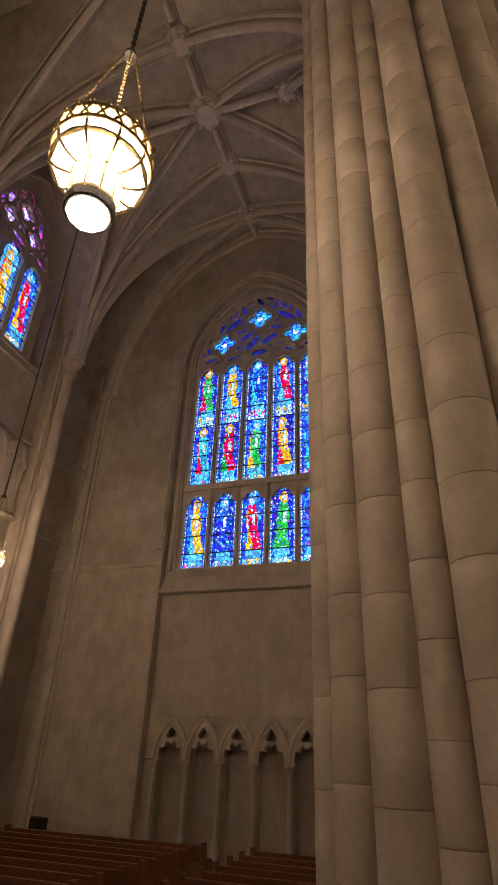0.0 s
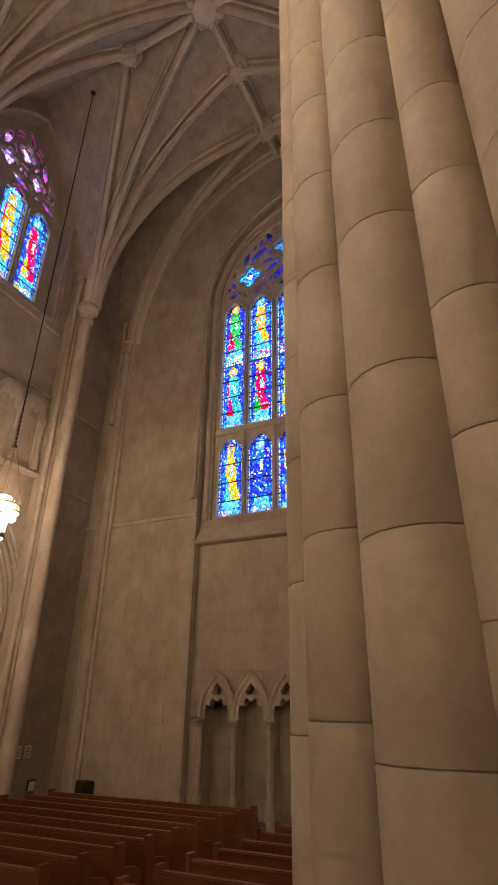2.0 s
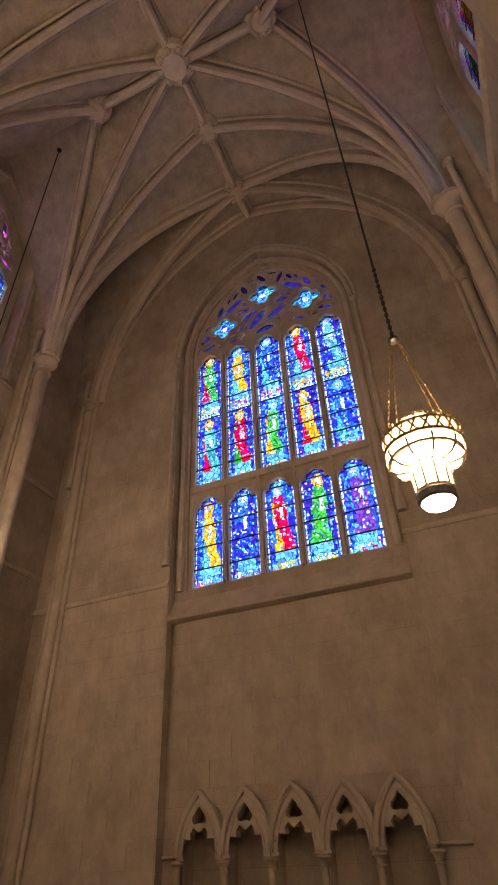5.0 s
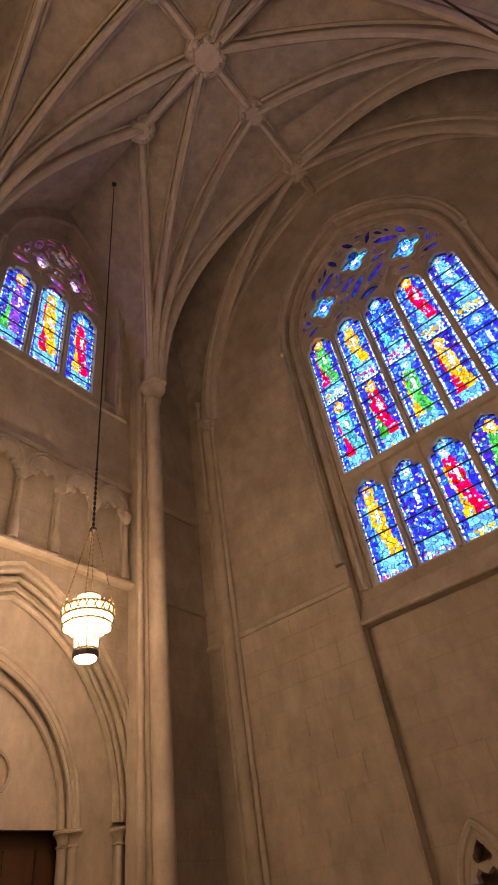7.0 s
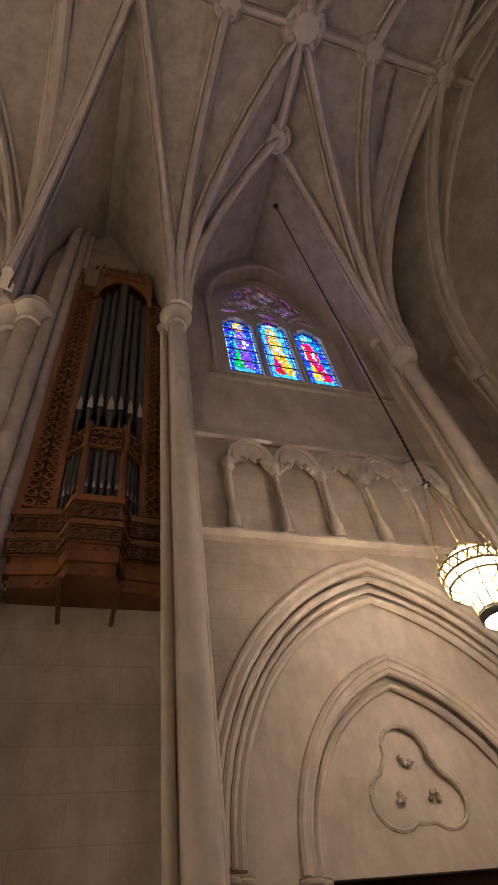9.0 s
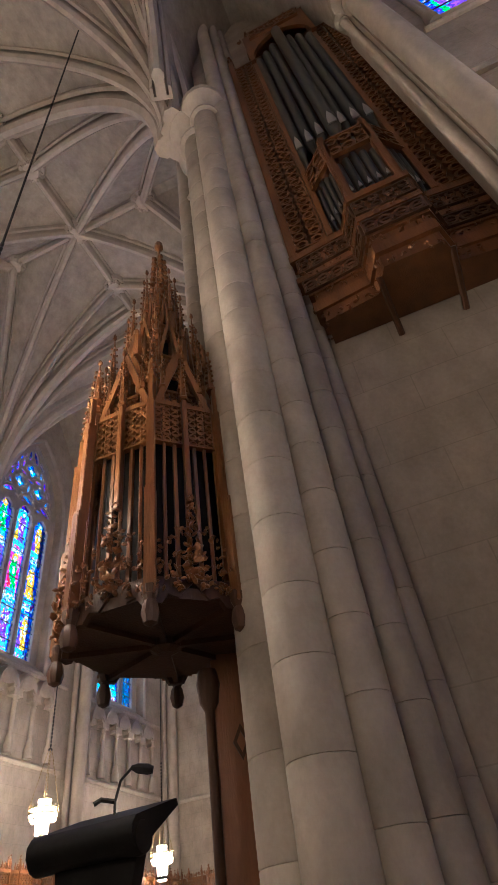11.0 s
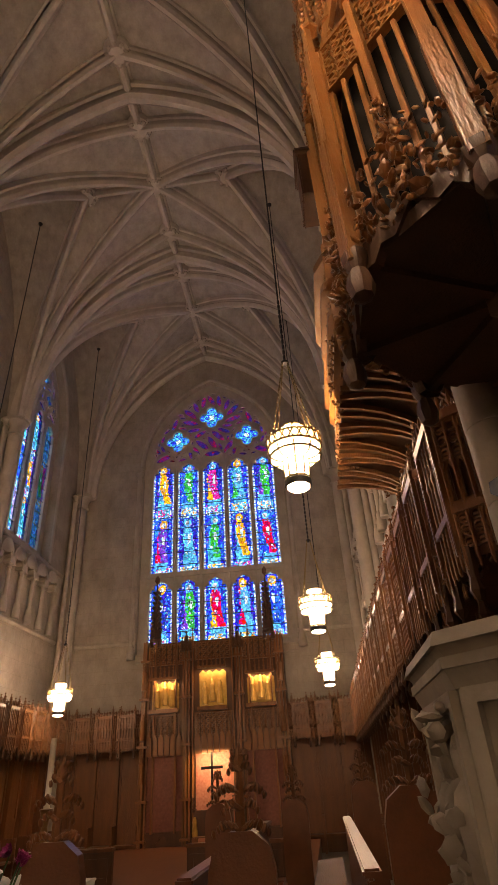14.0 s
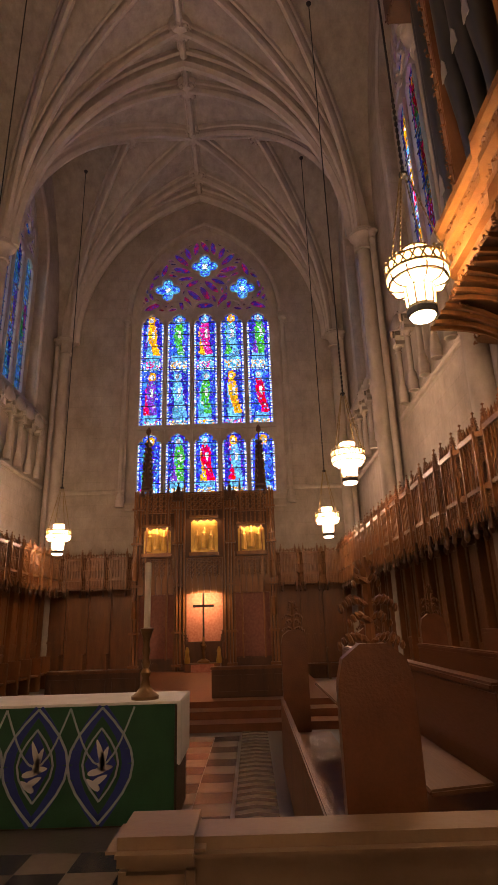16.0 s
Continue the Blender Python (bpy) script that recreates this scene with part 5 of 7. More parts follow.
# ---- organ cases ----
def organ(m, wide, lab, tall=8.6, deep=1.0):
    """Hanging organ case: corbelled base, pierced towers, tin pipes. u across, y out of the wall."""
    t = thing("organ_case", m, lab, "organ")
    rnd = random.Random(4)
    h = wide / 2
    plan = [(-h, 0), (-h, 0.32 * deep), (-h * 0.42, 0.38 * deep), (-h * 0.3, 0.66 * deep), (h * 0.3, 0.66 * deep), (h * 0.42, 0.38 * deep), (h, 0.32 * deep), (h, 0)]

    def ring(k):
        return [(x * k, y * k) for x, y in plan]
    for z0, z1, k in ((0.0, 0.16, 0.9), (0.16, 0.3, 0.97), (0.3, 0.42, 0.93), (0.42, 0.66, 0.98), (0.66, 0.74, 1.05), (0.74, 1.05, 0.98), (1.05, 1.15, 1.06)):
        bm = bmesh.new()
        prism(bm, ring(k), z0, z1)
        part("moulding", bm, OAK, t)
    for i in range(1, len(plan) - 2):
        mf = side_frame(plan[i + 1], plan[i])
        bm = bmesh.new()
        fretwork(bm, 0.0, math.dist(plan[i], plan[i + 1]), 0.78, 1.02, mf, 0.02, 0.14, 0.03)
        fretwork(bm, 0.0, math.dist(plan[i], plan[i + 1]), 0.44, 0.64, mf, 0.02, 0.14, 0.03)
        part("fretwork", bm, OAKD, t)
    bm = bmesh.new()
    for i in range(len(plan) - 1):
        a, b = plan[i], plan[i + 1]
        d = math.dist(a, b)
        for q in range(int(d / 0.09)):
            s = (q + 0.5) / int(d / 0.09)
            x, y = a[0] + (b[0] - a[0]) * s, a[1] + (b[1] - a[1]) * s
            leafy(bm, x, y + 0.02, 0.7, 0.045, rnd, 2)
            leafy(bm, x * 0.95, y * 0.95 + 0.02, 0.36, 0.045, rnd, 2)
            leafy(bm, x, y + 0.01, 0.9, 0.04, rnd, 2)
            leafy(bm, x * 0.93, y * 0.93, 0.04, 0.05, rnd, 2)
    tagged(part("cresting", bm, OAK, t, "carved vine cresting"), kind="stuff")
    bm = bmesh.new()
    box(bm, -h, h, 0.0, 0.14, 0.2, tall - 0.4)
    part("back_panel", bm, OAKD, t)
    for s in (-1, 1):
        bm = bmesh.new()
        box(bm, s * h - 0.05, s * h + 0.05, 0.0, 0.34, 1.15, tall - 0.6, I4, 0.01)
        box(bm, s * h * 0.56 - 0.035, s * h * 0.56 + 0.035, 0.3, 0.4, 1.15, tall - 1.0, I4, 0.008)
        part("post", bm, OAK, t)
        bm = bmesh.new()
        mm = Matrix(((1, 0, 0, 0), (0, 0, 1, 0.3), (0, 1, 0, 0), (0, 0, 0, 1)))
        u0, u1 = sorted((s * h * 0.6, s * h * 0.97))
        fretwork(bm, u0, u1, 1.2, tall - 1.2, mm, 0.02, 0.17, 0.05)
        part("fretwork", bm, OAK, t, "pierced tracery strip")
        bm = bmesh.new()
        for q in range(10):
            leafy(bm, s * (h + 0.12), 0.2, 1.6 + q * 0.14, 0.11 * (1 - abs(q - 4) / 9), rnd, 6)
        part("carved_wing", bm, OAK, t, "carved foliage wing")
        bm = bmesh.new()
        spike(bm, s * h, 0.17, tall - 0.6, 1.0, 0.07, 5)
        part("pinnacle", bm, OAK, t)
    # lower pipe flats
    faces = [((-h * 0.56, 0.34 * deep), (-h * 0.27, 0.6 * deep)), ((-h * 0.25, 0.62 * deep), (h * 0.25, 0.62 * deep)), ((h * 0.27, 0.6 * deep), (h * 0.56, 0.34 * deep))]
    for a, b in faces:
        n = max(5, int(math.dist(a, b) / 0.14))
        for i in range(n):
            s = (i + 0.5) / n
            x, y = a[0] + (b[0] - a[0]) * s, a[1] + (b[1] - a[1]) * s - 0.06
            bm = bmesh.new()
            r = math.dist(a, b) / n * 0.46
            top = 2.05 + 0.12 * (1 - abs(2 * i / (n - 1) - 1))
            lathe(bm, [(0.015, 1.15), (r * 0.6, 1.32), (r, 1.4), (r, top)], Matrix.Translation((x, y, 0)), 10)
            p = part("pipe", bm, PIPE, t, "", True)
            bm = bmesh.new()
            slab(bm, [(-r * 0.5, 1.38), (r * 0.5, 1.38), (0, 1.52)], [], 0.0, 0.012, Matrix(((1, 0, 0, x), (0, 0, 1, y + r * 0.95), (0, 1, 0, 0), (0, 0, 0, 1))))
            part("pipe_mouth", bm, PIPELIP, p, "bright pointed pipe mouth")
        mf = side_frame(b, a)
        d = math.dist(a, b)
        bm = bmesh.new()
        fretwork(bm, 0.0, d, 2.15, 2.6, mf, 0.03, 0.2, 0.05)
        part("fretwork", bm, OAK, t)
        for q in (a, b):
            bm = bmesh.new()
            box(bm, q[0] - 0.035, q[0] + 0.035, q[1] - 0.035, q[1] + 0.05, 1.15, 2.72, I4, 0.008)
            part("post", bm, OAK, t)
    # tall pipes
    n = 7
    for i in range(n):
        x = (i - 3) * h * 0.16
        r = h * 0.076 * (1.25 if i == 3 else 1.0)
        bm = bmesh.new()
        f = 2.65 + (0.0 if i == 3 else 0.12 + 0.07 * (3 - abs(i - 3)))
        lathe(bm, [(0.02, f - 0.1), (r * 0.5, f + 0.35), (r, f + 0.55), (r, tall - 0.85 - 0.22 * abs(i - 3))], Matrix.Translation((x, 0.34 + (0.14 if i == 3 else 0), 0)), 12)
        p = part("pipe", bm, PIPE, t, "tall grey tin pipe", True)
        bm = bmesh.new()
        slab(bm, [(-r * 0.6, f + 0.52), (r * 0.6, f + 0.52), (r * 0.45, f + 0.72), (0, f + 0.9), (-r * 0.45, f + 0.72)], [], 0.0, 0.015, Matrix(((1, 0, 0, x), (0, 0, 1, 0.34 + (0.14 if i == 3 else 0) + r * 0.92), (0, 1, 0, 0), (0, 0, 0, 1))))
        part("pipe_mouth", bm, PIPELIP, p, "bright pointed pipe mouth")
    bm = bmesh.new()
    mm = Matrix(((1, 0, 0, 0), (0, 0, 1, 0.4), (0, 1, 0, 0), (0, 0, 0, 1)))
    o = [(-h * 0.54, tall - 1.6)] + pointed(0, h * 0.54, tall - 1.6, tall - 1.5, tall - 0.62, 8)[1:-1] + [(h * 0.54, tall - 1.6)]
    slab(bm, [(-h * 0.62, tall - 1.6), (-h * 0.54, tall - 1.6)] + o[1:-1] + [(h * 0.54, tall - 1.6), (h * 0.62, tall - 1.6), (h * 0.62, tall - 0.1), (-h * 0.62, tall - 0.1)], [], 0, 0.06, mm)
    fretwork(bm, -h * 0.5, h * 0.5, tall - 0.5, tall - 0.1, mm @ Matrix.Translation((0, 0, 0.06)), 0.03, 0.2, 0.05)
    part("canopy", bm, OAK, t, "carved arched top")
    bm = bmesh.new()
    prism(bm, ring(0.62), tall - 0.1, tall + 0.08), prism(bm, ring(0.55), tall + 0.08, tall + 0.75, 0.15)
    for q in range(9):
        leafy(bm, (q - 4) * h * 0.16, 0.4, tall + 0.14, 0.08, rnd, 4)
    part("cornice", bm, OAK, t)
    for x in (-h * 0.3, h * 0.3):
        bm = bmesh.new()
        tube(bm, [Vector((x, 0.0, -0.22)), Vector((x * 1.1, 0.5, 0.02))], 0.03, 6)
        part("bracket", bm, OAKD, t)
    return t


organ(Matrix.Translation((-11.24, 5.2, 6.35)) @ Matrix.Rotation(radians(-90), 4, "Z") @ Matrix.Diagonal((1, 1.06, 1.06, 1)), 2.05, "carved oak organ case with grey tin pipes hung on the wall", 8.9)


def chancel_organ():
    """Long organ case jettied over the stalls: ribbed coving, gilded oak cornice, towers and tall pipes."""
    t = thing("organ_case", I4, "jettied golden oak organ case with ribbed coving and dark pipes", "organ")
    rnd = random.Random(14)
    plan = [(-17.25, CH_S), (-17.1, 2.75), (-16.2, 2.45), (-15.75, 1.95), (-14.5, 1.95), (-14.3, 1.85), (-13.3, 1.85), (-13.1, 1.95), (-12.35, 1.95), (-12.35, CH_S)]

    def offset(d):
        return [(x + (d if x > -14 else -d) * 0.4, min(CH_S, y - d) if y < 3.3 else y) for x, y in plan]
    for z0, z1, d in ((5.55, 5.63, 0.0), (5.63, 5.78, -0.06), (5.78, 5.86, 0.03), (5.86, 6.12, -0.05), (6.12, 6.2, 0.06), (6.2, 6.4, 0.0), (6.4, 6.5, 0.1), (6.5, 6.56, 0.05)):
        bm = bmesh.new()
        prism(bm, offset(d), z0, z1)
        part("cornice", bm, GOLDOAK, t, "honey-gold moulded cornice")
    bm = bmesh.new()
    for a, b in zip(plan[1:-2], plan[2:-1]):
        n = max(2, int(math.dist(a, b) / 0.085))
        for q in range(n):
            x, y = a[0] + (b[0] - a[0]) * (q + 0.5) / n, a[1] + (b[1] - a[1]) * (q + 0.5) / n
            leafy(bm, x, y - 0.03, 5.52, 0.05, rnd, 3)
            leafy(bm, x, y + 0.0, 6.0, 0.04, rnd, 2)
            leafy(bm, x, y - 0.02, 6.3, 0.035, rnd, 2)
    tagged(part("cresting", bm, CARVEDOAK, t, "carved vine trail and brattishing"), kind="stuff")
    # coving: a curved soffit from the wall up to the cornice, with oak ribs
    def cove(q):
        return (CH_S - 0.1 - 1.3 * (1 - math.cos(q * math.pi / 2)), 4.55 + 1.0 * math.sin(q * math.pi / 2))
    bm = bmesh.new()
    rows = [[bm.verts.new((x, *cove(q / 8))) for q in range(9)] for x in (-16.6, -12.3)]
    for q in range(8):
        bm.faces.new((rows[0][q], rows[0][q + 1], rows[1][q + 1], rows[1][q]))
    bmesh.ops.solidify(bm, geom=bm.faces[:], thickness=0.05)
    part("coving", bm, OAKD, t, "dark curved coving", True)
    for k in range(6):
        x = -16.3 + k * 0.76
        for d in (-0.3, -0.12, 0.12, 0.3):
            bm = bmesh.new()
            path = [Vector((x + d * q / 8, cove(q / 8)[0] - 0.03, cove(q / 8)[1] - 0.04)) for q in range(9)]
            sweep(bm, path, [(-0.02, -0.02), (0.02, -0.02), (0.02, 0.04), (-0.02, 0.04)], Vector((1, 0, 0)))
            part("coving_rib", bm, OAK, t)
    # tower base on the cornice
    tower = [(-14.3, CH_S), (-14.3, 2.5), (-14.05, 2.2), (-13.3, 2.2), (-13.05, 2.5), (-13.05, CH_S)]
    for z0, z1, k in ((6.56, 6.7, 1.0), (6.7, 7.1, 0.94), (7.1, 7.2, 1.05), (7.2, 7.32, 1.0)):
        bm = bmesh.new()
        prism(bm, [(-13.8 + (x + 13.8) * k, CH_S - (CH_S - y) * k) for x, y in tower], z0, z1)
        part("tower_base", bm, GOLDOAK, t)
    for a, b in zip(tower[1:-2], tower[2:-1]):
        bm = bmesh.new()
        fretwork(bm, 0.03, math.dist(a, b) - 0.03, 6.72, 7.08, side_frame(a, b), 0.02, 0.15, 0.03)
        part("fretwork", bm, CARVEDOAK, t)
    for x, y in tower[1:-1] + [(-12.4, 2.4)]:
        bm = bmesh.new()
        box(bm, x - 0.06, x + 0.06, y - 0.04, y + 0.1, 6.56, 12.6, I4, 0.015)
        box(bm, x - 0.085, x + 0.085, y - 0.07, y + 0.12, 9.3, 9.42, I4, 0.015)
        part("post", bm, GOLDOAK, t, "tall golden oak post")
        bm = bmesh.new()
        spike(bm, x, y, 12.6, 1.3, 0.08, 6)
        part("pinnacle", bm, CARVEDOAK, t)
    for a, b in zip(tower[1:-2], tower[2:-1]):
        bm = bmesh.new()
        mf = side_frame(a, b)
        d = math.dist(a, b)
        fretwork(bm, 0.05, d - 0.05, 9.0, 9.5, mf, 0.03, 0.18, 0.05)
        fretwork(bm, 0.05, d - 0.05, 11.7, 12.5, mf, 0.03, 0.2, 0.05)
        part("fretwork", bm, CARVEDOAK, t, "pierced pipe shades")

    def pipe(x, y, z, mouth, top, r):
        bm = bmesh.new()
        lathe(bm, [(0.03, z), (r * 0.6, z + (mouth - z) * 0.7), (r, mouth), (r, top)], Matrix.Translation((x, y, 0)), 16)
        p = part("pipe", bm, PIPE, t, "tall dark grey pipe", True)
        bm = bmesh.new()
        slab(bm, [(-r * 0.5, mouth - 0.02), (r * 0.5, mouth - 0.02), (r * 0.4, mouth + 0.2), (0, mouth + 0.34), (-r * 0.4, mouth + 0.2)], [], 0.0, 0.012, Matrix(((-1, 0, 0, x), (0, 0, -1, y - r * 0.95), (0, 1, 0, 0), (0, 0, 0, 1))))
        part("pipe_mouth", bm, PIPELIP, p, "bright pointed pipe mouth")
    for x, y in ((-16.85, 2.62), (-16.5, 2.5)):
        pipe(x, y, 6.56, 7.7, 12.0, 0.15)
    for x in (-15.85, -15.42, -15.0):
        pipe(x, 2.55, 6.56, 9.2 - 0.25 * (x + 15.4) ** 2, 15.2, 0.19)
    for k in range(5):
        pipe(-14.0 + 0.16 * k, 2.5, 7.32, 8.1 - 0.1 * abs(k - 2), 11.7 + 0.1 * abs(k - 2), 0.085)
    bm = bmesh.new()
    box(bm, -17.12, -16.28, 2.1, 2.9, 12.0, 13.4, I4, 0.03), box(bm, -17.18, -16.22, 2.04, 2.95, 13.4, 13.55, I4, 0.03)
    for q in range(8):
        leafy(bm, -17.08 + q * 0.11, 2.1, 11.98, 0.05, rnd, 3)
    part("pipe_canopy", bm, OAKD, t, "dark oak canopy block over the pipes")
    bm = bmesh.new()
    box(bm, -16.3, -16.16, 2.4, 3.3, 6.5, 15.4, I4, 0.015)
    part("stile", bm, BOARD, t, "tall reddish oak case side")
    bm = bmesh.new()
    for q in range(44):
        leafy(bm, -16.23, 2.37, 6.8 + q * 0.19, 0.06, rnd, 3)
    tagged(part("stile_carving", bm, CARVEDOAK, t, "carved edge of the case side"), kind="stuff")
    bm = bmesh.new()
    box(bm, -16.2, -12.4, 3.0, CH_S - 0.01, 6.5, 15.0)
    part("back_panel", bm, OAKD, t)


chancel_organ()

# ---- pulpit and its canopy ----
PX, PY = -11.05, 2.4
canopy = thing("pulpit_canopy", Matrix.Translation((PX, PY, 0)), "tall spired oak pulpit canopy carved with pinnacles and tracery", "canopy")
rnd = random.Random(12)
oc = octagon(0, 0, 0.76)
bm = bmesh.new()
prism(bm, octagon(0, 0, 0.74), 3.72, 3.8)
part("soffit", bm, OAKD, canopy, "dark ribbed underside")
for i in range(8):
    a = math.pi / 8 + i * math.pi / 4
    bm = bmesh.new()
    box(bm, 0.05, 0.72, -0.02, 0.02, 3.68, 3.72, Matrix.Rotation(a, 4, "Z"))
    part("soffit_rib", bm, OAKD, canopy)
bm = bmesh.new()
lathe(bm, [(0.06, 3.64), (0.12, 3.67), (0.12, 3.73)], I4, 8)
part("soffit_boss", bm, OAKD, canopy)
for i in range(8):
    a, b = oc[i], oc[(i + 1) % 8]
    mf = side_frame(a, b)
    d = math.dist(a, b)
    bm = bmesh.new()
    slab(bm, [(0, 3.67), (d * 0.12, 3.67), (d * 0.2, 3.74), (d * 0.32, 3.72), (d * 0.5, 3.84), (d * 0.68, 3.72), (d * 0.8, 3.74), (d * 0.88, 3.67), (d, 3.67), (d, 3.86), (0, 3.86)], [], -0.05, 0.0, mf)
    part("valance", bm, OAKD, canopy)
    bm = bmesh.new()
    q = mf @ Vector((d / 2, 3.95, 0.03))
    for k in range(9):
        leafy(bm, q.x, q.y, 3.86 + k * 0.08, 0.075 * (1 - 0.07 * k), rnd, 8, 1.0)
    for s in (0.1, 0.23, 0.36, 0.64, 0.77, 0.9):
        q = mf @ Vector((d * s, 3.95, 0.03))
        leafy(bm, q.x, q.y, 3.76 + 0.1 * (1 - abs(2 * s - 1)), 0.05, rnd, 7, 1.0)
        leafy(bm, q.x, q.y, 3.88 + 0.16 * (1 - abs(2 * s - 1)), 0.045, rnd, 6, 1.0)
        leafy(bm, q.x, q.y, 4.02 + 0.3 * (1 - abs(2 * s - 1)), 0.04, rnd, 5, 1.0)
    tagged(part("crest", bm, CARVEDOAK, canopy, "carved openwork crest"), kind="stuff")
    bm = bmesh.new()
    q = mf @ Vector((d / 2, 0, 0.0))
    m0 = Matrix.Translation((q.x, q.y, 0)) @ Matrix.Rotation(math.atan2(q.y, q.x), 4, "Z")
    box(bm, -0.03, 0.02, -0.022, 0.022, 4.5, 5.62, m0, 0.005)
    spike(bm, q.x, q.y, 5.6, 0.8, 0.04, 7)
    part("pinnacle", bm, CARVEDOAK, canopy)
    # corner buttress with pendant and pinnacle
    m = Matrix.Translation((a[0] * 1.03, a[1] * 1.03, 0)) @ Matrix.Rotation(math.atan2(a[1], a[0]), 4, "Z")
    bm = bmesh.new()
    box(bm, -0.03, 0.05, -0.04, 0.04, 3.7, 4.55, m, 0.006)
    box(bm, -0.04, 0.03, -0.033, 0.033, 4.55, 5.5, m, 0.005)
    box(bm, -0.045, 0.05, -0.034, 0.034, 4.5, 4.57, m, 0.006)
    box(bm, -0.035, 0.01, -0.018, 0.018, 5.5, 5.85, m, 0.004)
    part("buttress", bm, CARVEDOAK, canopy, "slender oak buttress")
    bm = bmesh.new()
    p = m @ Vector((0, 0, 0))
    lathe(bm, [(0.012, 3.5), (0.045, 3.52), (0.062, 3.58), (0.05, 3.64), (0.035, 3.67), (0.055, 3.71), (0.06, 3.76), (0.035, 3.8)], Matrix.Translation((p.x, p.y, 0)), 8)
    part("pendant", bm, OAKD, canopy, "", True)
    bm = bmesh.new()
    spike(bm, p.x * 0.95, p.y * 0.95, 5.82, 0.6, 0.05, 5)
    part("pinnacle", bm, CARVEDOAK, canopy)
    # window screens behind
    a2, b2 = (a[0] * 0.9, a[1] * 0.9), (b[0] * 0.9, b[1] * 0.9)
    mf2 = side_frame(a2, b2)
    d2 = math.dist(a2, b2)
    bm = bmesh.new()
    for s in (0.0, 0.34, 0.66, 1.0):
        slab(bm, [(d2 * s - 0.014, 3.9), (d2 * s + 0.014, 3.9), (d2 * s + 0.014, 5.2), (d2 * s - 0.014, 5.2)], [], 0, 0.03, mf2)
    fretwork(bm, 0, d2, 5.1, 5.55, mf2, 0.012, 0.075, 0.05)
    slab(bm, [(0, 5.55), (d2, 5.55), (d2 / 2, 6.4)], [[(0.07, 5.6), (d2 - 0.07, 5.6), (d2 / 2, 6.2)]], 0.0, 0.04, mf2)
    for s in (0.17, 0.5, 0.83):
        q = mf2 @ Vector((d2 * s, 0, 0.02))
        lathe(bm, [(0.016, 3.85), (0.016, 5.6), (0.026, 5.64), (0.016, 5.7), (0.016, 5.8)], Matrix.Translation((q.x, q.y, 0)), 5)
        spike(bm, q.x, q.y, 5.78, 0.5 if s != 0.5 else 0.8, 0.035, 5)
    part("screen", bm, CARVEDOAK, canopy, "openwork tracery screen")
# Solid drum coloured near-black, so the openings behind the screens read as shade.
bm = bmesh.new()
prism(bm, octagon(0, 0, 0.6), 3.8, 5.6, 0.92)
part("shade_drum", bm, DESK_GAP_BLACK, canopy, "near-black drum painting the shade behind the openwork")
for tier, (r, z, h, hp) in enumerate(((0.6, 5.6, 0.75, 0.8), (0.38, 6.3, 0.9, 0.88), (0.2, 7.1, 0.8, 1.0))):
    for i in range(8):
        a = math.pi / 8 + i * math.pi / 4
        x, y = r * math.cos(a), r * math.sin(a)
        bm = bmesh.new()
        box(bm, -0.032, 0.032, -0.028, 0.028, z - 0.3, z + h * 0.75, Matrix.Translation((x, y, 0)) @ Matrix.Rotation(a, 4, "Z"), 0.005)
        spike(bm, x, y, z + h * 0.75, hp, 0.045, 5)
        part("pinnacle", bm, CARVEDOAK, canopy)
        bm = bmesh.new()
        q = r * 0.93
        b2 = a + math.pi / 4
        mf = side_frame((q * math.cos(a), q * math.sin(a)), (q * math.cos(b2), q * math.sin(b2)))
        d = 2 * q * math.sin(math.pi / 8)
        fretwork(bm, 0, d, z, z + h * 0.35, mf, 0.012, 0.07, 0.04)
        slab(bm, [(0, z + h * 0.35), (d, z + h * 0.35), (d / 2, z + h * 1.2)], [[(0.05, z + h * 0.39), (d - 0.05, z + h * 0.39), (d / 2, z + h * 1.0)]], 0, 0.03, mf)
        part("screen", bm, CARVEDOAK, canopy)
    # Shade inside this tier is painted as a near-black core.
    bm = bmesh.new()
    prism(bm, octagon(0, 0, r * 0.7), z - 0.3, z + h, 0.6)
    part("shade_drum", bm, DESK_GAP_BLACK, canopy)
for a in range(4):
    bm = bmesh.new()
    x, y = 0.5 * math.cos(a * math.pi / 2), 0.5 * math.sin(a * math.pi / 2)
    lathe(bm, [(0.055, 6.5), (0.07, 6.56), (0.05, 6.75), (0.06, 6.82), (0.03, 6.86), (0.035, 6.92), (0.01, 6.97)], Matrix.Translation((x, y, 0)), 8)
    part("figure", bm, CARVEDOAK, canopy, "plain carved figure", True)
bm = bmesh.new()
spike(bm, 0, 0, 7.6, 2.1, 0.13, 10, 8)
part("spire", bm, CARVEDOAK, canopy, "crocketed spire")

bm = bmesh.new()
mb = Matrix.Translation((-11.55, 2.72, 0)) @ Matrix.Rotation(radians(-62), 4, "Z")
dorsal = thing("pulpit_backboard", mb, "reddish oak pulpit backboard with a sunk diamond", "panel")
box(bm, -0.18, 0.18, -0.05, 0.0, 1.6, 3.75, I4, 0.01)
part("board", bm, BOARD, dorsal)
for x in (-0.21, 0.21):
    bm = bmesh.new()
    lathe(bm, [(0.045, 1.55), (0.06, 1.62), (0.035, 1.7), (0.035, 3.3), (0.07, 3.36), (0.09, 3.5), (0.07, 3.6)], Matrix.Translation((x, 0.0, 0)), 10)
    part("post", bm, OAKD, dorsal, "", True)
bm = bmesh.new()
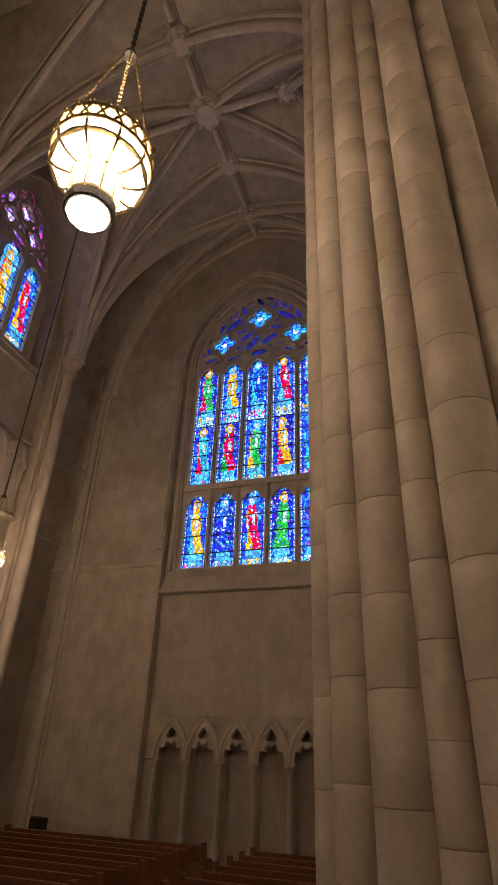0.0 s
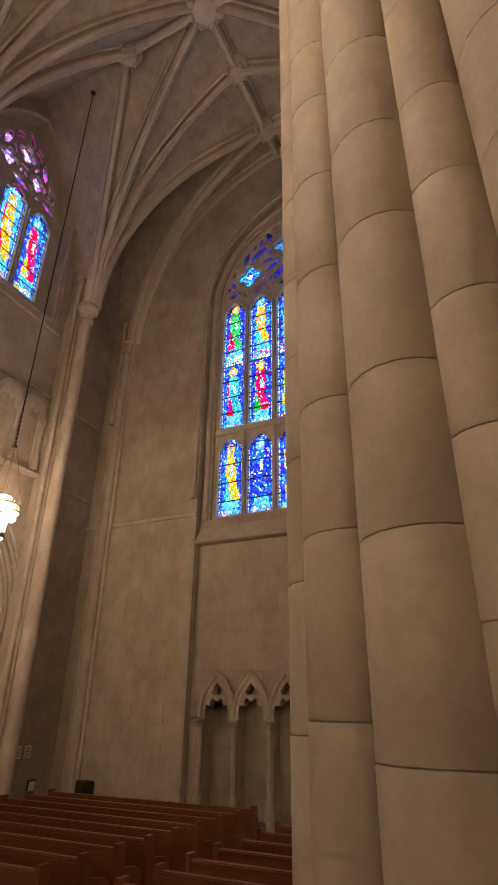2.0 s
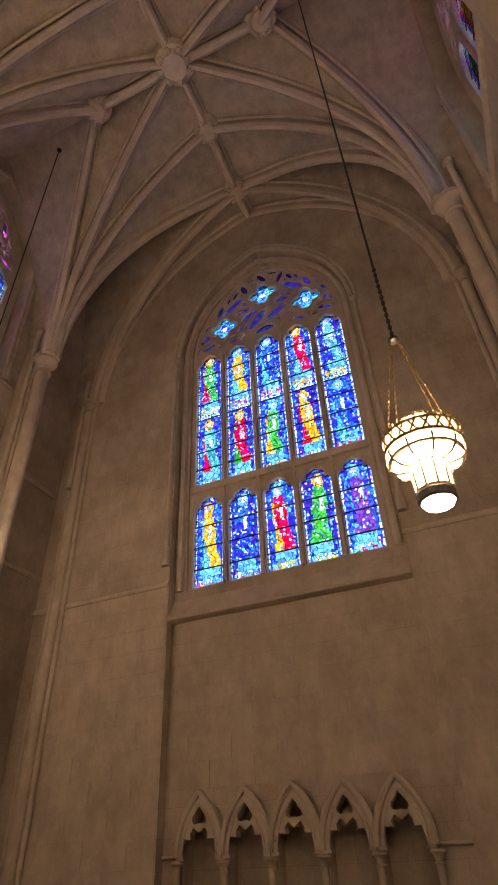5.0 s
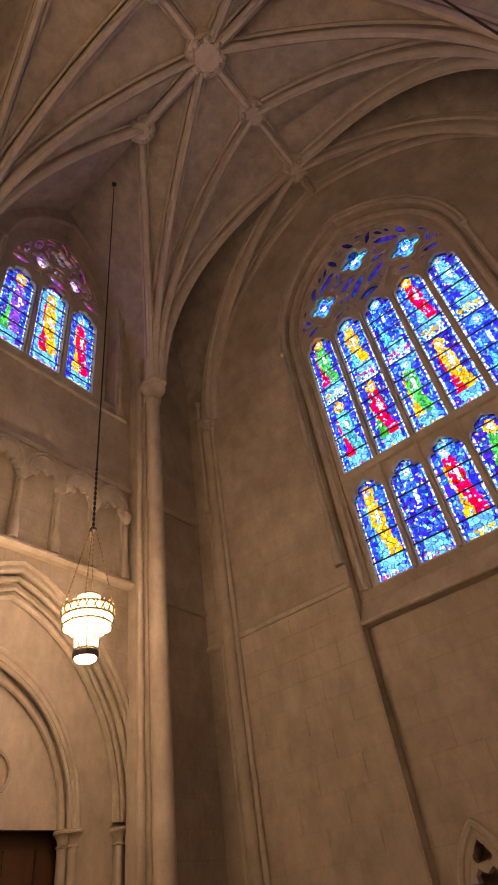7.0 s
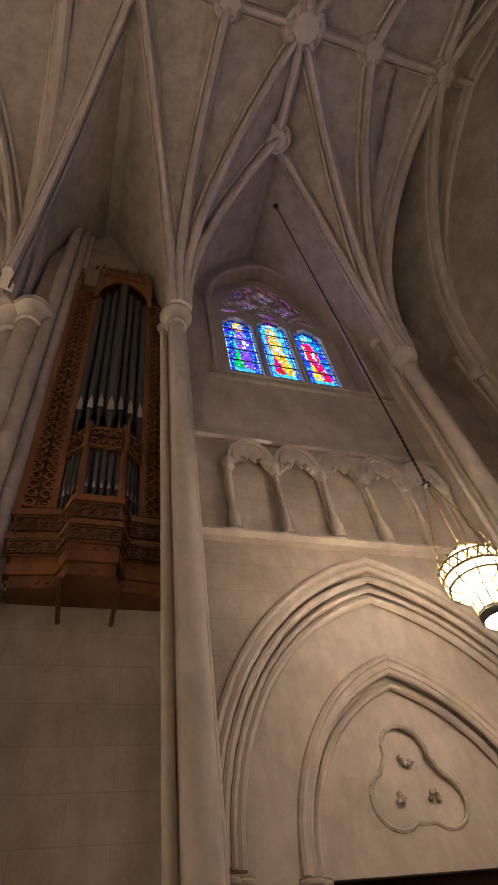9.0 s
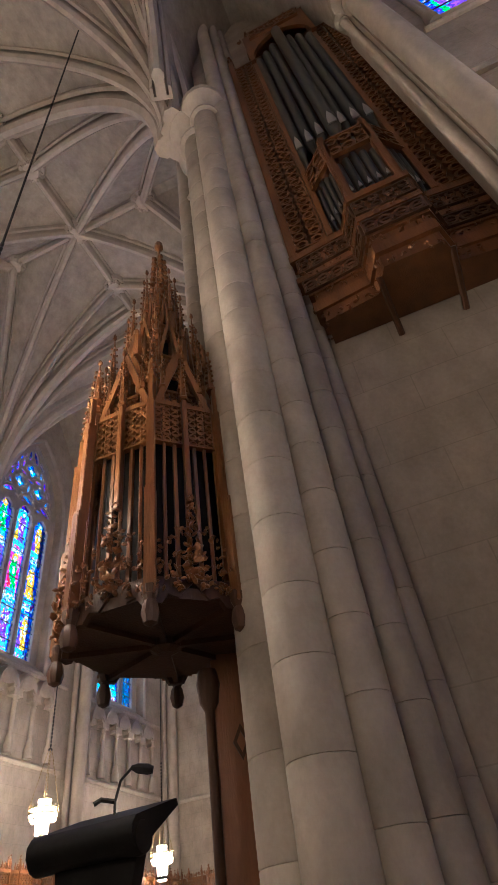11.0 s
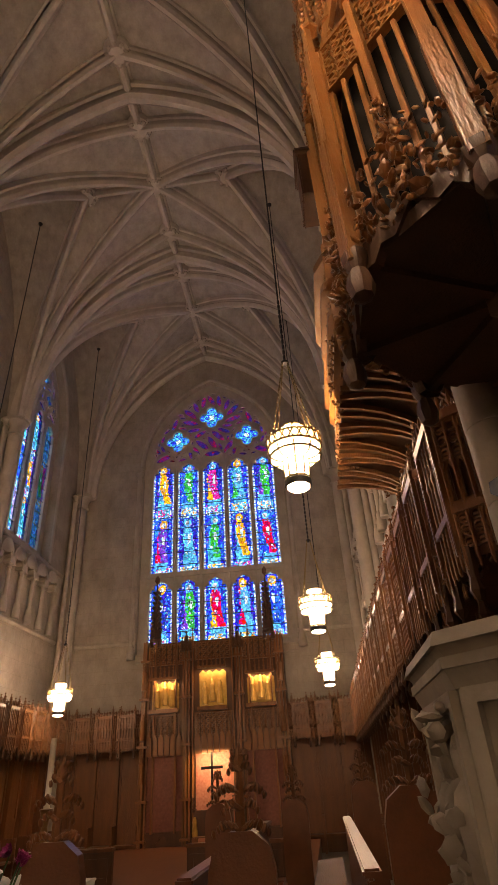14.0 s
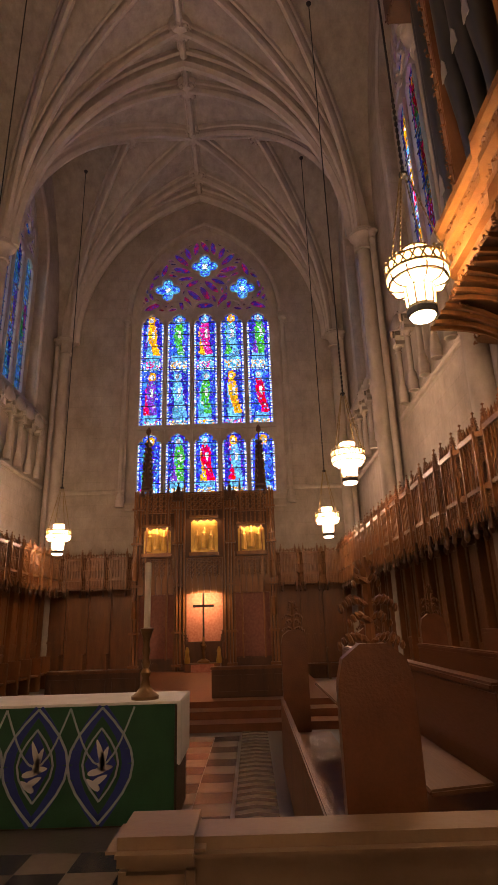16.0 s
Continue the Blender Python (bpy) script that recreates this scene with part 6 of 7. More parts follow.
slab(bm, [(0, 2.96), (0.06, 3.08), (0, 3.2), (-0.06, 3.08)], [[(0, 3.01), (0.035, 3.08), (0, 3.15), (-0.035, 3.08)]], 0, 0.02, Matrix(((1, 0, 0, 0), (0, 0, 1, 0.0), (0, 1, 0, 0), (0, 0, 0, 1))))
part("diamond", bm, OAKD, dorsal, "dark diamond ornament")

pulpit = thing("pulpit", Matrix.Translation((PX, PY, 0)), "octagonal grey stone pulpit with carved figure panels", "pulpit")
for z0, z1, r, k in ((0.0, 0.2, 0.95, 1.0), (0.2, 0.32, 0.9, 0.9), (0.32, 0.9, 0.6, 1.0), (0.9, 1.15, 0.62, 1.3), (1.15, 1.24, 0.86, 1.0), (1.24, 1.34, 0.83, 0.95), (1.34, 2.05, 0.76, 1.0), (2.05, 2.1, 0.77, 1.03), (2.1, 2.13, 0.8, 1.0), (2.13, 2.16, 0.78, 1.03), (2.16, 2.2, 0.82, 0.98)):
    bm = bmesh.new()
    prism(bm, octagon(0, 0, r), z0, z1, k)
    part("moulding" if z1 - z0 < 0.3 else "drum", bm, PULPIT, pulpit)
rp = octagon(0, 0, 0.76)
for i in range(8):
    a, b = rp[i], rp[(i + 1) % 8]
    mf = side_frame(a, b)
    d = math.dist(a, b)
    bm = bmesh.new()
    slab(bm, [(0.02, 1.4), (d - 0.02, 1.4), (d - 0.02, 2.05), (0.02, 2.05)], [[(0.06, 1.44), (d - 0.06, 1.44), (d - 0.06, 2.01), (0.06, 2.01)]], 0, 0.025, mf)
    for s in (0.3, 0.55, 0.74):
        c = mf @ Vector((d * s, 1.62, 0.0))
        lean = Matrix.Translation((c.x, c.y, 0)) @ Matrix.Rotation(s * 9, 4, "Z") @ Matrix.Diagonal((1.0, 0.75, 1, 1))
        lathe(bm, [(0.055, 1.45), (0.06, 1.5), (0.045, 1.58), (0.05, 1.68), (0.062, 1.76), (0.05, 1.81), (0.02, 1.84), (0.034, 1.87), (0.036, 1.91), (0.02, 1.945), (0.003, 1.95)], lean, 9)
        for k in range(4):
            leafy(bm, c.x, c.y, 1.5 + 0.09 * k, 0.07, rnd, 6, 0.9)
        leafy(bm, c.x, c.y, 1.95, 0.07, rnd, 8, 1.0), leafy(bm, c.x, c.y, 1.75, 0.08, rnd, 7, 1.0), leafy(bm, c.x, c.y, 1.55, 0.07, rnd, 6, 1.0)
    part("relief_panel", bm, PULPIT, pulpit, "stone relief of plain figures", True)

desk = thing("book_desk", Matrix.Translation((-10.53, 2.27, 2.2)) @ Matrix.Rotation(radians(-4), 4, "Z") @ Matrix.Scale(0.8, 4), "black scrolled book desk on the pulpit rim", "lectern")
bm = bmesh.new()
md = Matrix(((0, 1, 0, 0), (1, 0, 0, 0), (0, 0, 1, 0), (0, 0, 0, 1)))
prof = [(-0.1, 0.40)] + [(0.12 + 0.1 * math.cos(q * math.pi / 5 - math.pi / 2), 0.36 + 0.1 * math.sin(q * math.pi / 5 - math.pi / 2)) for q in range(6)] + [(-0.3, 0.58), (-0.32, 0.54)]
va = [[bm.verts.new((x, y, z)) for x, z in prof] for y in (-0.42, 0.42)]
for i in range(len(prof)):
    bm.faces.new((va[0][i], va[0][(i + 1) % len(prof)], va[1][(i + 1) % len(prof)], va[1][i]))
bm.faces.new(va[0][::-1]), bm.faces.new(va[1])
part("slope", bm, DESK_GAP_BLACK, desk, "black scrolled reading slope", True)
bm = bmesh.new()
lathe(bm, [(0.09, -0.43), (0.1, -0.4), (0.085, -0.2), (0.085, 0.2), (0.1, 0.4), (0.09, 0.43)], Matrix.Translation((0.1, 0, 0.33)) @ Matrix.Rotation(math.pi / 2, 4, "X"), 14)
part("roll", bm, DESK_GAP_BLACK, desk, "rounded black roll", True)
bm = bmesh.new()
slab(bm, [(-0.28, 0.0), (0.28, 0.0), (0.36, 0.34), (-0.32, 0.34)], [], -0.05, 0.05, Matrix(((0, 0, 1, 0), (1, 0, 0, 0), (0, 1, 0, 0), (0, 0, 0, 1))))
part("pedestal", bm, DESK_GAP_BLACK, desk)
mic = thing("microphone", Matrix.Translation((-10.68, 2.26, 2.6)) @ Matrix.Rotation(radians(30), 4, "Z"), "black gooseneck microphone on the book desk", "microphone")
bm = bmesh.new()
tube(bm, [Vector((0, 0, 0)), Vector((0, 0.0, 0.1)), Vector((0.02, 0.03, 0.2)), Vector((0.05, 0.1, 0.26))], 0.008, 6)
part("stem", bm, IRON, mic)
bm = bmesh.new()
lathe(bm, [(0.012, 0), (0.028, 0.04), (0.03, 0.1), (0.02, 0.13)], Matrix.Translation((0.05, 0.09, 0.255)) @ Matrix.Rotation(radians(-100), 4, "X"), 8)
part("head", bm, IRON, mic, "foam microphone head", True)
bm = bmesh.new()
tube(bm, [Vector((0, 0, 0.1)), Vector((-0.02, -0.08, 0.12)), Vector((-0.02, -0.12, 0.1))], 0.014, 6)
part("clamp", bm, IRON, mic)


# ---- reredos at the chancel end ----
def added_panel_light(y, z, out, watts):
    """An added area lamp, unseen and without a fixture, shining down a reredos panel."""
    d = bpy.data.lights.new("added_panel_light", "AREA")
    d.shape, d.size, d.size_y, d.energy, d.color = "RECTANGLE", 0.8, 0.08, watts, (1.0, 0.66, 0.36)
    ob = new("added_panel_light", d)
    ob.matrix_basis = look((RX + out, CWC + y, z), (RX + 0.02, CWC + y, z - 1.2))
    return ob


RX = -29.2
reredos = thing("reredos", Matrix.Translation((RX, CWC, 0)), "tall carved oak reredos with gilded lit niches and brocade panels", "reredos")
bm = bmesh.new()
box(bm, -0.5, 0.0, -2.45, 2.45, 0.0, 6.25)
part("back_panel", bm, OAKD, reredos)
for y in (-2.3, -0.9, 0.9, 2.3):
    big = abs(y) > 2
    bm = bmesh.new()
    for d in (-0.1, 0.0, 0.1):
        box(bm, -0.02, 0.22 - abs(d), y + d - 0.032, y + d + 0.032, 0.0, 6.3 if big else 5.9, I4, 0.006)
    for z in (0.5, 1.5, 3.0, 4.4, 5.6):
        box(bm, -0.02, 0.26, y - 0.17, y + 0.17, z, z + 0.07, I4, 0.01)
    part("pier", bm, CARVEDOAK, reredos, "moulded oak buttress")
    bm = bmesh.new()
    spike(bm, 0.1, y * (0.87 if big else 1), 6.3 if big else 5.9, 2.4 if big else 0.7, 0.2 if big else 0.1, 8)
    for d in (-0.14, 0.14):
        spike(bm, 0.12, y * (0.87 if big else 1) + d, 6.1 if big else 5.9, 1.2 if big else 0.5, 0.08, 5)
    part("pinnacle", bm, OAKD, reredos)
    if big:
        for z in (3.2, 4.7, 2.0):
            bm = bmesh.new()
            lathe(bm, [(0.09, 0), (0.1, 0.1), (0.07, 0.45), (0.09, 0.55), (0.05, 0.62), (0.055, 0.7), (0.02, 0.78)], Matrix.Translation((0.3, y, z)), 8)
            part("figure", bm, CARVEDOAK, reredos, "plain carved figure in niche", True)
mz = Matrix(((0, 0, 1, 0.02), (1, 0, 0, 0), (0, 1, 0, 0), (0, 0, 0, 1)))
for y in (-1.98, -1.26, -0.68, 0.68, 1.26, 1.98):
    bm = bmesh.new()
    box(bm, 0.0, 0.16, y - 0.025, y + 0.025, 0.7, 6.0, I4, 0.006)
    spike(bm, 0.1, y, 6.0, 0.7, 0.06, 5)
    part("colonette", bm, CARVEDOAK, reredos)
for y, z0, z1 in ((-1.62, 4.1, 4.98), (0.0, 4.1, 5.25), (1.62, 4.1, 4.98)):
    bm = bmesh.new()
    o = [(y - 0.46, z0), (y + 0.46, z0), (y + 0.46, z1 - 0.1)] + [(y + 0.46 - 0.92 * k / 8, z1 - (0.0 if k % 2 else 0.08)) for k in range(1, 8)] + [(y - 0.46, z1 - 0.1)]
    slab(bm, o, [], 0.0, 0.015, mz)
    niche = part("niche", bm, GILT, reredos, "gilded lit niche")
    bm = bmesh.new()
    for k, dy in enumerate((-0.26, 0.0, 0.26)):
        lathe(bm, [(0.1, z0 + 0.02), (0.11, z0 + 0.15), (0.07, z0 + 0.45), (0.09, z0 + 0.54), (0.05, z0 + 0.6), (0.058, z0 + 0.68), (0.02, z0 + 0.75)], Matrix.Translation((0.12, y + dy, 0.04 if k != 1 else 0.12)), 8)
    part("figure_relief", bm, GILT, niche, "plain gilded figures", True)
    bm = bmesh.new()
    box(bm, 0.05, 0.3, y - 0.5, y + 0.5, z0 - 0.12, z0, I4, 0.012)
    box(bm, 0.2, 0.34, y - 0.5, y + 0.5, z1 + 0.02, z1 + 0.1, I4, 0.012)
    for k in range(7):
        spike(bm, 0.25, y - 0.45 + 0.15 * k, z1 + 0.1, 0.5 if k % 2 else 0.8, 0.04, 3)
    part("niche_canopy", bm, CARVEDOAK, reredos)
    added_panel_light(y, z1 + 0.01, 0.24, 9.0)
    bm = bmesh.new()
    fretwork(bm, y - 0.62, y + 0.62, 5.5 if y else 5.6, 6.2, mz, 0.03, 0.2, 0.08)
    part("tracery", bm, CARVEDOAK, reredos, "carved tracery panel")
    for k in range(6):
        bm = bmesh.new()
        slab(bm, pointed(y - 0.5 + 0.2 * k, 0.09, 2.75, 3.1, 3.4, 4), [], 0.02, 0.14, mz)
        spike(bm, 0.12, y - 0.5 + 0.2 * k, 3.35, 0.7 if k % 2 else 0.5, 0.05, 4)
        part("gablet", bm, CARVEDOAK, reredos)
    bm = bmesh.new()
    fretwork(bm, y - 0.62, y + 0.62, 2.95, 3.95, mz, 0.03, 0.17, 0.08)
    part("tracery", bm, CARVEDOAK, reredos, "carved tracery panel")
    bm = bmesh.new()
    slab(bm, [(y - 0.6, 0.75), (y + 0.6, 0.75), (y + 0.6, 2.95), (y - 0.6, 2.95)], [], 0.0, 0.02, mz)
    for k in range(9):
        for j in range(12):
            c = (y - 0.52 + 0.13 * k + (0.065 if j % 2 else 0), 0.9 + 0.17 * j)
            if c[0] < y + 0.56:
                slab(bm, [(c[0] - 0.035, c[1]), (c[0], c[1] - 0.05), (c[0] + 0.035, c[1]), (c[0], c[1] + 0.05)], [], 0.018, 0.03, mz)
    part("brocade", bm, DOSSAL if y == 0 else DOSSALD, reredos, "red and gold diapered brocade")
    bm = bmesh.new()
    slab(bm, [(y - 0.62, 0.05), (y + 0.62, 0.05), (y + 0.62, 0.72), (y - 0.62, 0.72)], [foil(y, 0.4, 0.26)], 0.0, 0.06, mz)
    part("base_panel", bm, OAKD, reredos)
for k in range(25):
    y = -2.4 + 0.2 * k
    if min(abs(abs(y) - 2.3), abs(abs(y) - 0.9)) > 0.17 and abs(abs(y) - 1.62) > 0.6 and abs(y) > 0.62:
        bm = bmesh.new()
        box(bm, 0.0, 0.1, y - 0.022, y + 0.022, 0.4, 6.2, I4, 0.006)
        spike(bm, 0.06, y, 6.2, 0.5, 0.05, 4)
        part("mullion", bm, CARVEDOAK, reredos)
# Stronger added light, unseen, in front of the central brocade.
added_panel_light(0.0, 2.74, 0.5, 40.0)
cross = thing("altar_cross", Matrix.Translation((RX + 0.5, CWC, 0.62)), "slender dark standing altar cross", "cross")
bm = bmesh.new()
box(bm, -0.025, 0.025, -0.03, 0.03, 0.75, 2.15, I4, 0.008), box(bm, -0.025, 0.025, -0.34, 0.34, 1.68, 1.76, I4, 0.008)
part("cross_bar", bm, IRON, cross)
bm = bmesh.new()
lathe(bm, [(0.2, 0), (0.2, 0.05), (0.06, 0.12), (0.05, 0.4), (0.1, 0.5), (0.04, 0.6), (0.03, 0.78)], I4, 10)
part("foot", bm, BRASS, cross, "", True)
chair = thing("sanctuary_chair", Matrix.Translation((RX + 0.7, CWC, 0.0)), "carved oak sanctuary seat with gilded figures and lit cushion", "chair")
bm = bmesh.new()
box(bm, -0.4, 0.2, -0.55, 0.55, 0.0, 0.62, I4, 0.02)
part("base", bm, OAK, chair)
bm = bmesh.new()
box(bm, -0.42, -0.32, -0.6, 0.6, 0.55, 1.25, I4, 0.02)
for s in (-0.6, 0.6):
    spike(bm, -0.37, s, 1.2, 0.4, 0.08, 3)
part("backrest", bm, OAKD, chair)
for s in (-0.5, 0.5):
    bm = bmesh.new()
    lathe(bm, [(0.08, 0.62), (0.09, 0.7), (0.06, 0.9), (0.07, 0.98), (0.03, 1.1)], Matrix.Translation((0.0, s, 0)), 8)
    part("figure", bm, GILT, chair, "plain gilded finial figure", True)
bm = bmesh.new()
box(bm, 0.2, 0.24, -0.36, 0.36, 0.1, 0.6, I4, 0.01)
part("front_cloth", bm, DOSSAL, chair)

# sanctuary steps, and low panels added to stand in for the reredos base
bm = bmesh.new()
box(bm, -29.2, -20.4, -5.2, 0.9, 0.0, 0.13), box(bm, -29.2, -20.9, -5.2, 0.9, 0.13, 0.26), box(bm, -29.2, -21.4, -5.2, 0.9, 0.26, 0.37)
setting("step_2", bm, PEWWOOD, "polished wooden sanctuary steps", "step")
rail = thing("sanctuary_rail", Matrix.Translation((-21.9, CWC, 0.37)), "low dark oak panels standing in for the reredos base", "rail")
for y0, y1, hh in ((-2.6, -0.72, 0.52), (0.72, 2.6, 0.52)):
    bm = bmesh.new()
    box(bm, -0.05, 0.05, y0, y1, 0.0, hh, I4, 0.01)
    mr = Matrix(((0, 0, 1, 0.05), (1, 0, 0, 0), (0, 1, 0, 0), (0, 0, 0, 1)))
    for k in range(3):
        u = y0 + 0.06 + k * 0.6
        slab(bm, [(u, 0.06), (u + 0.54, 0.06), (u + 0.54, hh - 0.1), (u, hh - 0.1)], [[(u + 0.07, 0.12), (u + 0.47, 0.12), (u + 0.47, hh - 0.16), (u + 0.07, hh - 0.16)]], 0, 0.03, mr)
    part("panel", bm, OAKD, rail)
    bm = bmesh.new()
    box(bm, -0.09, 0.09, y0 - 0.02, y1 + 0.02, hh, hh + 0.06, I4, 0.015)
    part("top_rail", bm, OAK, rail)


# ---- choir stalls with tall canopies ----
def lancets(bm, u0, u1, v0, v1, m, n, out=0.04):
    """A row of narrow upright lancet openings: bars with pointed heads."""
    w = (u1 - u0) / n
    for i in range(n):
        c = u0 + w * (i + 0.5)
        o = [(c - w / 2, v0), (c + w / 2, v0), (c + w / 2, v1), (c - w / 2, v1)]
        slab(bm, o, [[(c - w * 0.3, v0 + 0.04), (c + w * 0.3, v0 + 0.04), (c + w * 0.3, v1 - w * 0.9), (c, v1 - w * 0.3), (c - w * 0.3, v1 - w * 0.9)]], 0.0, out, m)


def stall(m):
    t = thing("choir_stall", m, "dark oak choir stall under a tall carved canopy", "choir stall", "canopied choir stalls")
    rnd = random.Random(2)
    w = 0.8
    my = Matrix(((1, 0, 0, 0), (0, 0, 1, 0.0), (0, 1, 0, 0), (0, 0, 0, 1)))
    bm = bmesh.new()
    box(bm, 0, w, 0.0, 0.06, 0.0, 4.0)
    slab(bm, [(0.05, 1.3), (w - 0.05, 1.3), (w - 0.05, 2.9), (0.05, 2.9)], [[(0.13, 1.38), (w - 0.13, 1.38), (w - 0.13, 2.82), (0.13, 2.82)]], 0.06, 0.09, my)
    part("back_panel", bm, OAK, t)
    bm = bmesh.new()
    box(bm, -0.03, 0.03, 0.05, 0.2, 0.0, 3.0, I4, 0.008)
    box(bm, -0.035, 0.035, 0.05, 0.55, 0.0, 0.95, I4, 0.012)
    part("divider", bm, OAK, t)
    bm = bmesh.new()
    box(bm, 0.03, w - 0.03, 0.06, 0.5, 0.42, 0.47, I4, 0.01)
    part("seat", bm, OAK, t)
    # canopy: three-sided front with pierced panels, dark pendants and crested top
    pts = [(0.0, 0.36), (0.16, 0.56), (w - 0.16, 0.56), (w + 0.02, 0.36)]
    bm = bmesh.new()
    prism(bm, [(0, 0.06)] + pts + [(w, 0.06)], 2.98, 3.05)
    part("soffit", bm, OAK, t)
    bm = bmesh.new()
    for i in range(3):
        a, b = pts[i + 1], pts[i]
        mf = side_frame(a, b)
        d = math.dist(a, b)
        n = 5 if i == 1 else 3
        fretwork(bm, 0, d, 3.04, 3.28, mf, 0.012, 0.09, 0.03)
        lancets(bm, 0, d, 3.32, 3.66, mf, n, 0.03)
        fretwork(bm, 0, d, 3.66, 3.95, mf, 0.015, 0.1, 0.04)
        for k in range(n + 1):
            q = mf @ Vector((d * k / n, 0, 0.045))
            lathe(bm, [(0.006, 2.9), (0.014, 2.96), (0.011, 3.1), (0.011, 3.6), (0.02, 3.64), (0.011, 3.68), (0.011, 3.94), (0.022, 4.0), (0.012, 4.05), (0.02, 4.09), (0.003, 4.17)], Matrix.Translation((q.x, q.y, 0)), 5)
        slab(bm, [(-0.01, 3.95), (d + 0.01, 3.95), (d + 0.01, 4.02), (-0.01, 4.02)], [], -0.04, 0.07, mf)
        slab(bm, [(-0.01, 3.27), (d + 0.01, 3.27), (d + 0.01, 3.32), (-0.01, 3.32)], [], -0.03, 0.06, mf)
    part("canopy_front", bm, STALLOAK, t, "pierced canopy panels")
    bm = bmesh.new()
    for i in range(3):
        a, b = pts[i + 1], pts[i]
        slab(bm, [(0, 3.05), (math.dist(a, b), 3.05), (math.dist(a, b), 3.95), (0, 3.95)], [], -0.06, -0.03, side_frame(a, b))
    part("canopy_back", bm, OAK, t)
    bm = bmesh.new()
    for x, y in pts[:3]:
        lathe(bm, [(0.015, 2.72), (0.05, 2.78), (0.03, 2.86), (0.045, 2.95), (0.05, 3.05)], Matrix.Translation((x, y, 0)), 6)
    for k in range(4):
        leafy(bm, 0.1 + 0.2 * k, 0.46, 2.95, 0.06, rnd, 5)
    tagged(part("pendant_carving", bm, OAKD, t, "dark carved pendants"), kind="stuff")
    for x, y in pts[:3]:
        bm = bmesh.new()
        box(bm, x - 0.016, x + 0.016, y - 0.01, y + 0.07, 3.0, 4.06, I4, 0.005)
        spike(bm, x, y + 0.02, 4.04, 0.27, 0.045, 4)
        part("pinnacle", bm, STALLOAK, t)
    bm = bmesh.new()
    for k in range(8):
        x = 0.05 + 0.1 * k
        leafy(bm, x, 0.56 - max(0.0, abs(x - 0.4) - 0.2) * 1.7, 4.08, 0.06, rnd, 6)
    tagged(part("cresting", bm, STALLOAK, t, "leafy carved cresting"), kind="stuff")
    return t


_st = stall(Matrix.Translation((-12.4, CH_S - 0.45, 0)) @ Matrix.Rotation(math.pi, 4, "Z"))
for k in range(1, 20):
    copy_thing(_st, Matrix.Translation((-12.4 - 0.82 * k, CH_S - 0.45, 0)) @ Matrix.Rotation(math.pi, 4, "Z"))
for k in range(20):
    copy_thing(_st, Matrix.Translation((-28.8 + 0.82 * k, CH_N + 0.45, 0)))
for k in range(4):
    copy_thing(_st, Matrix.Translation((-29.6, 1.05 + 0.76 * k, 0)) @ Matrix.Rotation(-math.pi / 2, 4, "Z"))
    copy_thing(_st, Matrix.Translation((-29.6, -4.65 - 0.76 * k, 0)) @ Matrix.Rotation(-math.pi / 2, 4, "Z"))


# ---- choir pews with poppyheads ----
def poppyhead(bm, x, y, z, s, rnd):
    """Carved fleur finial: curled leaves in three tiers on a stem."""
    lathe(bm, [(0.05 * s, z), (0.04 * s, z + 0.6 * s), (0.06 * s, z + 0.66 * s), (0.01, z + 0.8 * s)], Matrix.Translation((x, y, 0)), 6)
    for h, w, n in ((0.04, 0.3, 7), (0.22, 0.2, 5), (0.36, 0.27, 7), (0.56, 0.13, 4), (0.68, 0.09, 4)):
        for d in (-1, 1):
            for k in range(n):
                q = (k + 0.5) / n
                c = (x + rnd.uniform(-0.03, 0.03) * s, y + d * w * s * q, z + (h + 0.07 * math.sin(q * 3.0) - 0.05 * q * q) * s)
                m = Matrix.Translation(c) @ Euler((d * (0.5 + q), rnd.uniform(-0.4, 0.4), 0)).to_matrix().to_4x4() @ Matrix.Diagonal((0.8, 1.1, 0.65, 1))
                bmesh.ops.create_icosphere(bm, subdivisions=1, radius=(0.055 - 0.012 * q) * s * rnd.uniform(0.85, 1.2), matrix=m)


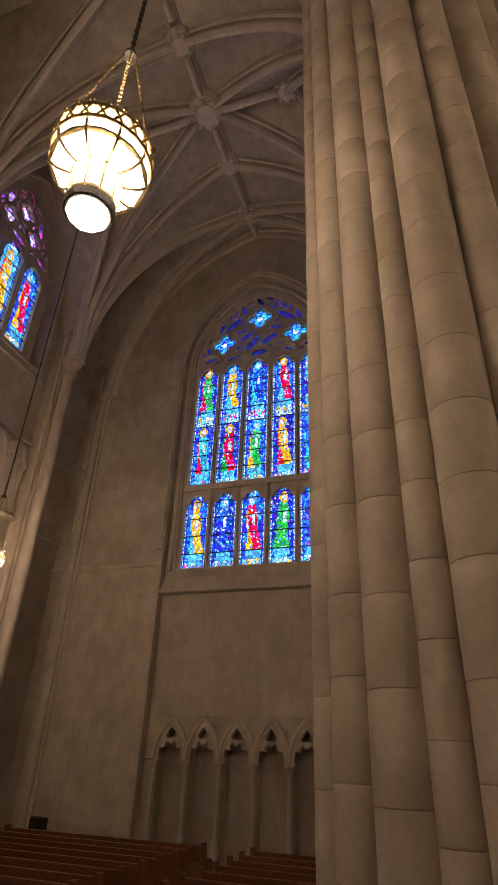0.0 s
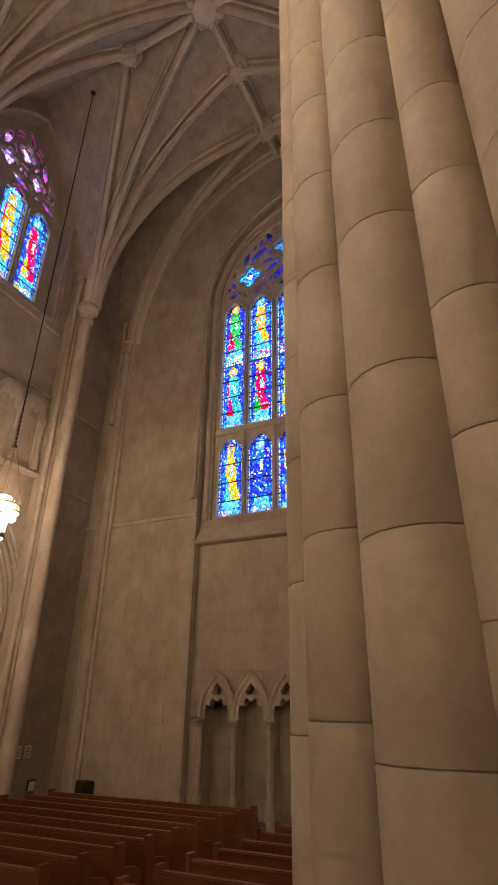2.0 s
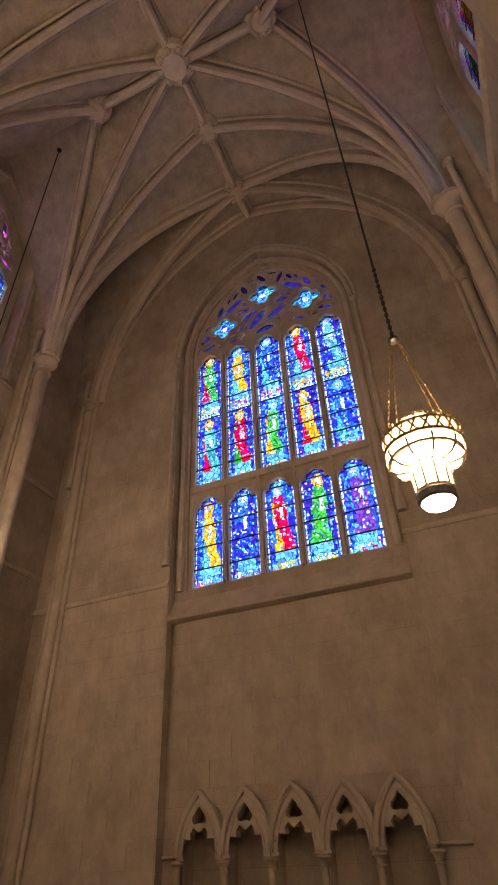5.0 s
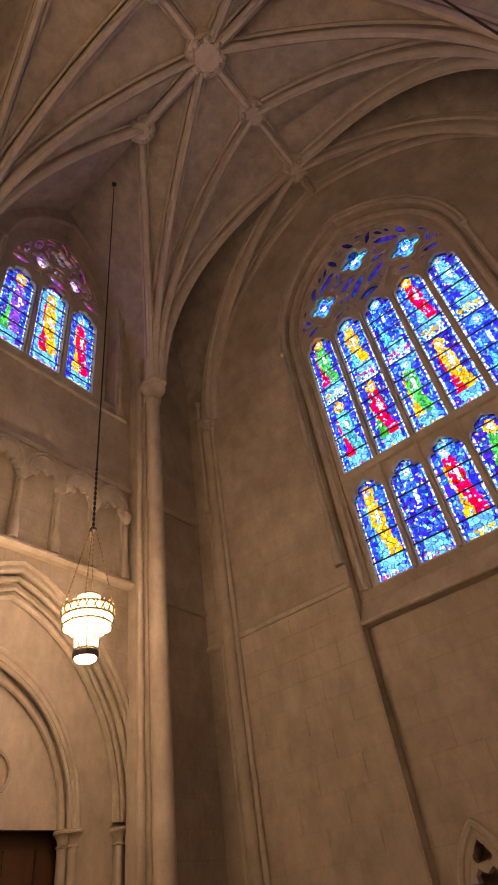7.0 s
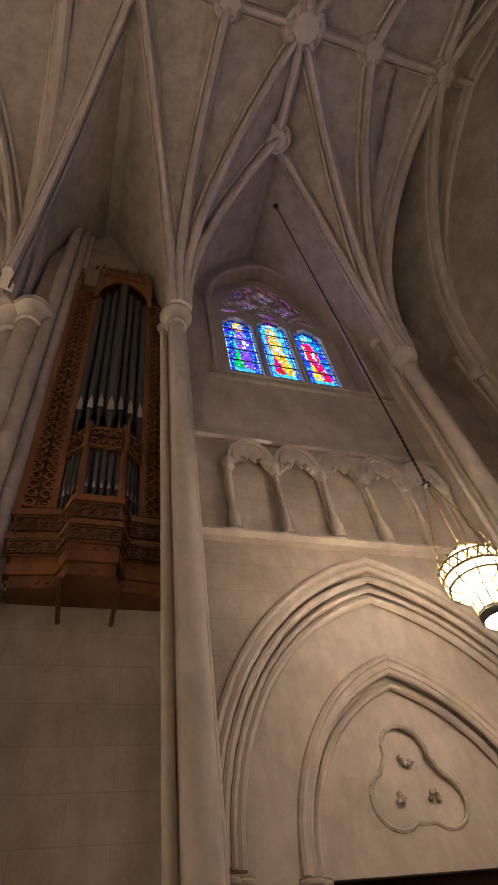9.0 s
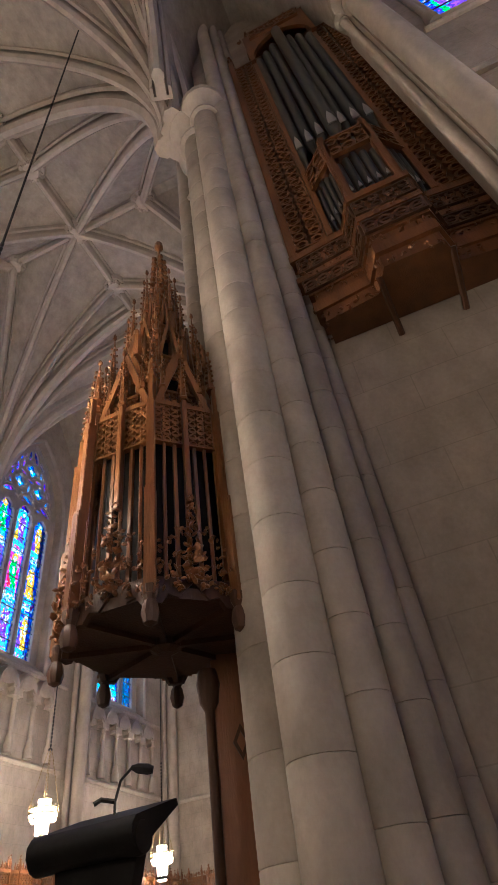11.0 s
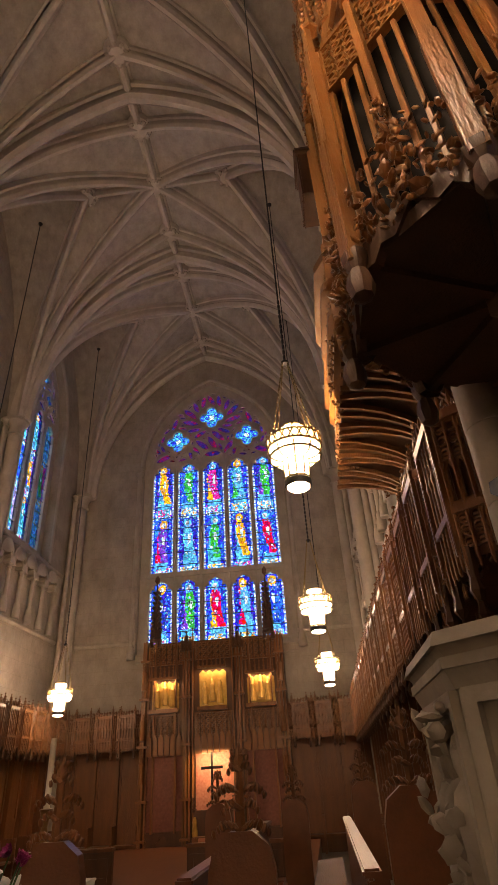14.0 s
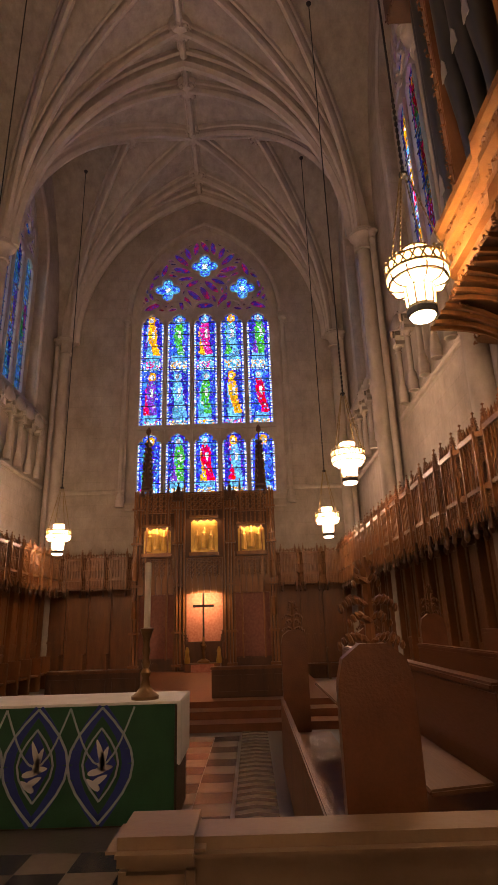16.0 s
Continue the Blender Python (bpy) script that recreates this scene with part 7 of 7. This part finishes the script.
def choir_pew(m, length, end=1.66):
    t = thing("choir_pew", m, "dark oak choir pew with carved poppyhead end", "pew", "choir pews")
    rnd = random.Random(9)
    my = Matrix(((0, 0, 1, 0), (1, 0, 0, 0), (0, 1, 0, 0), (0, 0, 0, 1)))
    for x in (0.0, -length):
        bm = bmesh.new()
        o = [(-0.165, 0), (0.165, 0), (0.165, end - 0.16), (0.14, end - 0.06), (0.06, end), (-0.06, end), (-0.14, end - 0.06), (-0.165, end - 0.16)]
        slab(bm, o, [], -0.04, 0.04, Matrix.Translation((x, 0, 0)) @ my)
        e = part("pew_end", bm, PEWWOOD, t)
        bm = bmesh.new()
        poppyhead(bm, x, 0, end - 0.02, 0.5, rnd)
        part("poppyhead", bm, OAK, e, "carved leaf finial", True)
    bm = bmesh.new()
    box(bm, -length, -0.2, -0.2, -0.15, 0.1, 0.85, I4, 0.01)
    part("front_panel", bm, OAK, t)
    bm = bmesh.new()
    box(bm, -length, 0, -0.05, 0.4, 0.42, 0.47, I4, 0.012)
    part("bench", bm, OAK, t)
    bm = bmesh.new()
    box(bm, -length + 0.1, -0.15, 0.3, 0.6, 0.99, 1.02, Matrix.Rotation(radians(4), 4, "X"), 0.01)
    part("desk_top", bm, DESKWOOD, t, "honey-coloured sloping desk top")
    bm = bmesh.new()
    box(bm, -length + 0.1, -0.2, 0.6, 0.64, 0.1, 1.42, I4, 0.01)
    box(bm, -length + 0.1, -0.2, 0.58, 0.68, 1.42, 1.46, I4, 0.012)
    part("desk_back", bm, PEWWOOD, t)
    bm = bmesh.new()
    tube(bm, [Vector((0.05, 0.26 + 0.1 * math.sin(q), 0.85 + 0.12 * math.cos(q))) for q in (0, 0.6, 1.2, 1.8, 2.4)], 0.025, 8)
    part("arm", bm, OAK, t, "scrolled arm", True)
    return t


_cp = choir_pew(pose(-12.45, -0.11, 0), 5.0)
copy_thing(_cp, pose(-12.45, 0.86, 0))
copy_thing(_cp, pose(-12.6, 1.75, 0.15))
for x, y in ((-13.0, -4.7), (-13.0, -5.6)):
    copy_thing(_cp, pose(x, y, 0))

# ---- communion rail in front of the choir ----
crail = thing("communion_rail", Matrix.Translation((-12.15, 0, 0)), "broad moulded tan stone communion rail", "rail")
bm = bmesh.new()
box(bm, -0.13, 0.13, -1.05, 3.0, 0.97, 1.06, I4, 0.04)
part("coping", bm, RAILSTONE, crail, "worn rounded coping")
bm = bmesh.new()
box(bm, -0.08, 0.08, -1.0, 3.0, 0.9, 0.98, I4, 0.012), box(bm, -0.06, 0.06, -1.0, 3.0, 0.14, 0.9), box(bm, -0.1, 0.1, -1.05, 3.0, 0.0, 0.14, I4, 0.015)
part("body", bm, RAILSTONE, crail)
bm = bmesh.new()
box(bm, -0.14, 0.14, -1.12, -0.86, 0.0, 1.0, I4, 0.03), box(bm, -0.18, 0.18, -1.16, -0.82, 0.99, 1.08, I4, 0.04), box(bm, -0.16, 0.2, -1.14, -0.84, 0.85, 0.92, I4, 0.025)
part("end_post", bm, RAILSTONE, crail)

# ---- free-standing altar ----
altar = thing("altar", Matrix.Translation((-16.2, -3.0, 0)), "altar under white linen with green embroidered frontal", "altar")
bm = bmesh.new()
box(bm, -0.42, 0.4, -1.55, 1.6, 0.0, 1.03, I4, 0.01)
part("table", bm, OAKD, altar)
bm = bmesh.new()
box(bm, 0.405, 0.42, -1.55, 1.58, 0.02, 1.035)
part("frontal", bm, GREEN, altar, "green silk frontal")
bm = bmesh.new()
box(bm, -0.45, 0.43, -1.6, 1.64, 1.035, 1.06, I4, 0.008), box(bm, -0.4, 0.425, 1.605, 1.64, 0.5, 1.05, I4, 0.01)
part("fair_linen", bm, LINEN, altar, "white linen with hanging end")
mfz = Matrix(((0, 0, 1, 0.421), (1, 0, 0, 0), (0, 1, 0, 0), (0, 0, 0, 1)))


def ribbon(bm, pts, wide, w0, w1, m):
    for (a, b), (c, d) in zip(pts, pts[1:]):
        l = math.hypot(c - a, d - b)
        nx, ny = -(d - b) / l * wide / 2, (c - a) / l * wide / 2
        slab(bm, [(a + nx, b + ny), (c + nx, d + ny), (c - nx, d - ny), (a - nx, b - ny)], [], w0, w1, m)


bm, bl = bmesh.new(), bmesh.new()
for k in range(5):
    c = 1.0 - 0.62 * k - 0.12
    for s in (-1, 1):
        lens = [(c + s * 0.31 * math.sin(math.pi * q / 8) , 0.04 + 0.98 * q / 8) for q in range(9)]
        ribbon(bm, lens, 0.022, 0.006, 0.012, mfz)
        half = [(c + s * 0.31 * (1 - q / 5), 1.02 - 0.5 * math.sin(math.pi / 2 * q / 5)) for q in range(6)]
        ribbon(bm, half, 0.018, 0.006, 0.011, mfz)
        inner = [(c + s * 0.17 * math.sin(math.pi * q / 6), 0.22 + 0.62 * q / 6) for q in range(7)]
        ribbon(bm, inner, 0.018, 0.006, 0.012, mfz)
        ribbon(bl, [(c + s * 0.25 * math.sin(math.pi * q / 8), 0.04 + 0.98 * q / 8) for q in range(9)], 0.09, 0.001, 0.005, mfz)
    slab(bl, [(c, 0.24), (c + 0.15, 0.53), (c, 0.82), (c - 0.15, 0.53)], [], 0.001, 0.0055, mfz)
part("braid", bm, BRAID, altar, "pale silver braid in pointed ovals")
part("blue_band", bl, BLUESILK, altar, "royal blue silk bands")
bm = bmesh.new()
for k in range(5):
    c = 1.0 - 0.62 * k - 0.12
    for a, b, ln, an in ((0.0, 0.62, 0.26, 1.9), (0.03, 0.58, 0.22, 1.2), (-0.02, 0.47, 0.2, 0.2), (0.0, 0.4, 0.16, 0.5), (-0.06, 0.36, 0.16, 2.5), (0.05, 0.5, 0.14, 0.1)):
        slab(bm, dagger(c + a, b, ln, 0.055, an), [], 0.006, 0.013, mfz)
part("embroidery", bm, LINEN, altar, "white embroidered lilies")

candle = thing("altar_candlestick", Matrix.Translation((-16.0, -1.75, 1.06)), "tall candle in a turned dark brass candlestick", "candlestick")
bm = bmesh.new()
lathe(bm, [(0.14, 0), (0.14, 0.03), (0.09, 0.07), (0.05, 0.12), (0.035, 0.2), (0.055, 0.25), (0.03, 0.29), (0.05, 0.34), (0.03, 0.39), (0.045, 0.46), (0.03, 0.52), (0.04, 0.58), (0.06, 0.64), (0.075, 0.68), (0.03, 0.69)], I4, 14)
part("stick", bm, BRASS, candle, "", True)
bm = bmesh.new()
lathe(bm, [(0.034, 0.69), (0.034, 1.36), (0.01, 1.37)], I4, 12)
part("candle", bm, WAX, candle, "cream wax candle", True)


# ---- flower arrangement by the rail ----
def bloom(bm, c, kind, s, rnd):
    n = 6 if kind == "lily" else 9
    up = Vector((rnd.uniform(-0.4, 0.8), rnd.uniform(-0.4, 0.4), rnd.uniform(0.5, 1.0))).normalized()
    q = up.to_track_quat("Z", "Y").to_matrix().to_4x4()
    for layer in range(1 if kind == "lily" else 3):
        for i in range(n):
            a = 2 * math.pi * (i + 0.5 * layer) / n
            base = Matrix.Translation(c) @ q @ Matrix.Rotation(a, 4, "Z")
            open_ = (1.0 if kind == "lily" else 0.45 + 0.25 * layer)
            rows = []
            for k in range(5):
                t = k / 4
                x = s * open_ * (0.1 + t * (0.72 if kind == "lily" else 0.5)) * (0.6 + 0.4 * t)
                z = s * ((1.25 if kind == "lily" else 0.75) * t - (0.75 * t * t if kind == "lily" else 0.1 * t * t)) * (1.0 if kind == "lily" else 0.9)
                w = s * (0.29 if kind == "lily" else 0.36) * math.sin(math.pi * (0.12 + 0.84 * t))
                rows.append([bm.verts.new(base @ Vector((x, d * w, z + (0.04 * s if d == 0 else 0.0)))) for d in (-1, 0, 1)])
            for r0, r1 in zip(rows, rows[1:]):
                for j in (0, 1):
                    bm.faces.new((r0[j], r0[j + 1], r1[j + 1], r1[j]))


FX, FY, FZ = -10.62, 0.29, 1.32
vase = thing("flower_stand", Matrix.Translation((FX, FY, 0)), "tall dark stand holding mixed lilies, roses and foliage", "flowers")
bm = bmesh.new()
lathe(bm, [(0.16, 0), (0.16, 0.04), (0.04, 0.1), (0.03, 0.85), (0.07, 0.92), (0.13, 1.0), (0.16, 1.15), (0.15, 1.2)], I4, 14)
part("vase", bm, IRON, vase, "dark pedestal vase", True)
rnd = random.Random(31)
for kind, count, mat, s, lab in (("lily", 28, PETALW, 0.056, "white lily"), ("rose", 13, PETALY, 0.062, "yellow rose"), ("rose", 44, PETALM, 0.032, "magenta stock"), ("rose", 12, PETALG, 0.022, "pale green bud")):
    for i in range(count):
        c = Vector((rnd.uniform(-0.22, 0.2), rnd.uniform(-0.34, 0.34), 1.34 + rnd.uniform(0.0, 0.3)))
        c.z += 0.1 - 0.5 * c.y * c.y
        if lab.startswith(("mag", "pale")):
            c.z += 0.07
        bm = bmesh.new()
        bloom(bm, c, kind, s, rnd)
        part("flower", bm, mat, vase, lab, True)
        bm = bmesh.new()
        tube(bm, [Vector((c.x * 0.2, c.y * 0.2, 1.1)), c], 0.0025, 5)
        part("stem", bm, LEAF, vase)
bm = bmesh.new()
for i in range(1500):
    a, e = rnd.uniform(0, 2 * math.pi), rnd.uniform(-0.2, 1.45)
    d = Vector((math.cos(a) * math.cos(e), math.sin(a) * math.cos(e), math.sin(e)))
    p = Vector((rnd.uniform(-0.16, 0.14), rnd.uniform(-0.3, 0.3), rnd.uniform(1.24, 1.52))) + d * rnd.uniform(0.0, 0.08)
    l, w = rnd.uniform(0.07, 0.16), rnd.uniform(0.008, 0.022)
    s = d.cross(Vector((0, 0, 1))).normalized()
    q = [p, p + d * l * 0.5 + s * w, p + d * l + Vector((0, 0, -0.04)), p + d * l * 0.5 - s * w]
    bm.faces.new([bm.verts.new(v) for v in q])
part("foliage", bm, LEAF, vase, "dense green foliage")

# ---- small things by the transept wall ----
spk = thing("music_stand", Matrix.Translation((-9.35, 12.9, FLOOR_T)) @ Matrix.Rotation(radians(-20), 4, "Z"), "small black loudspeaker on a stand by the wall", "loudspeaker")
bm = bmesh.new()
box(bm, -0.2, 0.2, -0.12, 0.12, 0.62, 1.05, I4, 0.02)
part("cabinet", bm, IRON, spk)
bm = bmesh.new()
tube(bm, [Vector((0, 0, 0.02)), Vector((0, 0, 0.62))], 0.03, 8)
lathe(bm, [(0.2, 0), (0.2, 0.02), (0.04, 0.03)], I4, 12)
part("pole", bm, IRON, spk)
for y, z, w, h, mat, lab in ((12.3, 1.0, 0.2, 0.26, PAPER, "white notice sheet pinned on the wall"), (12.6, 1.0, 0.2, 0.26, PAPER, "white notice sheet pinned on the wall")):
    n = thing("notice", Matrix.Translation((XE + 0.003, y, z)), lab, "notice")
    bm = bmesh.new()
    box(bm, 0, 0.006, -w / 2, w / 2, 0, h)
    sh = part("sheet", bm, mat, n)
    bm = bmesh.new()
    for k in range(6):
        box(bm, 0.006, 0.008, -w * 0.36, w * (0.36 - 0.1 * (k % 2)), h * 0.15 + k * 0.03, h * 0.15 + k * 0.03 + 0.01)
    part("print", bm, IRON, sh, "unreadable lines of print")
sign = thing("sign_stand", Matrix.Translation((-10.2, 12.2, FLOOR_T)) @ Matrix.Rotation(radians(-70), 4, "Z"), "black framed white sign on a slim stand", "sign")
bm = bmesh.new()
box(bm, -0.17, 0.17, -0.015, 0.015, 0.62, 1.08, I4, 0.005), tube(bm, [Vector((0, 0, 0.02)), Vector((0, 0, 0.62))], 0.015, 6), lathe(bm, [(0.16, 0), (0.16, 0.02), (0.02, 0.03)], I4, 12)
part("frame", bm, IRON, sign)
bm = bmesh.new()
box(bm, -0.14, 0.14, -0.02, 0.02, 0.66, 1.04)
part("sheet", bm, PAPER, sign)

# ---- marble floor tiles of the choir ----
choir_floor = thing("choir_pavement", I4, "black and cream marble chequer and chevron pavement", "floor", "", "structure")
bm = bmesh.new()
box(bm, 0.004, 0.396, 0.004, 0.396, 0.0, 0.006, I4)
_black = part("tile", bm, BLACKTILE, choir_floor)
_black.matrix_basis = Matrix.Translation((-12.8, -1.3, 0.001))
bm = bmesh.new()
box(bm, 0.004, 0.396, 0.004, 0.396, 0.0, 0.006, I4)
_pale = part("tile", bm, PALETILE, choir_floor)
_pale.matrix_basis = Matrix.Translation((-13.2, -1.3, 0.001))
for i in range(19):
    for j in range(8):
        x, y = -12.8 - 0.4 * i, -1.3 - 0.4 * j
        if (i, j) not in ((0, 0), (1, 0)) and not (7 <= i <= 9 and j >= 1):
            child_of(choir_floor, "tile", (_black if (i + j) % 2 == 0 else _pale).data, Matrix.Translation((x, y, 0.001)))
bmb, bmp = bmesh.new(), bmesh.new()
for k in range(64):
    x = -12.9 - 0.12 * k
    v = [(-0.86, 0), (-0.645, -0.09), (-0.43, 0), (-0.43, -0.105), (-0.645, -0.195), (-0.86, -0.105)]
    v2 = [(y + 0.0, d) for y, d in v]
    slab(bmb if k % 2 else bmp, [(x + d, y) for y, d in v2], [], 0.001, 0.007)
part("chevron_tile", bmb, BLACKTILE, choir_floor, "black chevron strips")
part("chevron_tile", bmp, PALETILE, choir_floor, "cream chevron strips")
